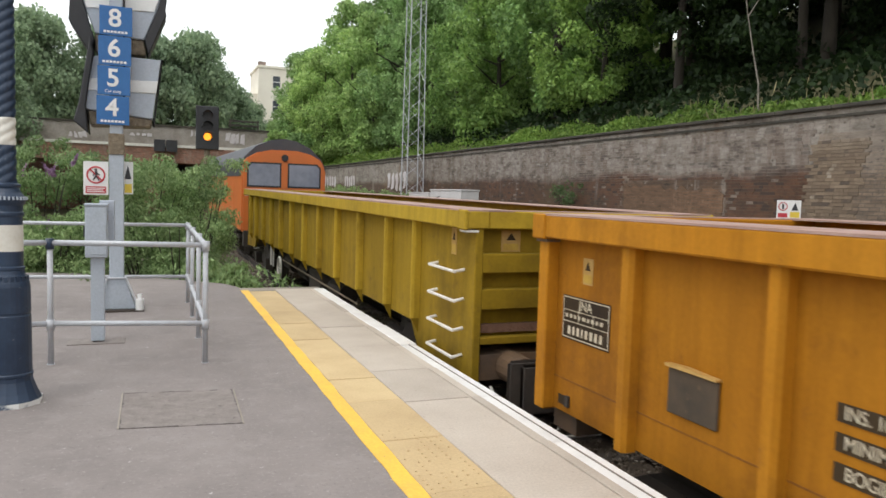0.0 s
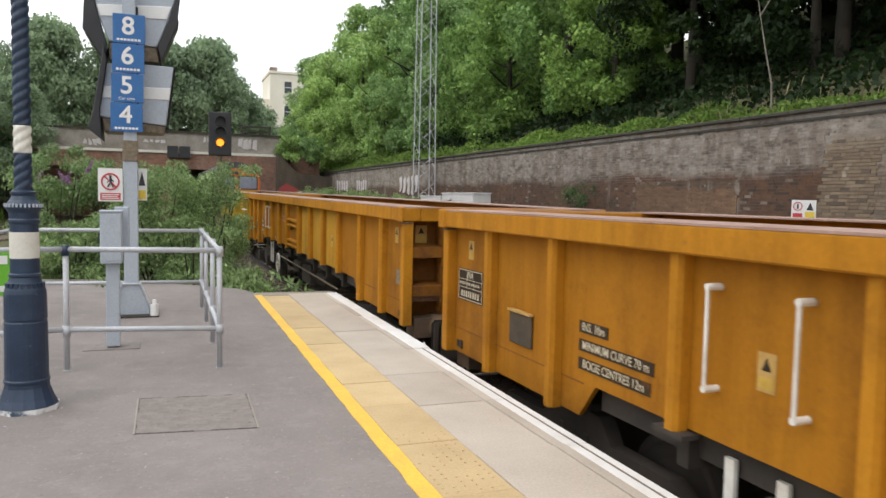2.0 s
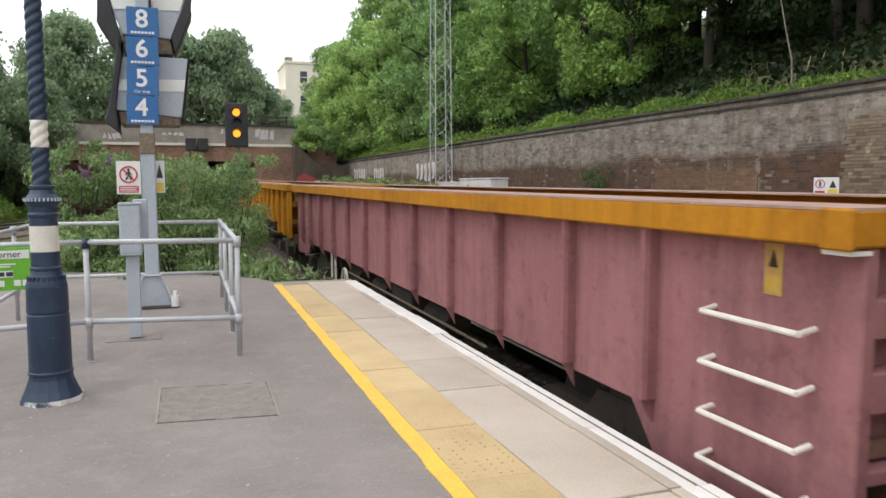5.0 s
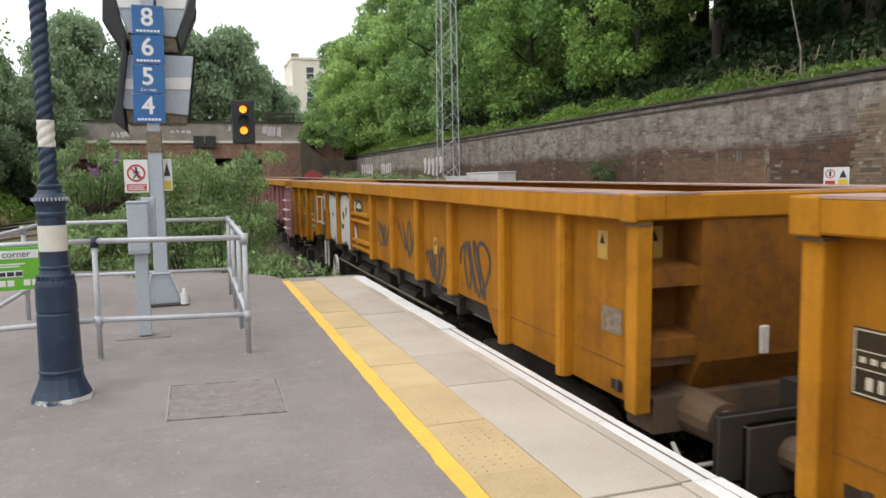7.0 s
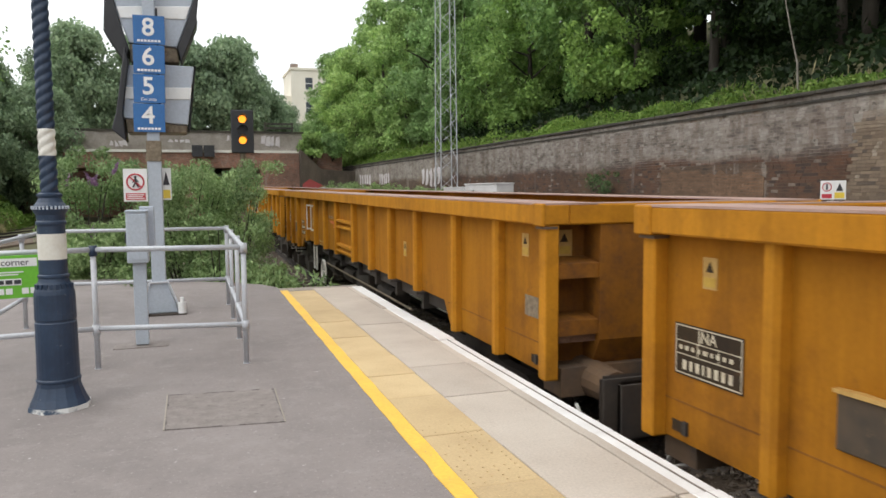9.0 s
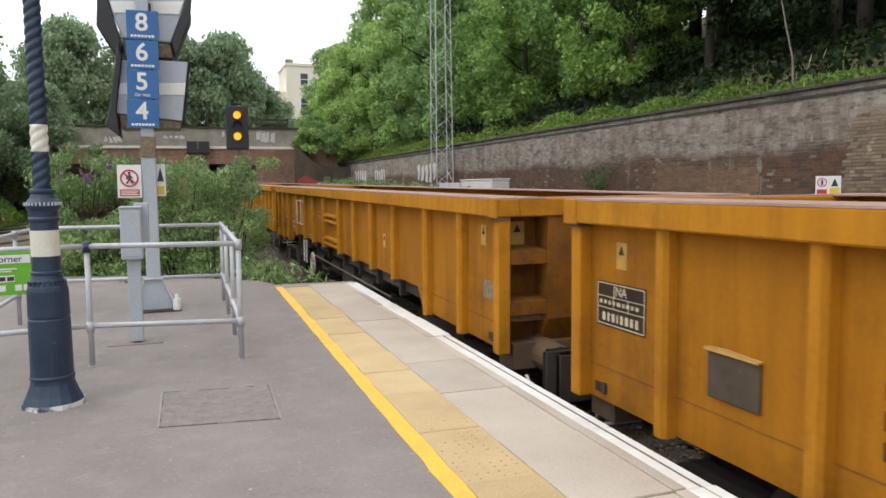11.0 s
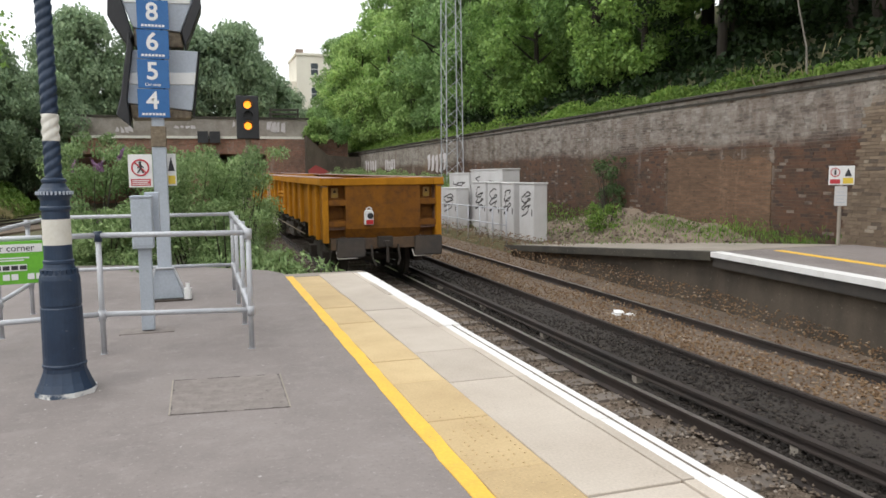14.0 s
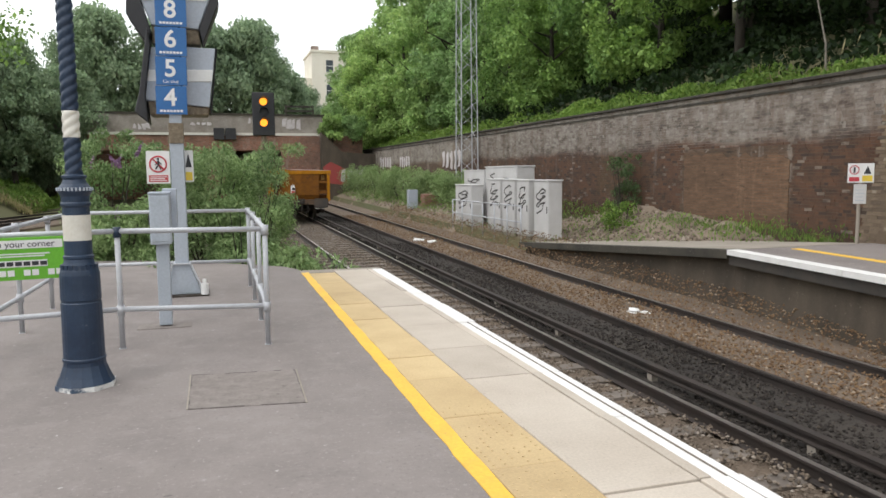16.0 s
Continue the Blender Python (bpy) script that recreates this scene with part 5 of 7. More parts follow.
box(b0, -HALF - 0.005, -HALF - 0.002, L_WAGON / 2 - 0.33, L_WAGON / 2 - 0.19, 1.0, 1.06)
part("small_mark", b0, M["logo_red"], pink)
w2, w3, w5, w6, w7, w8 = proto, bare[0], bare[1], bare[2], bare[3], bare[4]
add_big_graffiti(w5)
tagged(w5, "orange-yellow bogie box wagon covered in silver and black graffiti")
for i, (o, z, s) in enumerate(((9.42, 1.60, 0.46), (10.7, 1.66, 0.56), (11.95, 1.42, 0.46), (13.25, 1.54, 0.54), (1.42, 1.88, 0.26), (2.95, 1.86, 0.40), (4.3, 1.36, 0.36), (0.55, 1.55, 0.22))):
    add_scrawl(w5, L_WAGON / 2 - o, z, s, 3 + i, "black spray-can tag")
make_tail_lamp(w8)
for ob in [c for c in w8.children if c.name.startswith("lamp_bracket")]:
    bpy.data.objects.remove(ob)
for ob in w7.children:
    if ob.name.startswith("data_panel"):
        ob.location.z -= 0.13
tagged(w8, "dirty orange-yellow bogie box wagon carrying the tail lamp")
words("chalk_mark", "1/2", 0.30, M["sticker_yellow"], w3, side_frame(-HALF - 0.003, L_WAGON / 2 - 9.45, 1.62) @ pose(0, 0, 0, 0, 0, -70), "chalked mark")
for oa, ob_ in ((8.92, 10.18), (10.18, 11.40), (11.40, 12.65)):
    b0 = B()
    box(b0, -HALF - 0.0035, -HALF - 0.0005, L_WAGON / 2 - ob_ + 0.066, L_WAGON / 2 - oa - 0.066, 1.21, 2.195)
    part("side_panel", b0, M["orange_fade"], w2, "panel faded to pale yellow-orange")
loco = make_loco()

# distance of each vehicle's centre behind the second wagon's leading edge
BACK = [(loco, -17.6 - 1.35 - 10.6), (olive, -17.6 + 8.15), (w2, 8.15), (w3, 17.6 + 8.15), (pink, 2 * 17.6 + 8.15), (w5, 3 * 17.6 + 8.15),
        (w6, 4 * 17.6 + 8.15), (w7, 5 * 17.6 + 8.15), (w8, 6 * 17.6 + 8.15)]
TIMES = [0, 0.5, 1, 1.5, 2, 2.5, 3, 3.5, 6, 6.5, 7, 7.5, 8, 8.5, 9, 11.5, 12, 12.5, 13, 13.5, 14, 14.5, 15, 15.5, 16]
RUN = [4.78, 9.59, 14.81, 19.52, 24.63, 29.41, 34.50, 39.13, 63.54, 68.15, 73.09, 77.58, 82.57, 87.09, 91.93, 114.96, 119.76, 124.17, 128.87, 133.26, 138.0, 142.47, 147.2, 151.76, 156.6]
CURVE = np.polyfit(TIMES, RUN, 4)
UNEVEN = np.array(RUN) - np.polyval(CURVE, TIMES)


def lead(t):
    """How far the second wagon's leading edge has come: a steady run with slight unevenness."""
    return float(np.polyval(CURVE, t) + np.interp(t, TIMES, UNEVEN))


def train_pose(y, half=7.0):
    za, zb = rail_z(y - half), rail_z(y + half)
    return pose(TRAIN_X, y, (za + zb) / 2, math.degrees(math.atan2(zb - za, 2 * half)), 0, 0)


def motions():
    # added disc slides down so the upper aspect seems to switch on
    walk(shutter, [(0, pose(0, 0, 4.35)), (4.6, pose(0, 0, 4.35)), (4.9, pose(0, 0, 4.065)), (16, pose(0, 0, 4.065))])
    steps = [i * 0.5 for i in range(33)]
    for ob, back in BACK:
        walk(ob, [(t, train_pose(lead(t) - back)) for t in steps])
        for axle in [c for c in ob.children if c.name.startswith("wheelset")]:
            at = axle.location.copy()
            rows = []
            for k in range(241):
                t = k / 15
                rows.append((t, pose(at.x, at.y, at.z, -math.degrees((lead(t) - lead(0)) / 0.46), 0, 0)))
            walk(axle, rows)


# ---- greenery ----
def leaf_cloud(blobs, count, leaf, seed, shell=0.55, aspect=0.55):
    """Leaves as small pointed faces spread over the outer part of many overlapping clumps."""
    rng = np.random.default_rng(seed)
    blobs = np.array(blobs, float)
    weight = blobs[:, 3] ** 2
    pick = rng.choice(len(blobs), count, p=weight / weight.sum())
    d = rng.normal(size=(count, 3))
    d[:, 2] += 0.25
    d /= np.linalg.norm(d, axis=1)[:, None]
    r = blobs[pick, 3] * (shell + (1.22 - shell) * rng.random(count) ** 0.75)
    pos = blobs[pick, :3] + d * r[:, None] * np.array([1, 1, 0.85])
    nrm = d * 0.8 + rng.normal(size=(count, 3)) * 0.65
    nrm /= np.linalg.norm(nrm, axis=1)[:, None]
    ax = np.cross(nrm, rng.normal(size=(count, 3)))
    ax /= np.linalg.norm(ax, axis=1)[:, None]
    ax[:, 2] -= 0.35
    ay = np.cross(nrm, ax)
    size = leaf * (0.6 + 0.8 * rng.random(count))[:, None]
    v = np.stack([pos - ax * size * 0.5, pos + ay * size * aspect * 0.5 - ax * size * 0.05, pos + ax * size * 0.5, pos - ay * size * aspect * 0.5 - ax * size * 0.05], 1)
    return v.reshape(-1, 3)


def leaf_mesh(name, verts, material):
    k = len(verts) // 4
    me = bpy.data.meshes.new(name)
    me.vertices.add(len(verts))
    me.vertices.foreach_set("co", verts.astype(np.float32).ravel())
    me.loops.add(4 * k)
    me.loops.foreach_set("vertex_index", np.arange(4 * k, dtype=np.int32))
    me.polygons.add(k)
    me.polygons.foreach_set("loop_start", np.arange(0, 4 * k, 4, dtype=np.int32))
    me.update(calc_edges=True)
    me.materials.append(material)
    return me


def crown_blobs(rng, height, spread, low, n):
    out = []
    for i in range(n):
        t = rng.random()
        z = low + (height - low) * t
        ring = spread * math.sin(math.pi * (0.18 + 0.78 * t)) ** 0.8
        a = rng.random() * 6.28
        q = ring * (0.35 + 0.65 * rng.random())
        out.append((q * math.cos(a), q * math.sin(a), z, spread * rng.uniform(0.10, 0.25)))
    return out


def dome_blobs(rng, height, spread, low, n):
    out = []
    for i in range(n):
        t = rng.random() ** 0.8
        z = low + (height - low) * t * 0.93
        ring = spread * math.sqrt(max(0.05, 1 - (1.25 * t - 0.35) ** 2 * 1.15))
        a = rng.random() * 6.28
        q = ring * (0.15 + 0.75 * rng.random())
        out.append((q * math.cos(a), q * math.sin(a), z, spread * rng.uniform(0.16, 0.30)))
    return out


def make_tree(seed, height, spread, low, leaves, leaf, material, label, form=crown_blobs):
    rng = random.Random(seed)
    tree = thing("tree", label, "tree", "trees round the cutting")
    b = B()
    cyl(b, (0, 0, -0.6), (0.1, 0, height * 0.45), height * 0.024, height * 0.015, 10, False)
    cyl(b, (0.1, 0, height * 0.45), (0, 0.1, height * 0.85), height * 0.015, height * 0.004, 8, False)
    for i in range(7):
        z = height * rng.uniform(0.25, 0.6)
        a = rng.random() * 6.28
        q = spread * rng.uniform(0.5, 0.8)
        cyl(b, (0.07, 0, z), (q * math.cos(a), q * math.sin(a), z + height * rng.uniform(0.08, 0.22)), height * 0.009, height * 0.002, 6, False)
    part("trunk", b, M["bark"], tree, "brown trunk and limbs", True)
    me = leaf_mesh("crown", leaf_cloud(form(rng, height, spread, low, 95), leaves, leaf, seed, 0.4), material)
    crown = new("crown", me)
    crown.parent = tree
    return tree


def plant(proto_tree, x, y, z, s, turn, sz=None):
    return copy_thing(proto_tree, pose(x, y, z, 0, 0, turn) @ Matrix.Diagonal((s, s, sz or s, 1)))


def place_all(protos, spots, seed):
    rng = random.Random(seed)
    used = set()
    for i, (x, y, z, s) in enumerate(spots):
        k = i % len(protos)
        turn, sz = rng.uniform(0, 360), s * rng.uniform(0.9, 1.12)
        if k in used:
            plant(protos[k], x, y, z, s, turn, sz)
        else:
            used.add(k)
            protos[k].matrix_basis = pose(x, y, z, 0, 0, turn) @ Matrix.Diagonal((s, s, sz, 1))


def bank_z(x, y):
    return RAIL_Z - 0.30 + GRADE * max(0.0, y - GRADE_Y) + min(13.0, 4.3 + 0.5 * (x - 13.8))


wood = [make_tree(11, 10.0, 3.6, 0.6, 19000, 0.22, M["leaf_wood"], "dense green broadleaf tree on the bank above the wall"),
        make_tree(12, 12.0, 3.4, 0.8, 19000, 0.23, M["leaf_wood"], "tall green broadleaf tree on the bank above the wall"),
        make_tree(13, 9.0, 4.0, 0.4, 19000, 0.22, M["leaf_wood"], "spreading green tree on the bank above the wall")]
rngw = random.Random(21)
spots = []
for y, x, s in ((22.5, 18.6, 0.85), (27, 17.8, 0.8), (31, 18.0, 0.9), (35.5, 17.2, 0.88), (40, 17.0, 0.9), (45, 16.8, 0.92),
                (50, 16.6, 0.98), (55, 16.2, 1.0), (60, 15.6, 1.02), (65, 14.8, 0.98), (17.5, 19.4, 0.9),
                (5, 24, 1.3), (10, 24.5, 1.35), (14, 24.0, 1.3), (18.5, 24, 1.3), (23.5, 23.5, 1.3), (29, 23, 1.3), (35, 22, 1.28), (42, 21.5, 1.2), (49, 20.5, 1.2), (56, 19.5, 1.15), (62, 18.0, 1.0),
                (8, 29, 1.6), (6, 34, 1.8), (13, 35, 1.8), (20, 35, 1.8), (25, 33, 1.7), (15, 29, 1.6), (22, 30, 1.6), (31, 30, 1.5), (43, 28, 1.45), (56, 25, 1.3), (-3, 25, 1.4), (1, 29, 1.5), (58, 18.8, 1.35), (66, 17.6, 1.3), (52, 20.4, 1.4), (70, 15.0, 1.05), (75, 14.6, 1.0), (80, 16, 1.1), (69, 12.8, 0.66), (73, 11.9, 0.55), (68, 13.9, 0.85)):
    spots.append((x + rngw.uniform(-0.5, 0.5), y, bank_z(x, y) - 0.3, s))
place_all(wood, [q for q in spots if 25.5 < q[1] <= 44], 31)
light = [make_tree(16, 10.0, 3.6, 0.6, 19000, 0.22, M["leaf_painted_light"], "pale green broadleaf tree on the bank, open light painted into its leaves"),
         make_tree(17, 11.5, 3.5, 0.6, 19000, 0.22, M["leaf_painted_light"], "tall pale green tree on the bank, open light painted into its leaves")]
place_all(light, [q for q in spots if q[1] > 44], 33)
# near end of the wood, its gloom carried by the leaf colour
shade = [make_tree(15, 10.0, 3.8, 0.8, 19000, 0.24, M["leaf_painted_shade"], "dark tree deep in the wood, shade painted into its leaves")]
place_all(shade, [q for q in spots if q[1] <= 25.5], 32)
canopy = [make_tree(14, 13.0, 5.0, 4.2, 19000, 0.26, M["leaf_painted_shade"], "tall overhanging tree on the bank with deep shade painted into its leaves")]
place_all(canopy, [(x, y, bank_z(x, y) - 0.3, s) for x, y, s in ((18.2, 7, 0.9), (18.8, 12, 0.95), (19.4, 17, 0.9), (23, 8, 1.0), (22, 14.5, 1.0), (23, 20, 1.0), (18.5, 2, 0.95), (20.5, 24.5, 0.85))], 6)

far_wood = [make_tree(41, 13.0, 4.8, 2.0, 30000, 0.34, M["leaf_far_haze"], "large leafy tree beyond the road bridge", dome_blobs),
            make_tree(42, 12.0, 4.2, 1.5, 28000, 0.34, M["leaf_far_haze"], "leafy tree beyond the road bridge", dome_blobs)]
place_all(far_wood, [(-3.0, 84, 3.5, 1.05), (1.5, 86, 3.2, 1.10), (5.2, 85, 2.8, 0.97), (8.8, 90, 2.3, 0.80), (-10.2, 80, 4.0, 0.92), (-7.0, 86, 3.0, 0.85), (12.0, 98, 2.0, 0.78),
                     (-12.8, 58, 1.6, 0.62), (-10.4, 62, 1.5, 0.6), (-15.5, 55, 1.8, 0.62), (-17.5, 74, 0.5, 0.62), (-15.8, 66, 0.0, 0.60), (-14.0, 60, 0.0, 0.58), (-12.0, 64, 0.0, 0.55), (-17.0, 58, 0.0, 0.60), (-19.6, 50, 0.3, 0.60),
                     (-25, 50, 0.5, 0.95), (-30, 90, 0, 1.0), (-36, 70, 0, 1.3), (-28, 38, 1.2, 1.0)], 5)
sprig = make_tree(47, 10.5, 3.2, 6.5, 2600, 0.22, M["leaf_wood"], "thin-crowned ash tree on the side bank")
sprig.matrix_basis = pose(-10.6, 38.0, -0.5, 0, 0, 40)


def make_bush(seed, x, y, z, h, r, count, leaf, material, label, blossoms=0, aspect=0.35):
    rng = random.Random(seed)
    bush = thing("bush", label, "bush", "trackside bushes", (x, y, z))
    blobs = []
    for i in range(14):
        t = rng.random()
        a = rng.random() * 6.28
        q = r * (0.25 + 0.6 * rng.random())
        blobs.append((q * math.cos(a), q * math.sin(a), h * (0.12 + 0.72 * t), r * rng.uniform(0.28, 0.45)))
    for i in range(16):
        a = rng.random() * 6.28
        q = r * rng.uniform(0.2, 0.95)
        blobs.append((q * math.cos(a), q * math.sin(a), h * rng.uniform(0.7, 1.0), r * rng.uniform(0.10, 0.2)))
    for i in range(8):
        b = B()
        a = rng.random() * 6.28
        q = r * rng.uniform(0.3, 0.8)
        cyl(b, (0, 0, -0.3), (q * math.cos(a), q * math.sin(a), h * rng.uniform(0.7, 0.98)), 0.022, 0.006, 5, False)
        part("stem", b, M["bark"], bush)
    ob = new("foliage", leaf_mesh("foliage", leaf_cloud(blobs, count, leaf, seed, 0.35, aspect), material))
    ob.parent = bush
    for i in range(blossoms):
        a = rng.random() * 6.28
        q = r * rng.uniform(0.4, 1.0)
        base = Vector((q * math.cos(a), q * math.sin(a), h * rng.uniform(0.75, 1.02)))
        tip = base + Vector((rng.uniform(-0.2, 0.2), rng.uniform(-0.2, 0.2), 0.24))
        pts = [tuple(base.lerp(tip, k / 5)) + (0.045 * (1 - k / 7),) for k in range(6)]
        bl = new("blossom", leaf_mesh("blossom", leaf_cloud(pts, 90, 0.05, seed + i, 0.4, 0.7), M["blossom"]))
        bl.parent = bush
        tagged(bl, label="mauve flower spike")
    return bush


def make_sapling(x, y, z):
    s = thing("sapling", "slender sapling with a pale bare trunk above the wall", "tree", at=(x, y, z))
    b = B()
    pts = [(0, 0, -0.3), (0.04, 0.1, 0.8), (-0.02, 0.3, 1.7), (0.05, 0.62, 2.7), (0.0, 0.9, 4.2)]
    for k, (p, q) in enumerate(zip(pts, pts[1:])):
        cyl(b, p, q, 0.032 - 0.006 * k, 0.026 - 0.006 * k, 8, False)
    cyl(b, (0.05, 0.62, 2.7), (0.5, 0.2, 3.8), 0.02, 0.008, 6, False)
    part("trunk", b, M["pale_bark"], s, "pale grey bark", True)
    ob = new("crown", leaf_mesh("crown", leaf_cloud([(0.3, 0.6, 4.2, 0.6), (-0.3, 1.0, 4.6, 0.6), (0.5, 0.2, 3.9, 0.4)], 900, 0.14, 77), M["leaf_wood"]))
    ob.parent = s


make_sapling(15.2, 15.4, 4.0)
LAB = "tall green buddleia bush growing beside the platform end"
for k, (x, y, z, h, r, n, bl) in enumerate(((0.95, 17.0, -0.9, 3.05, 1.1, 4400, 0), (-0.1, 15.8, -0.5, 2.7, 1.3, 4600, 1), (0.55, 14.6, -0.7, 1.75, 0.8, 2600, 0), (-1.0, 17.4, -0.55, 2.85, 1.15, 4200, 1),
                                            (-1.95, 16.2, -0.45, 2.75, 1.0, 4200, 4), (1.2, 19.8, -0.9, 3.1, 0.95, 3400, 0),                                             (-1.6, 15.2, -0.4, 1.35, 0.8, 2200, 1), (1.55, 14.7, -0.95, 1.05, 0.55, 1300, 0))):
    make_bush(60 + k, x, y, z, h, r, int(n * 3.6), 0.076, M["leaf_bush"], LAB, bl)
for k, (x, y, h, r, n) in enumerate(((12.2, 33, 1.7, 1.1, 2200), (11.9, 36.5, 2.0, 1.3, 2600), (11.6, 40.5, 2.1, 1.4, 2600), (11.4, 45, 2.2, 1.5, 2600), (11.2, 50, 2.2, 1.6, 2600), (11.4, 56, 2.4, 1.7, 2600), (12.5, 29.8, 1.4, 0.8, 1500))):
    make_bush(90 + k, x, y, rail_z(y) + 0.2, h, r, n * 3, 0.11, M["leaf_bush"], "pale green scrub at the foot of the retaining wall")
for k, (x, y, z, h, r) in enumerate(((9.9, 61.6, 4.4, 2.0, 1.1), (11.6, 61.6, 4.3, 2.0, 1.1))):
    make_bush(130 + k, x, y, z, h, r, 4200, 0.2, M["leaf_painted_light"], "green scrub climbing over the bridge wing wall", aspect=0.55)
make_bush(120, 12.95, 21.3, -0.3, 2.5, 0.6, 3600, 0.075, M["leaf_dark"], "self-sown shrub against the retaining wall")
make_bush(121, 12.4, 20.6, -0.5, 1.1, 0.7, 1400, 0.10, M["leaf_low"], "low weeds by the cabinets")


def scatter_leaves(name, boxes, leaf, seed, material, label, aspect=0.4, up=0.6):
    """Uncountable undergrowth: leaf faces spread through low mounds."""
    rng = np.random.default_rng(seed)
    out = []
    for x0, x1, y0, y1, z0, slope, h, n in boxes:
        x, y = x0 + (x1 - x0) * rng.random(n), y0 + (y1 - y0) * rng.random(n)
        hump = 0.35 + 0.65 * np.abs(np.sin(y * 0.9 + 2 * np.sin(x * 0.7)) * np.cos(y * 0.37 + x))
        z = z0 + slope * (x - x0) + GRADE * np.maximum(0, y - GRADE_Y) + h * hump * rng.random(n) ** 0.6
        pos = np.stack([x, y, z], -1)
        ax = rng.normal(size=(n, 3)) * (1 - up)
        ax[:, 2] += up
        ax /= np.linalg.norm(ax, axis=1)[:, None]
        ay = np.cross(ax, rng.normal(size=(n, 3)))
        ay /= np.linalg.norm(ay, axis=1)[:, None]
        size = leaf * (0.6 + 0.8 * rng.random(n))[:, None]
        out.append(np.stack([pos - ax * size * 0.5, pos + ay * size * aspect * 0.5, pos + ax * size * 0.5, pos - ay * size * aspect * 0.5], 1).reshape(-1, 3))
    ob = new(name, leaf_mesh(name, np.concatenate(out), material))
    return tagged(ob, label, "undergrowth", kind="stuff")


scatter_leaves("undergrowth", [(13.75, 15.4, 4, 30, 3.15, 0.45, 0.65, 17000), (13.75, 15.6, 30, 66, 2.95, 0.45, 0.85, 9000)], 0.17, 7, M["leaf_low"], "bright green weeds along the top of the wall", 0.4, 0.45)
scatter_leaves("ivy_floor", [(15.2, 22, 0, 45, 3.6, 0.5, 1.0, 20000)], 0.24, 17, M["leaf_painted_shade"], "dark ivy and saplings under the trees, shade painted into their leaves", 0.6, 0.4)
scatter_leaves("dry_stalks", [(14.2, 16.0, 8, 18, 3.3, 0.5, 1.0, 130), (-14, -10.3, 50, 53.5, 0.5, -0.5, 1.1, 2600)], 0.35, 8, M["dry_grass"], "pale dry grass stalks", 0.08, 0.85)
scatter_leaves("wall_foot_grass", [(12.6, 13.3, 12.4, 22, -0.15, 0.0, 0.35, 1500), (12.7, 13.35, 7, 12.4, 0.06, 0.0, 0.16, 500)], 0.14, 9, M["leaf_low"], "tufts of grass at the foot of the wall", 0.12, 0.8)
scatter_leaves("end_weeds", [(0.9, 2.4, 12.2, 13.6, -0.55, 0.0, 0.75, 500), (-1.2, 1.2, 13.2, 14.8, -0.35, 0.0, 0.6, 900), (1.9, 2.4, 14, 20, -0.95, 0.0, 0.5, 500)], 0.12, 10, M["leaf_bush"], "weeds by the platform end", 0.3, 0.6)
scatter_leaves("left_bank_weeds", [(-16, -10.3, 51, 60, 1.5, -0.5, 1.3, 9000), (-24, -16, 44, 62, 5.0, -0.45, 1.2, 4000)], 0.3, 12, M["leaf_low"], "overgrown grassy bank", 0.3, 0.5)


def make_heap(name, x0, x1, y0, y1, profile, seed, label, material):
    """Uneven earth heap: profile gives the height at a fraction of the way across."""
    nx, ny = 26, int((y1 - y0) / 0.22)
    verts = []
    for j in range(ny + 1):
        for i in range(nx + 1):
            u, v = i / nx, j / ny
            x, y = x0 + (x1 - x0) * u, y0 + (y1 - y0) * v
            fade = min(1.0, 5 * v, 5 * (1 - v)) if seed < 5 else 1.0
            z = profile(u, y) * (0.35 + 0.65 * fade)
            z += 0.22 * fade * noise.fractal((x * 0.7, y * 0.7, seed), 1.0, 2.0, 5) + 0.06 * noise.noise((x * 4, y * 4, seed))
            verts.append((x, y, -0.75 + GRADE * max(0, y - GRADE_Y) * 0.8 + z))
    w = nx + 1
    faces = [(j * w + i, j * w + i + 1, (j + 1) * w + i + 1, (j + 1) * w + i) for j in range(ny) for i in range(nx)]
    me = raw_mesh(name, verts, faces, material)
    me.polygons.foreach_set("use_smooth", [True] * len(me.polygons))
    tagged(new(name, me), label, "bank", kind="structure")


make_heap("rubble_bank", 9.75, 13.6, 12.5, 28.5, lambda u, y: -0.45 * max(0.0, 1 - 8 * u) + 0.05 + 0.9 * max(0.0, u - 0.35) * (0.35 + 0.9 * math.exp(-((y - 19.5) / 4.0) ** 2)) * 1.5, 2, "heap of pale rubble and dry earth against the wall", M["rubble"])
make_heap("trackside_bank", 9.55, 13.6, 28.0, 62.0, lambda u, y: -0.5 * max(0.0, 1 - 8 * u) + 0.05 + 0.75 * u, 7, "low stony bank beside the far line", M["rubble"])
bmr = B()
prism(bmr, [(-4.6, -1.4), (2.3, -1.4), (2.1, -1.0), (0.6, -0.72), (-1, -0.45), (-4.6, -0.4)], "y", 12.3, 24)
solid("end_bank", bmr, M["soil"], "weedy earth beyond the platform end", "bank", kind="structure")


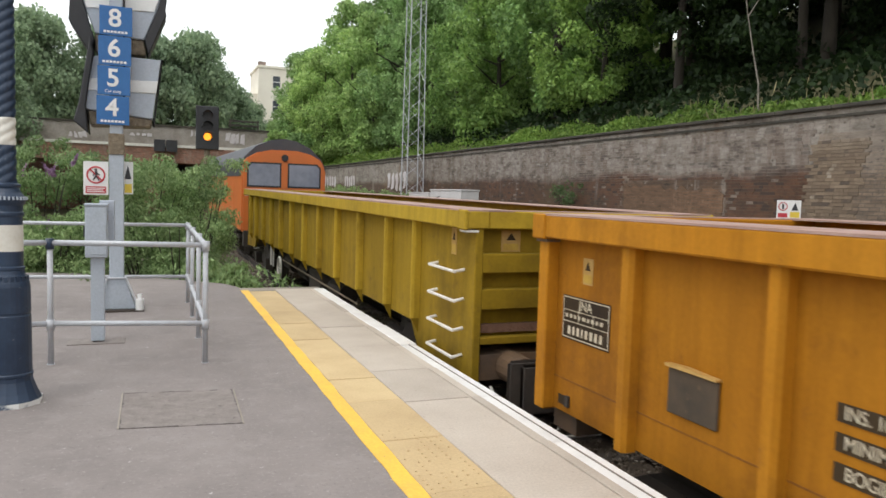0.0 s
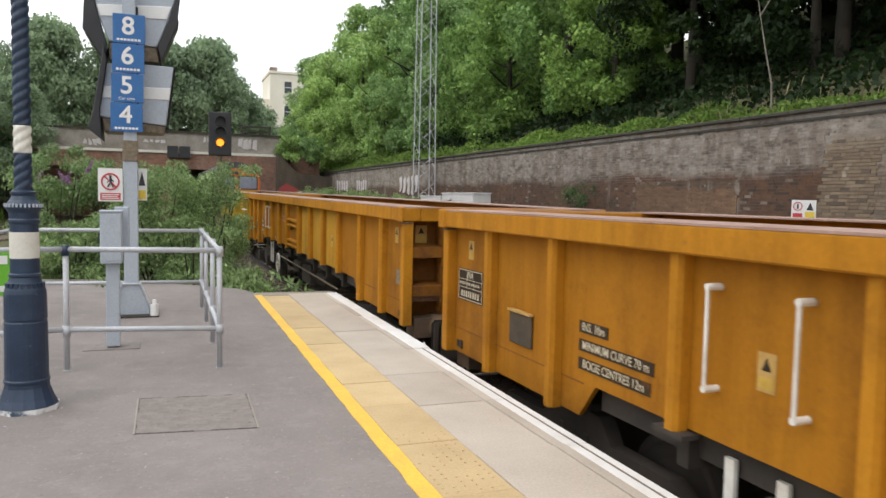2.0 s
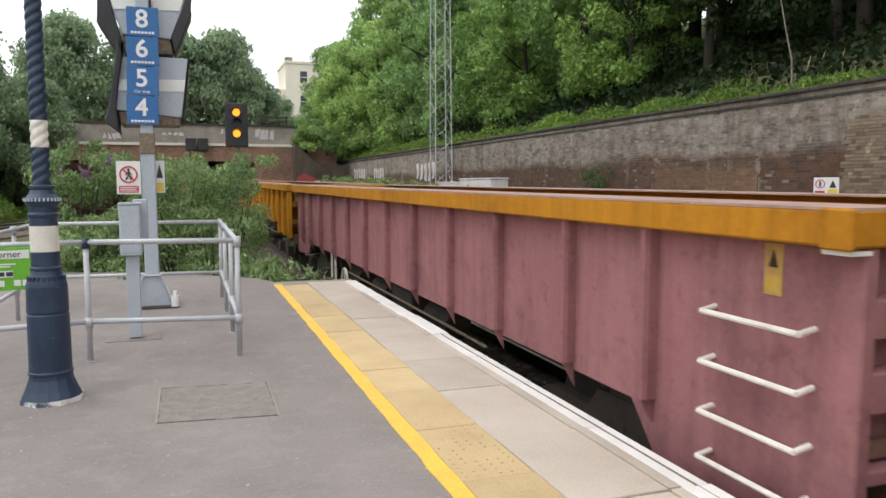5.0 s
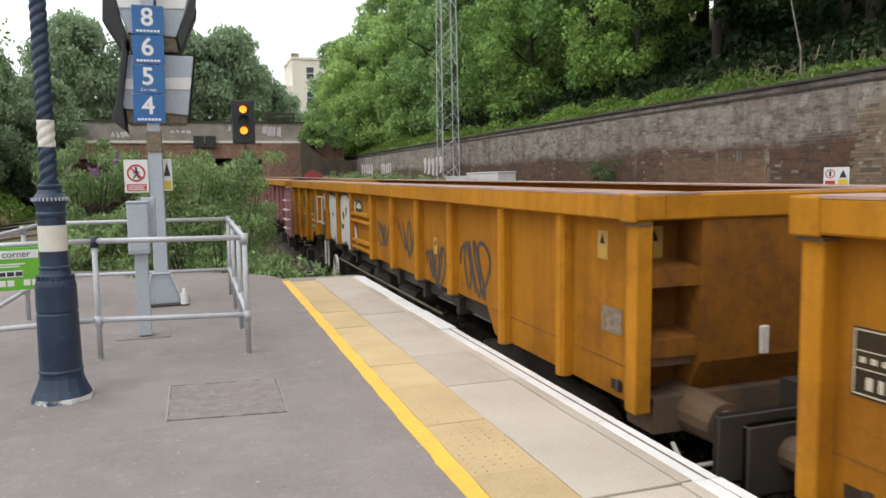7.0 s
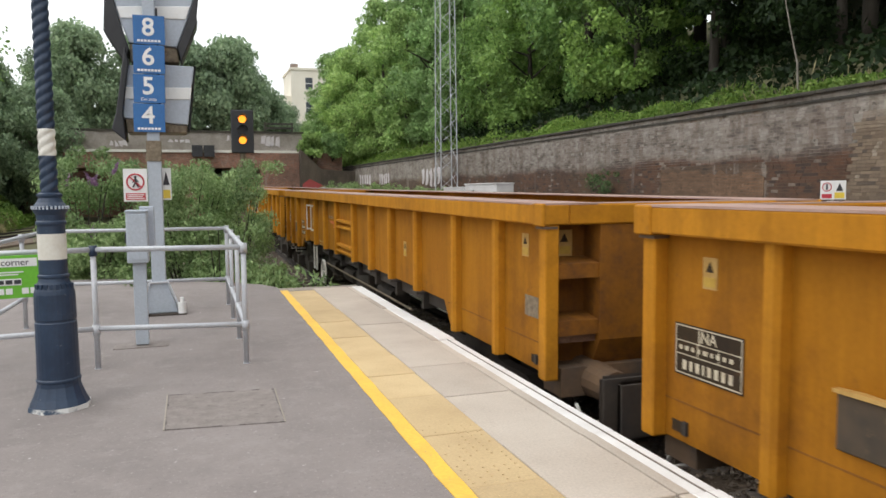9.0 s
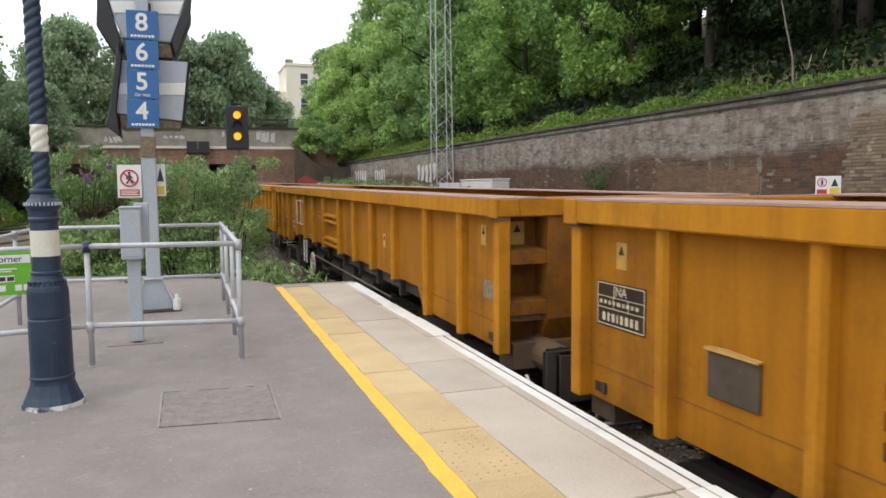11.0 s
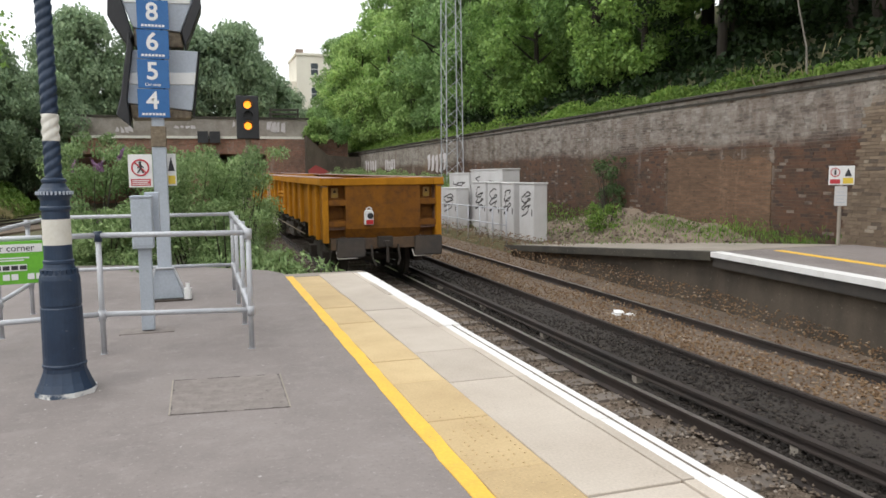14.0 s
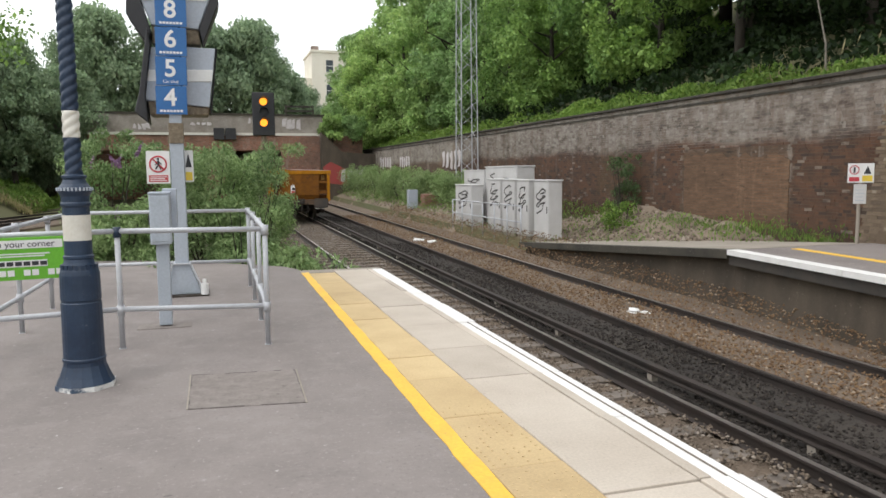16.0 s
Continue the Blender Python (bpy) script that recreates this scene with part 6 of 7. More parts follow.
def make_bank_stones():
    rng = np.random.default_rng(14)
    base = np.array([(1, 0, 0), (-1, 0, 0), (0, 1, 0), (0, -1, 0), (0, 0, 1), (0, 0, -1)], float)
    tri = np.array([(0, 2, 4), (2, 1, 4), (1, 3, 4), (3, 0, 4), (2, 0, 5), (1, 2, 5), (3, 1, 5), (0, 3, 5)])
    dg = bpy.context.evaluated_depsgraph_get()
    dg.update()
    vs, k = [], 0
    for i in range(5200):
        x, y = 9.7 + 3.6 * rng.random(), 12.6 + 36 * rng.random() ** 1.3
        for nm in ("rubble_bank", "trackside_bank"):
            hit, loc, nor, _ = bpy.data.objects[nm].ray_cast(Vector((x, y, 5)), Vector((0, 0, -1)))
            if hit:
                s = 0.03 + 0.07 * rng.random() ** 3
                vs.append(base * (0.6 + 0.8 * rng.random((6, 1))) * s + np.array(loc) + (0, 0, s * 0.2))
                k += 1
                break
    f = (tri[None] + 6 * np.arange(k)[:, None, None]).reshape(-1, 3)
    tagged(new("bank_stones", raw_mesh("bank_stones", np.concatenate(vs).tolist(), f.tolist(), M["stone_grey"])), "loose pale stones strewn over the bank", "stones", kind="stuff")


make_bank_stones()
scatter_leaves("bank_weeds", [(9.8, 12.5, 15, 30, -0.75, 0.12, 0.28, 1500), (9.8, 12.8, 30, 60, -0.65, 0.16, 0.5, 6000), (12.0, 13.3, 12.5, 30, -0.35, 0.3, 0.4, 2200)], 0.12, 19, M["leaf_low"], "patches of weeds on the bank", 0.2, 0.7)


# ---- platform furniture ----
def make_lamp_column():
    c = thing("lamp_column", "dark blue cast-iron lamp column with a barley-twist shaft and white bands", "lamp post", at=(-0.93, 5.92, 0))
    b = B()
    prism(b, [(0.212 * math.cos(a), 0.212 * math.sin(a)) for a in [math.pi / 8 + i * math.pi / 4 for i in range(8)]], "z", 0, 0.035)
    part("foot", b, M["base_worn"], c, "octagonal foot with paint worn pale")
    b = B()
    lathe(b, [(0.202, 0.035), (0.176, 0.09), (0.148, 0.17), (0.145, 0.20)], 16)
    part("flare", b, M["navy"], c, "scuffed flared base")
    b = B()
    lathe(b, [(0.145, 0.20), (0.150, 0.208), (0.150, 0.222), (0.143, 0.23), (0.139, 0.635), (0.134, 0.642), (0.134, 0.652), (0.139, 0.66), (0.136, 0.84), (0.130, 0.87), (0.104, 0.93), (0.098, 0.955), (0.104, 0.962), (0.104, 0.978), (0.095, 0.985), (0.094, 1.09)], 28)
    part("drum", b, M["navy"], c, "", False)
    b = B()
    lathe(b, [(0.0945, 1.09), (0.0945, 1.275)], 28)
    part("white_band", b, M["cream_band"], c, "cream painted band")
    b = B()
    lathe(b, [(0.092, 1.275), (0.091, 1.33), (0.101, 1.345), (0.101, 1.36), (0.094, 1.37), (0.096, 1.41), (0.114, 1.44), (0.118, 1.465), (0.108, 1.475), (0.088, 1.50), (0.074, 1.53), (0.084, 1.545), (0.084, 1.558), (0.066, 1.566), (0.064, 1.575)], 28)
    part("capital", b, M["navy"], c, "moulded collar rings")
    # beading round the collar
    b = B()
    for i in range(28):
        a = 2 * math.pi * i / 28
        box(b, -0.006, 0.006, -0.006, 0.006, -0.012, 0.012, Matrix.Translation((0.117 * math.cos(a), 0.117 * math.sin(a), 1.462)))
    part("beading", b, M["hood_grey"], c, "beaded ring", kind="stuff")
    b = B()
    for i in range(20):
        a = 2 * math.pi * i / 20
        box(b, -0.012, 0.012, -0.008, 0.008, -0.02, 0.02, Matrix.Translation((0.118 * math.cos(a), 0.118 * math.sin(a), 0.895)) @ pose(0, 0, 0, 0, 0, math.degrees(a) + 90))
    part("leaf_moulding", b, M["navy"], c, "worn leaf moulding", kind="stuff")

    def twist(z0, z1, key, label):
        bm = B()
        seg, rows = 36, int((z1 - z0) / 0.009) + 1
        rings = []
        for k in range(rows + 1):
            z = z0 + (z1 - z0) * k / rows
            r0 = 0.056 - 0.002 * (z - 1.55)
            ring = []
            for i in range(seg):
                a = 2 * math.pi * i / seg
                r = r0 * (0.90 + 0.17 * abs(math.sin(1.5 * a - z * 45)))
                ring.append(bm.verts.new((r * math.cos(a), r * math.sin(a), z)))
            rings.append(ring)
        for p, q in zip(rings, rings[1:]):
            for i in range(seg):
                j = (i + 1) % seg
                bm.faces.new((p[i], p[j], q[j], q[i]))
        bm.faces.new(rings[0][::-1])
        bm.faces.new(rings[-1])
        part("twisted_shaft", bm, M[key], c, label, True)
    twist(1.57, 1.83, "navy", "navy barley-twist shaft")
    twist(1.83, 2.02, "cream_band", "white band on the twisted shaft")
    twist(2.02, 4.6, "navy", "navy barley-twist shaft")


def make_railing():
    r = thing("safety_railing", "galvanised tubular safety railing round the equipment", "railing")
    near_l, near_m, near_r = (-1.86, 6.95), (-0.80, 7.12), (0.465, 6.86)
    far_r, far_l = (0.50, 10.62), (-1.80, 10.85)
    top, low, t = 1.065, 0.36, 0.024
    runs = [(near_l, near_m), (near_m, near_r), (near_r, far_r), (far_r, far_l), (far_l, near_l)]
    for a, b_ in runs:
        for z in (top, low):
            b = B()
            cyl(b, (*a, z), (*b_, z), t, seg=12)
            part("rail", b, M["galv"], r, smooth=True)
    posts = [near_l, near_m, near_r, far_r, far_l, (0.48, 8.05), (0.492, 9.4), (-0.65, 10.73), (-1.84, 8.2), (-1.82, 9.6)]
    for x, y in posts:
        b = B()
        cyl(b, (x, y, 0), (x, y, top), t, seg=12)
        p = part("post", b, M["galv"], r, smooth=True)
        for z in (top, low):
            b = B()
            cyl(b, (x, y, z - 0.055), (x, y, z + 0.036), 0.034, seg=12)
            blue = (x, y) == near_m and z == top
            part("clamp", b, M["navy"] if blue else M["galv"], p, "blue tube clamp" if blue else "", True)
        b = B()
        cyl(b, (x, y, 0), (x, y, 0.006), 0.032, seg=12)
        part("foot_flange", b, M["galv"], p)


def make_helpline_board():
    s = thing("helpline_board", "green helpline notice board hung on the railing", "notice", at=(-1.62, 6.96, 0))
    m = pose(0, 0, 0, 0, 0, 9.0)
    b = B()
    box(b, -0.42, 0.42, -0.045, -0.035, 0.69, 1.05, m)
    p = part("panel", bevelled(b, 0.003), M["sign_green"], s, "green printed panel")
    for x0, x1, z0, z1, key, nm in ((-0.40, 0.40, 0.955, 1.025, "sign_white", "white_strip"), (-0.30, 0.28, 0.80, 0.855, "sign_white", "white_strip"), (-0.36, 0.30, 0.905, 0.915, "sign_white", "unreadable_line"), (-0.36, 0.26, 0.885, 0.895, "sign_white", "unreadable_line")):
        b = B()
        box(b, x0, x1, -0.049, -0.045, z0, z1, m)
        part(nm, b, M[key], p)
    words("lettering", "in your corner", 0.075, M["sign_black"], p, m @ Matrix.Translation((0.12, -0.05, 0.99)) @ pose(0, 0, 0, 90, 0, 0))
    for x0, lens, z, h, key in ((-0.27, [0.05] * 9, 0.81, 0.035, "sign_black"), (-0.40, [0.055] * 4, 0.725, 0.05, "sign_white"), (-0.08, [0.055] * 2, 0.725, 0.05, "sign_white"), (0.10, [0.055] * 2, 0.725, 0.05, "sign_white"), (0.28, [0.055] * 2, 0.725, 0.05, "sign_white")):
        for i, wd in enumerate(lens):
            b = B()
            box(b, x0 + i * 0.062, x0 + i * 0.062 + 0.05, -0.052, -0.049, z, z + h, m)
            part("unreadable_line", b, M[key], p)


def make_control_box():
    s = thing("control_pedestal", "grey steel control box on a pedestal", "control box", at=(-0.49, 8.06, 0))
    b = B()
    box(b, -0.26, 0.26, -0.14, 0.14, 0, 0.008)
    part("plinth", b, M["asphalt_patch"], s, "low asphalt plinth")
    b = B()
    box(b, -0.05, 0.075, -0.06, 0.06, 0.02, 0.90)
    part("leg", bevelled(b, 0.005), M["grey_paint"], s)
    b = B()
    box(b, -0.095, 0.105, -0.12, 0.12, 0.86, 1.375)
    body = part("box_body", bevelled(b, 0.008), M["grey_paint"], s)
    b = B()
    box(b, -0.10, 0.11, -0.13, 0.13, 1.37, 1.39)
    part("lid", bevelled(b, 0.004), M["hood_grey"], body)
    b = B()
    box(b, -0.085, 0.095, -0.126, -0.118, 0.89, 1.35)
    part("box_door", bevelled(b, 0.003), M["grey_paint"], body)
    b = B()
    box(b, -0.115, -0.095, -0.03, 0.03, 1.06, 1.16)
    part("catch", b, M["hood_black"], body)
    b = B()
    box(b, 0.02, 0.16, 0.16, 0.30, 1.0, 1.42)
    part("back_box", bevelled(b, 0.006), M["hood_grey"], s, "pale greenish box behind")


def make_monitor_post():
    s = thing("monitor_post", "grey steel post carrying train stop numbers and driver's monitor housings", "signal post", at=(-0.375, 10.14, 0))
    b = B()
    prism(b, [(-0.10, -0.10), (0.10, -0.10), (0.10, 0.10), (-0.10, 0.10)], "z", 0.0, 0.02)
    box(b, -0.28, 0.32, -0.22, 0.22, 0.0, 0.02)
    part("base_plate", b, M["under"], s, "rusty base plate")
    b = B()
    prism(b, [(-0.23, 0.02), (0.23, 0.02), (0.105, 0.42), (-0.105, 0.42)], "y", -0.11, 0.11)
    part("gusset", bevelled(b, 0.01), M["grey_paint"], s, "flared gusset foot")
    b = B()
    box(b, -0.085, 0.085, -0.075, 0.075, 0.02, 2.0)
    part("lower_post", bevelled(b, 0.01), M["grey_paint"], s)
    b = B()
    box(b, -0.075, 0.075, -0.07, 0.07, 2.0, 4.4)
    part("upper_post", bevelled(b, 0.01), M["hood_grey"], s)
    b = B()
    box(b, -0.09, 0.09, -0.09, 0.09, 1.96, 2.22)
    part("collar", bevelled(b, 0.006), M["plate_grey"], s, "stained junction collar")
    b = B()
    for sx in (-1, 1):
        cyl(b, (sx * 0.11, -0.13, 0.42), (sx * 0.26, -0.18, 0.05), 0.014, seg=8)
    cyl(b, (-0.11, -0.13, 0.42), (0.11, -0.13, 0.42), 0.014, seg=8)
    part("conduit", b, M["galv"], s, "thin conduit pipes")
    b = B()
    cyl(b, (0.27, -0.18, 0.02), (0.27, -0.18, 0.16), 0.05, seg=12)
    cyl(b, (0.27, -0.18, 0.16), (0.27, -0.18, 0.22), 0.025, seg=12)
    part("gland", b, M["sign_white"], s, "white cable gland")
    # number boards, a hair tilted
    for i, num in enumerate("4568"):
        z0 = 2.325 + 0.362 * i
        dx = -0.035 + 0.012 * i
        b = B()
        box(b, dx - 0.185, dx + 0.185, -0.105, -0.095, z0, z0 + 0.352)
        bd = part("number_board", bevelled(b, 0.003), M["sign_blue"], s, "blue train stop board with a white numeral")
        words("numeral", num, 0.30, M["sign_white"], bd, Matrix.Translation((dx - 0.01, -0.108, z0 + 0.20)) @ pose(0, 0, 0, 90, 0, 0), bold=0.018)
        if num in "5":
            words("lettering", "Car stop", 0.052, M["sign_white"], bd, Matrix.Translation((dx - 0.01, -0.108, z0 + 0.045)) @ pose(0, 0, 0, 90, 0, 0))
        else:
            b = B()
            for k in range(7):
                box(b, dx - 0.14 + k * 0.04, dx - 0.11 + k * 0.04, -0.109, -0.106, z0 + 0.028, z0 + 0.055)
            part("unreadable_line", b, M["sign_white"], bd)
    # two driver's monitor housings, seen from behind, with black hoods
    def slab(name, outline, y0, y1, key, parent, label=""):
        b = B()
        prism(b, outline, "y", y0, y1)
        return part(name, bevelled(b, 0.012), M[key], parent, label)
    low = slab("monitor_housing", [(-0.35, 3.18), (0.166, 3.205), (0.522, 3.199), (0.422, 2.439), (-0.36, 2.52)], 0.13, 0.5, "hood_grey", s, "blue-grey monitor housing seen from behind")
    slab("white_stripe", [(-0.34, 2.90), (0.485, 2.925), (0.463, 2.768), (-0.345, 2.755)], 0.115, 0.13, "sign_white", low, "white reflective band")
    slab("hood_cheek", [(-0.30, 3.42), (-0.26, 3.20), (-0.352, 2.575), (-0.323, 2.217), (-0.491, 2.365), (-0.427, 2.594)], 0.05, 0.52, "hood_black", low, "black sun hood cheek")
    slab("hood_cheek", [(0.525, 3.22), (0.545, 3.2), (0.445, 2.36), (0.425, 2.40)], 0.16, 0.62, "hood_black", low, "black sun hood cheek")
    # both hood floors take a dull brown that paints in the underside's shade
    slab("hood_floor", [(-0.33, 2.515), (0.42, 2.435), (0.40, 2.34), (-0.31, 2.33)], 0.16, 0.6, "plate_grey", low, "hood underside, its shade put into a brownish colour")
    top = slab("monitor_housing", [(-0.46, 4.25), (0.60, 4.255), (0.476, 3.821), (0.321, 3.434), (-0.246, 3.463), (-0.358, 3.771)], 0.13, 0.5, "hood_grey", s, "blue-grey monitor housing seen from behind")
    slab("white_stripe", [(-0.378, 3.90), (0.50, 3.96), (0.44, 3.79), (-0.34, 3.76)], 0.115, 0.13, "sign_white", top, "white reflective band")
    slab("hood_cheek", [(0.626, 4.258), (0.574, 3.827), (0.586, 3.77), (0.369, 3.236), (0.325, 3.434), (0.48, 3.821), (0.605, 4.252)], 0.10, 0.62, "hood_black", top, "black sun hood cheek")
    slab("hood_cheek", [(-0.50, 4.25), (-0.539, 3.594), (-0.305, 3.207), (-0.252, 3.378), (-0.36, 3.771), (-0.465, 4.25)], 0.10, 0.62, "hood_black", top, "black sun hood cheek")
    slab("hood_floor", [(-0.246, 3.46), (0.321, 3.43), (0.348, 3.249), (-0.244, 3.23)], 0.16, 0.6, "plate_grey", top, "hood underside, its shade put into a brownish colour")
    b = B()
    box(b, -0.03, 0.10, 0.07, 0.25, 2.6, 3.9)
    part("bracket", b, M["hood_black"], s)
    # trespass and caution signs
    b = B()
    box(b, -0.37, -0.09, -0.10, -0.09, 1.455, 1.865)
    sg = part("no_entry_sign", bevelled(b, 0.003), M["sign_white"], s, "white trespass sign with a red prohibition ring")
    b = B()
    mm = Matrix.Translation((-0.23, -0.103, 1.70)) @ pose(0, 0, 0, 90, 0, 0)
    torus(b, 0.098, 0.010, mm, 28, 6)
    cyl(b, (-0.30, -0.104, 1.77), (-0.16, -0.104, 1.63), 0.009, seg=6)
    part("prohibition_ring", b, M["sign_red"], sg)
    b = B()
    for x0, z0, x1, z1, t in ((-0.23, 1.745, -0.225, 1.69, 0.014), (-0.228, 1.69, -0.262, 1.635, 0.009), (-0.225, 1.69, -0.195, 1.632, 0.009), (-0.23, 1.73, -0.265, 1.69, 0.007), (-0.226, 1.73, -0.19, 1.70, 0.007)):
        cyl(b, (x0, -0.103, z0), (x1, -0.103, z1), t, seg=6)
    cyl(b, (-0.23, -0.104, 1.762), (-0.23, -0.100, 1.762), 0.016, seg=10)
    part("walking_symbol", b, M["sign_black"], sg)
    b = B()
    box(b, -0.345, -0.115, -0.104, -0.100, 1.475, 1.56)
    rp = part("red_panel", b, M["sign_red"], sg)
    for k in range(3):
        b = B()
        box(b, -0.33, -0.13 - 0.02 * (k % 2), -0.106, -0.104, 1.49 + k * 0.022, 1.50 + k * 0.022)
        part("unreadable_line", b, M["sign_white"], sg)
    b = B()
    box(b, -0.08, 0.19, 0.08, 0.09, 1.47, 1.88)
    sg = part("caution_sign", bevelled(b, 0.003), M["sign_white"], s, "white and yellow electric caution sign")
    b = B()
    box(b, 0.09, 0.175, 0.074, 0.079, 1.49, 1.60)
    part("yellow_panel", b, M["sign_yellow"], sg)
    b = B()
    prism(b, [(0.09, 1.66), (0.17, 1.66), (0.13, 1.84)], "y", 0.074, 0.079)
    part("triangle", b, M["sign_black"], sg)


def make_signal():
    s = thing("colour_light_signal", "black colour light signal showing two yellow aspects", "railway signal", at=(1.5, 21.0, -0.8))
    b = B()
    cyl(b, (0, 0.15, 0), (0, 0.15, 3.5), 0.07, seg=12)
    part("mast", b, M["plate_grey"], s)
    b = B()
    box(b, -0.30, 0.30, 0.0, 0.06, 3.43, 4.60)
    part("backboard", bevelled(b, 0.02), M["hood_black"], s, "black backboard")
    b = B()
    box(b, -0.17, 0.17, 0.06, 0.3, 3.45, 4.55)
    part("lamp_case", bevelled(b, 0.02), M["hood_black"], s)
    for k, z in enumerate((4.35, 4.065, 3.78)):
        lit = k in (0, 2)
        b = B()
        cyl(b, (0, -0.012, z), (0, 0.0, z), 0.10, seg=24)
        part("aspect", b, M["signal_yellow"] if lit else M["hood_black"], s, "glowing yellow aspect" if lit else "dark aspect")
        b = B()
        seg = 14
        for i in range(seg):
            a0, a1 = radians(-10 + 200 * i / seg), radians(-10 + 200 * (i + 1) / seg)
            q = [(0.125 * math.cos(a0), 0.125 * math.sin(a0)), (0.125 * math.cos(a1), 0.125 * math.sin(a1)), (0.132 * math.cos(a1), 0.132 * math.sin(a1)), (0.132 * math.cos(a0), 0.132 * math.sin(a0))]
            prism(b, [(x, z + y) for x, y in q], "y", -0.2, 0.0)
        part("hood", b, M["hood_black"], s)
    # made-up disc, black on black, hides the lit upper aspect at first
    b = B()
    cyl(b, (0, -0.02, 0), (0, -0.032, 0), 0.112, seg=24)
    return part("shutter", b, M["hood_black"], s, "added black disc that slides off the upper yellow aspect as it lights")


def make_far_sign(x, y):
    s = thing("warning_sign_post", "post with trespass and caution signs on the far platform", "sign", at=(x, y, 0.08))
    b = B()
    cyl(b, (0, 0, 0), (0, 0, 1.6), 0.035, seg=10)
    part("post", b, M["concrete"], s, "mottled post")
    b = B()
    box(b, -0.235, 0.235, -0.06, -0.045, 1.22, 1.60)
    p = part("sign_panel", b, M["sign_white"], s)
    for nm, dims, key in (("red_panel", (-0.21, -0.025, 1.245, 1.33), "sign_red"), ("yellow_panel", (0.025, 0.21, 1.245, 1.36), "sign_yellow")):
        b = B()
        box(b, dims[0], dims[1], -0.066, -0.06, dims[2], dims[3])
        part(nm, b, M[key], p)
    b = B()
    torus(b, 0.082, 0.009, Matrix.Translation((-0.118, -0.064, 1.47)) @ pose(0, 0, 0, 90, 0, 0), 20, 6)
    part("prohibition_ring", b, M["sign_red"], p)
    b = B()
    box(b, -0.135, -0.10, -0.066, -0.06, 1.415, 1.525)
    part("walking_symbol", b, M["sign_black"], p)
    b = B()
    prism(b, [(0.05, 1.39), (0.185, 1.39), (0.118, 1.55)], "y", -0.066, -0.06)
    part("triangle", b, M["sign_black"], p)
    b = B()
    box(b, -0.115, 0.115, -0.055, -0.045, 0.80, 1.19)
    p2 = part("lower_panel", b, M["cab_grey"], s, "pale green-grey notice")
    for k in range(4):
        b = B()
        box(b, -0.08, 0.08 - 0.02 * (k % 2), -0.058, -0.055, 0.86 + 0.07 * k, 0.873 + 0.07 * k)
        part("unreadable_line", b, M["grey_paint"], p2)
    s.rotation_euler = (0, 0, radians(-32))


def make_cabinet(x, y, z, w, d, h, label, seed, lift=0.0):
    """Lineside equipment cabinet; its door looks over the line, length along y."""
    s = thing("equipment_cabinet", label, "cabinet", "lineside equipment cabinets", (x, y, z))
    b = B()
    box(b, 0, d, 0, w, 0.06, h - 0.05)
    body = part("body", bevelled(b, 0.01), M["cab_grey"], s)
    b = B()
    box(b, -0.03, d + 0.03, -0.03, w + 0.03, h - 0.05, h)
    part("roof", bevelled(b, 0.012), M["cab_grey"], s)
    b = B()
    box(b, 0.03, d - 0.03, 0.03, w - 0.03, -0.35, 0.06)
    part("plinth", b, M["concrete"], s)
    b = B()
    box(b, -0.015, 0.0, 0.04, w - 0.04, 0.10, h - 0.10)
    door = part("door", bevelled(b, 0.004), M["cab_grey"], body)
    b = B()
    box(b, -0.035, -0.015, 0.07, 0.10, h * 0.45, h * 0.56)
    part("handle", b, M["black_steel"], door)
    rng = random.Random(seed)
    b = B()
    pts = [(w * 0.5 + w * 0.26 * math.sin(0.55 * i + seed) + w * 0.08 * math.sin(1.7 * i), h * (0.84 - 0.011 * i) + 0.13 * math.cos(0.62 * i + seed)) for i in range(34)]
    for (ya, za), (yb, zb) in zip(pts, pts[1:]):
        dv = Vector((yb - ya, zb - za))
        q = Vector((-dv.y, dv.x)).normalized() * 0.026
        b.faces.new([b.verts.new((-0.019, p, r)) for p, r in ((ya + q.x, za + q.y), (yb + q.x, zb + q.y), (yb - q.x, zb - q.y), (ya - q.x, za - q.y))])
    part("spray_tag", b, M["graf_black"], door, "black spray tag")
    return s


def make_cabinet_rail():
    r = thing("cabinet_railing", "galvanised tubular railing before the equipment cabinets", "railing")
    y0, y1, x = 22.3, 29.4, 9.72
    z = -0.62
    for k in range(7):
        y = y0 + (y1 - y0) * k / 6
        b = B()
        cyl(b, (x, y, z - 0.2), (x, y, z + 1.08), 0.026, seg=8)
        part("post", b, M["galv"], r, smooth=True)
    for h in (1.08, 0.55):
        b = B()
        cyl(b, (x, y0, z + h), (x, y1, z + h), 0.024, seg=8)
        part("rail", b, M["galv"], r, smooth=True)
        b = B()
        cyl(b, (x, y1, z + h), (x + 0.9, y1, z + h), 0.024, seg=8)
        part("rail", b, M["galv"], r, smooth=True)


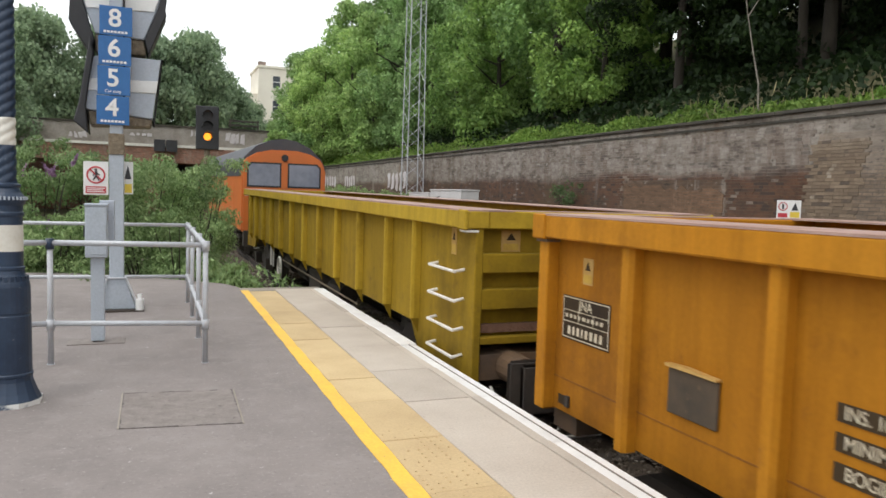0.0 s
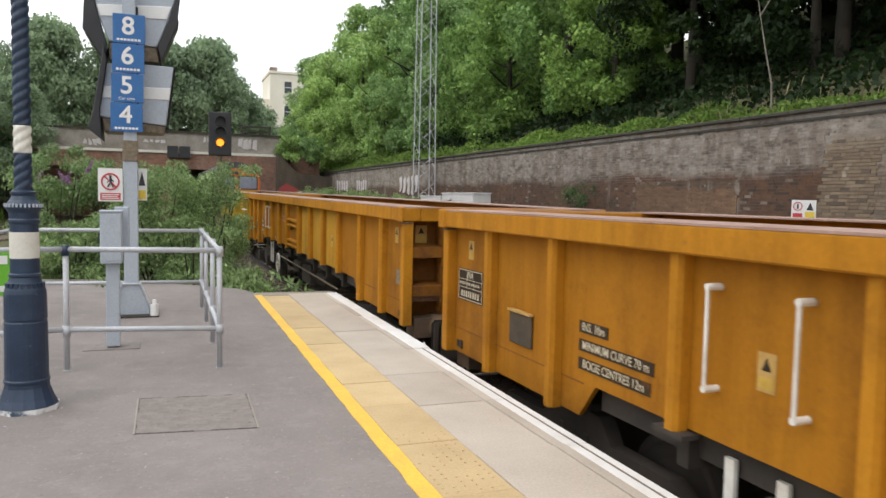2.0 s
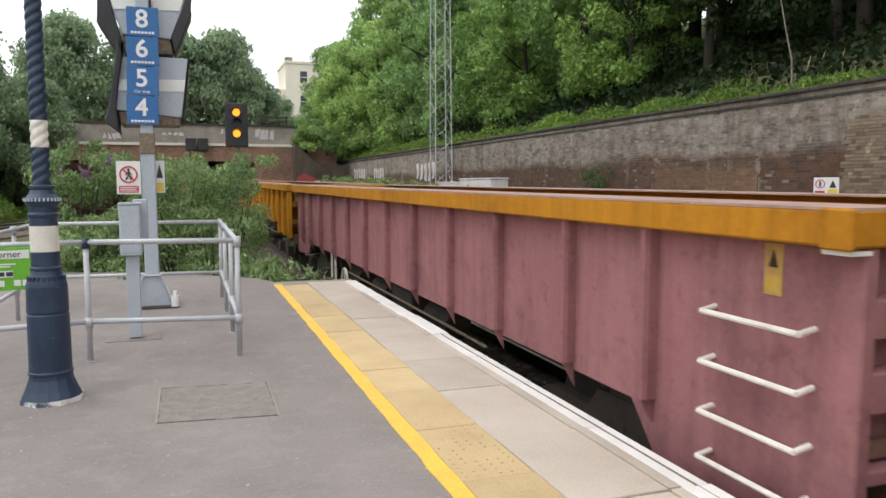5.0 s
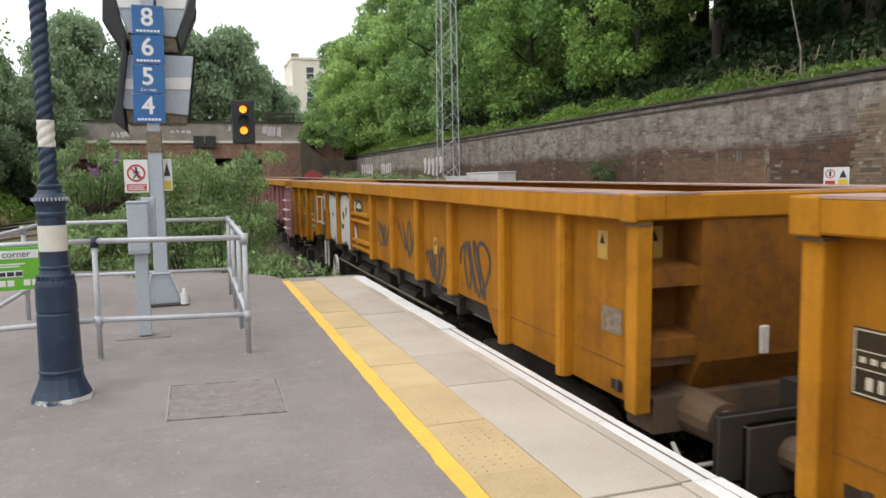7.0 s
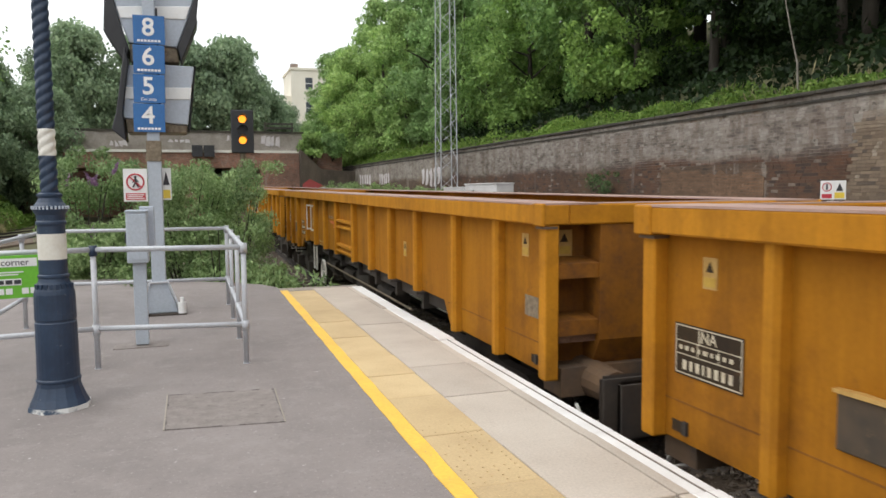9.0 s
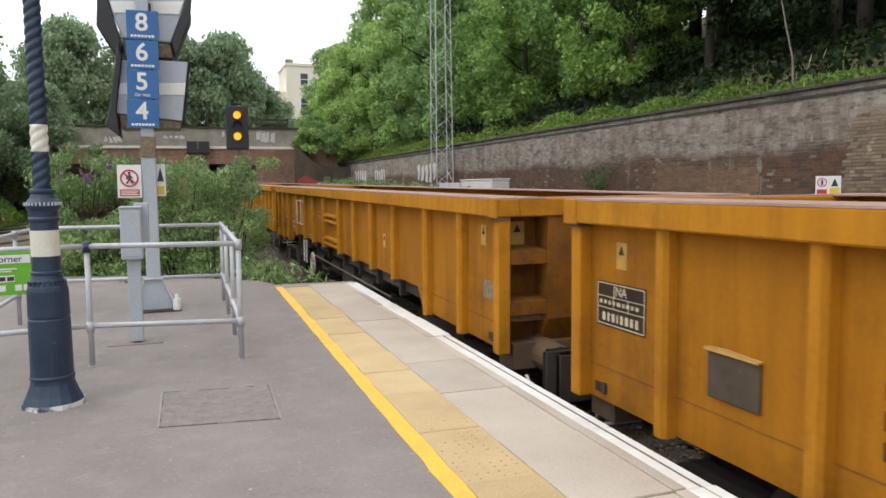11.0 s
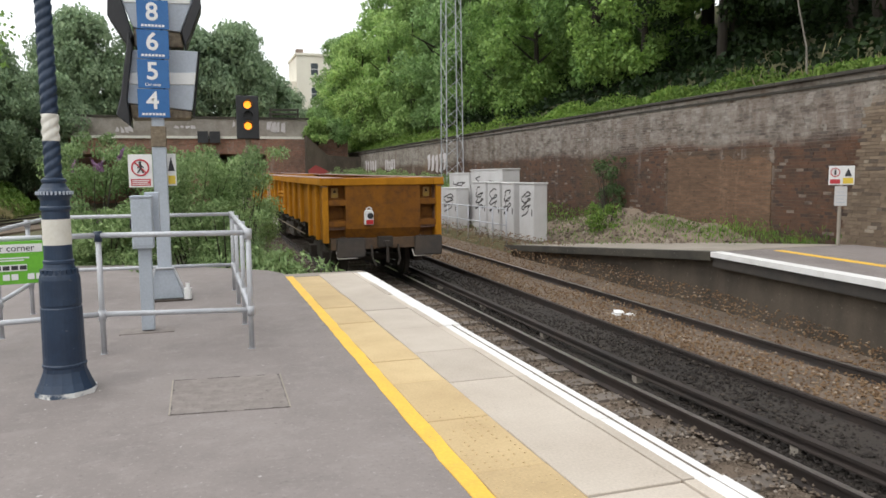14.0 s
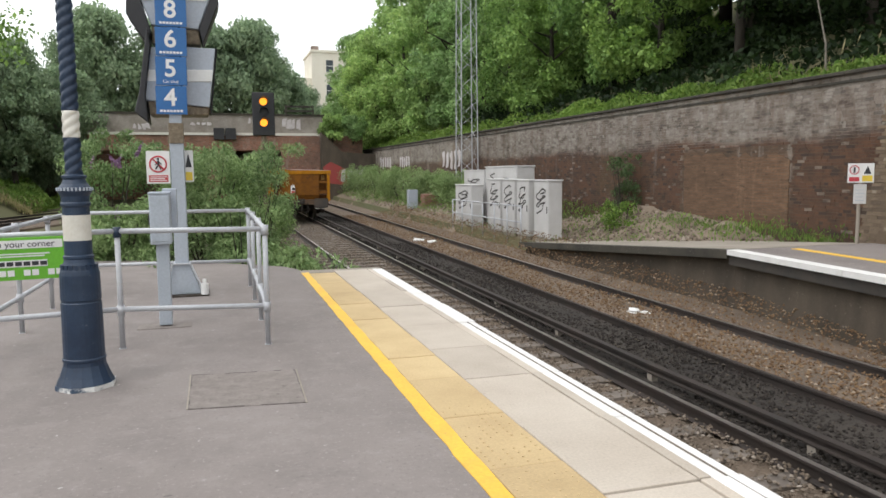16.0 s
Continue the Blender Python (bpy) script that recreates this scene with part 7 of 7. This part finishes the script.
def make_mast():
    s = thing("lattice_mast", "tall galvanised lattice mast beside the retaining wall", "mast", at=(12.75, 36.2, -0.4))
    h, w0, w1 = 19.0, 0.46, 0.34
    b = B()
    cor = ((-1, -1), (1, -1), (1, 1), (-1, 1))
    def at(i, z):
        w = w0 + (w1 - w0) * z / h
        return (cor[i][0] * w, cor[i][1] * w, z)
    for i in range(4):
        b = B()
        cyl(b, at(i, 0), at(i, h), 0.03, seg=6)
        part("leg", b, M["galv"], s)
    for f in range(4):
        z, flip = 0.0, 0
        while z < h - 0.7:
            b = B()
            i, j = (f, (f + 1) % 4) if flip else ((f + 1) % 4, f)
            cyl(b, at(i, z), at(j, z + 0.7), 0.012, seg=4)
            part("lacing_bar", b, M["galv"], s)
            z += 0.7
            flip = 1 - flip


def make_bridge():
    s = thing("road_bridge", "brick and iron road bridge with tagged parapet over the lines", "bridge", kind="structure")
    Y = 62.0
    rngt = random.Random(9)
    b = B()
    box(b, -30, 9.0, Y, Y + 9, 4.75, 4.95)
    part("deck_flange", b, M["cream_band"], s, "pale girder flange")
    b = B()
    box(b, -30, 9.2, Y + 0.15, Y + 9, 4.95, 6.35)
    part("parapet", b, M["parapet"], s, "weathered grey parapet")
    b = B()
    box(b, -30, 9.3, Y + 0.05, Y + 0.5, 6.35, 6.5)
    part("parapet_coping", b, M["coping"], s)
    b = B()
    box(b, -30, 9.0, Y + 0.1, Y + 8.5, 3.55, 4.75)
    part("girder", b, M["bridge_brick"], s, "rusty brown girder and brickwork")
    b = B()
    box(b, 5.75, 12.5, Y, Y + 9, -1.0, 4.75)
    part("abutment", b, M["bridge_brick"], s)
    b = B()
    prism(b, [(8.9, -1.0), (11.5, -1.0), (13.4, -1.0), (13.4, 3.2), (10.6, 3.4), (8.9, 5.0)], "y", Y - 1.0, Y)
    part("wing_wall", b, M["concrete_dark"], s, "dark sloping wing wall")
    b = B()
    box(b, -30, -14, Y, Y + 9, -1.5, 4.75)
    part("abutment", b, M["bridge_brick"], s)
    b = B()
    box(b, -3.4, 1.2, Y + 0.2, Y + 8, -1.0, 3.55)
    part("pier", b, M["bridge_brick"], s, "brick pier between the openings")
    for x0, x1, z0, z1, key in ((3.2, 4.4, 5.6, 6.2, "graf_far"), (5.9, 7.4, 5.2, 6.2, "graf_far"), (-1.2, 0.4, 5.5, 5.8, "graf_far"), (-5.4, -4.2, 5.1, 5.7, "graf_far")):
        for k in range(4):
            b = B()
            xa = x0 + (x1 - x0) * k / 4
            w, dz = (x1 - x0) / 4, z1 - z0
            prism(b, [(xa + rngt.uniform(-0.1, 0.1), z0 + dz * rngt.uniform(0, 0.4)), (xa + w * rngt.uniform(0.6, 1.1), z0 + dz * rngt.uniform(0, 0.3)),
                      (xa + w * rngt.uniform(0.7, 1.1), z1 - dz * rngt.uniform(0, 0.5)), (xa + w * rngt.uniform(-0.1, 0.3), z1 - dz * rngt.uniform(0, 0.2))], "y", Y + 0.12, Y + 0.149)
            part("spray_tag", b, M[key], s)
    b = B()
    prism(b, [(9.0, 0.9), (11.2, 0.6), (11.0, 1.9), (9.6, 2.6), (9.0, 2.2)], "y", Y - 1.02, Y - 1.0)
    part("red_tag", b, M["graf_red"], s, "large red spray patch")
    for k in range(4):
        b = B()
        xa = 10.4 + 0.5 * k
        prism(b, [(xa, 1.0), (xa + 0.4, 0.9), (xa + 0.45, 2.0), (xa + 0.1, 1.9)], "y", Y - 1.05, Y - 1.025)
        part("spray_tag", b, M["graf_far"], s)
    for x in (0.9, 1.8):
        b = B()
        box(b, x - 0.4, x + 0.4, Y - 0.4, Y, 4.4, 5.3)
        part("hanging_box", b, M["hood_black"], s, "dark box hung on the girder")
    # added brick-lined tube round the lines keeps the bridge opening dark
    b = B()
    for x0, x1, z0, z1 in ((9.0, 9.8, -1.0, 4.9), (1.4, 2.2, -1.0, 4.9), (1.4, 9.8, 4.9, 5.5)):
        box(b, x0, x1, Y + 9, Y + 150, z0, z1)
    solid("covered_way", b, M["bridge_brick"], "brick tube added beyond the bridge to keep its opening dark", "tunnel", kind="structure")
    # added wall blocks the sky gap under the rest of the deck
    b = B()
    box(b, -34, 1.4, Y + 10, Y + 11, -1.0, 6.0)
    solid("cutting_wall", b, M["bridge_brick"], "brick wall added beyond the bridge to block the sky under it", "wall", kind="structure")
    b = B()
    for k in range(2):
        box(b, 6.2, 8.6, Y + 0.7, Y + 0.9, 6.75 + 0.35 * k, 6.9 + 0.35 * k)
    for x in (6.3, 8.5):
        box(b, x - 0.06, x + 0.06, Y + 0.72, Y + 0.88, 6.4, 7.3)
    part("guard_boards", b, M["coping"], s, "boards above the parapet")


def make_building():
    s = thing("apartment_building", "cream rendered building with sash windows far beyond the bridge", "building", at=(15.2, 112, 0))
    b = B()
    box(b, 0, 9, 0, 9, 0, 19.6)
    part("wall", b, M["render_cream"], s)
    b = B()
    box(b, -1.7, 0, 1.0, 8, 0, 15.9)
    part("side_wing", b, M["render_cream"], s)
    b = B()
    box(b, -0.15, 9.15, -0.15, 9.15, 19.6, 19.95)
    part("cornice", b, M["render_cream"], s)
    for x in (2.1, 5.2):
        for z in (13.2, 16.8):
            b = B()
            box(b, x, x + 1.05, -0.03, 0.02, z, z + 1.7)
            wdw = part("window", b, M["glass_dark"], s)
            b = B()
            box(b, x - 0.08, x + 1.13, -0.12, 0.0, z - 0.14, z)
            part("sill", b, M["sign_white"], wdw)
            b = B()
            box(b, x, x + 1.05, -0.06, -0.03, z + 0.8, z + 0.88)
            part("glazing_bar", b, M["sign_white"], wdw)
    b = B()
    box(b, -1.2, -0.5, 0.96, 1.02, 13.2, 14.8)
    part("window", b, M["glass_dark"], s)
    b = B()
    box(b, 0.4, 1.5, 3, 4, 19.9, 21)
    part("chimney", b, M["bridge_brick"], s)


make_lamp_column()
make_railing()
make_helpline_board()
make_control_box()
make_monitor_post()
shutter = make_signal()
make_far_sign(12.35, 11.55)
CABS = [(10.0, 20.8, -0.57, 1.07, 0.46, 1.90, "tall grey steel cabinet with a spray tag"), (10.0, 22.3, -0.6, 1.0, 0.42, 1.93, "grey steel cabinet with a spray tag"),
        (10.0, 23.45, -0.6, 1.15, 0.42, 1.94, "grey steel cabinet with a spray tag"), (10.0, 24.75, -0.6, 1.25, 0.42, 1.95, "grey steel cabinet with a spray tag"),
        (10.7, 24.9, -0.5, 3.2, 0.7, 2.32, "large pale cabinet behind the others, with a sprayed mark"), (10.75, 28.4, -0.5, 2.5, 0.6, 2.2, "large pale cabinet with a spray tag"),
        (9.98, 27.8, -0.62, 2.0, 0.5, 1.72, "low grey cabinet at the end of the row")]
for k, (x, y, z, w, d, h, lab) in enumerate(CABS):
    make_cabinet(x, y, z, w, d, h, lab, 3 + k)
make_cabinet_rail()
make_mast()
make_bridge()
make_building()


# trackside litter and small boxes
def make_litter(x, y, z, s, seed):
    rng = random.Random(seed)
    b = B()
    bmesh.ops.create_icosphere(b, subdivisions=2, radius=s)
    for v in b.verts:
        v.co *= 0.6 + 0.6 * rng.random()
        v.co.z *= 0.45
    ob = solid("litter_bag", b, M["sign_white"], "crumpled white plastic bag on the ballast", "litter", group="litter on the ballast")
    ob.location = (x, y, z)


make_litter(7.35, 11.7, -1.0, 0.14, 1)
make_litter(7.5, 11.55, -1.02, 0.10, 2)
make_litter(7.1, 25.5, -0.85, 0.22, 3)
make_litter(7.4, 24.8, -0.85, 0.18, 4)
bx = thing("location_box", "pale blue-grey lineside box on a short leg", "lineside box", at=(10.3, 38.0, rail_z(38) + 0.05))
b1 = B()
box(b1, -0.25, 0.25, -0.2, 0.2, 0.25, 1.25)
part("case", bevelled(b1, 0.02), M["hood_grey"], bx)
b1 = B()
box(b1, -0.05, 0.05, -0.05, 0.05, -0.4, 0.25)
part("leg", b1, M["black_steel"], bx)
b1 = B()
box(b1, 10.9, 11.9, 37.8, 38.6, rail_z(38) - 0.2, rail_z(38) + 1.05)
solid("brick_stub", bevelled(b1, 0.04), M["bridge_brick"], "broken red brick stub wall", "wall stub")


# ---- bricks of the retaining wall and its buttress ----
def brick_boxes(rows):
    """Joined brick fronts: rows of (matrix, length) give 5-sided blocks, proud of the plane x = 0, lying along y."""
    verts, faces = [], []
    quads = ((0, 1, 3, 2), (0, 2, 6, 4), (1, 5, 7, 3), (0, 4, 5, 1), (2, 3, 7, 6))
    for m, length, proud in rows:
        k = len(verts)
        for x in (-proud, 0.0):
            for z in (0.004, 0.071):
                for y in (0.002, length - 0.002):
                    verts.append(m @ Vector((x, y, z)))
        faces += [tuple(k + i for i in q) for q in quads]
    return verts, faces


def lay_bricks(place, y0, y1, z0, z1, near, parent, material, seed, skip=None):
    """Irregular courses: stretchers and headers; those below `near` along y are parts, the rest one part of stuff."""
    rng = random.Random(seed)
    shared = {}
    rest = []
    z = z0
    while z < z1 - 0.07:
        y = y0 - 0.225 * rng.random()
        while y < y1:
            length = 0.225 if rng.random() < 0.6 else 0.1125
            if y >= y0 - 0.001 and not (skip and skip(y, z)):
                m = place(y, z)
                if y < near:
                    if length not in shared:
                        v, f = brick_boxes([(Matrix(), length, 0.012)])
                        shared[length] = raw_mesh("brick", v, f, material)
                    ob = new("brick", shared[length])
                    ob.parent = parent
                    ob.matrix_basis = m @ pose(rng.uniform(-0.003, 0.003), 0, 0, 0, 0, rng.uniform(-1, 1))
                elif rng.random() < 0.97:
                    rest.append((m, length, rng.choice((0.003, 0.005, 0.007, 0.012))))
            y += length
        z += 0.075
    if rest:
        v, f = brick_boxes(rest)
        ob = new("brickwork", raw_mesh("brickwork", v, f, material))
        ob.parent = parent
        tagged(ob, kind="stuff", label="old bricks with uneven faces and pale lime wash")


wall_east = bpy.data.objects["wall_east"]
rngt = random.Random(19)
for y0, y1, z0, z1 in ((39.0, 42.6, 1.7, 2.9), (50.0, 53.0, 1.9, 2.8), (55.5, 59.5, 1.9, 2.9)):
    k = 5
    for i in range(k):
        b0 = B()
        ya, w0, dz = y0 + (y1 - y0) * i / k, (y1 - y0) / k, z1 - z0
        prism(b0, soften([(ya + w0 * rngt.uniform(0, 0.2), z0 + dz * rngt.uniform(0, 0.3)), (ya + w0 * rngt.uniform(0.7, 0.95), z0 + dz * rngt.uniform(0, 0.3)),
                          (ya + w0 * rngt.uniform(0.35, 0.6), z0 + dz * 0.55), (ya + w0 * rngt.uniform(0.7, 0.95), z1 - dz * rngt.uniform(0, 0.3)), (ya + w0 * rngt.uniform(0, 0.2), z1)], 1), "x", WALL_X - 0.022, WALL_X - 0.002)
        part("spray_tag", b0, M["graf_far"], wall_east, "faded white spray tag")
lay_bricks(lambda y, z: Matrix.Translation((WALL_X, y, z)), 11.85, 40.0, -0.3, 3.44, 12.85, wall_east, M["face_brick"], 4,
           skip=lambda y, z: 14.4 < y < 18.75 and z < 2.1)
buttress = [c for c in wall_east.children if c.name.startswith("buttress")][0]
SLOPE = math.degrees(math.atan2(0.99, WALL_TOP - 0.5 + 1.3))
lay_bricks(lambda y, z: pose(WALL_X - 1.0, 0, -1.3) @ pose(0, y, 0, 0, SLOPE, 0) @ Matrix.Translation((0, 0, z + 1.3)), 10.45, 11.78, 0.0, 3.1, 20.0, buttress, M["pier_face"], 5)

motions()
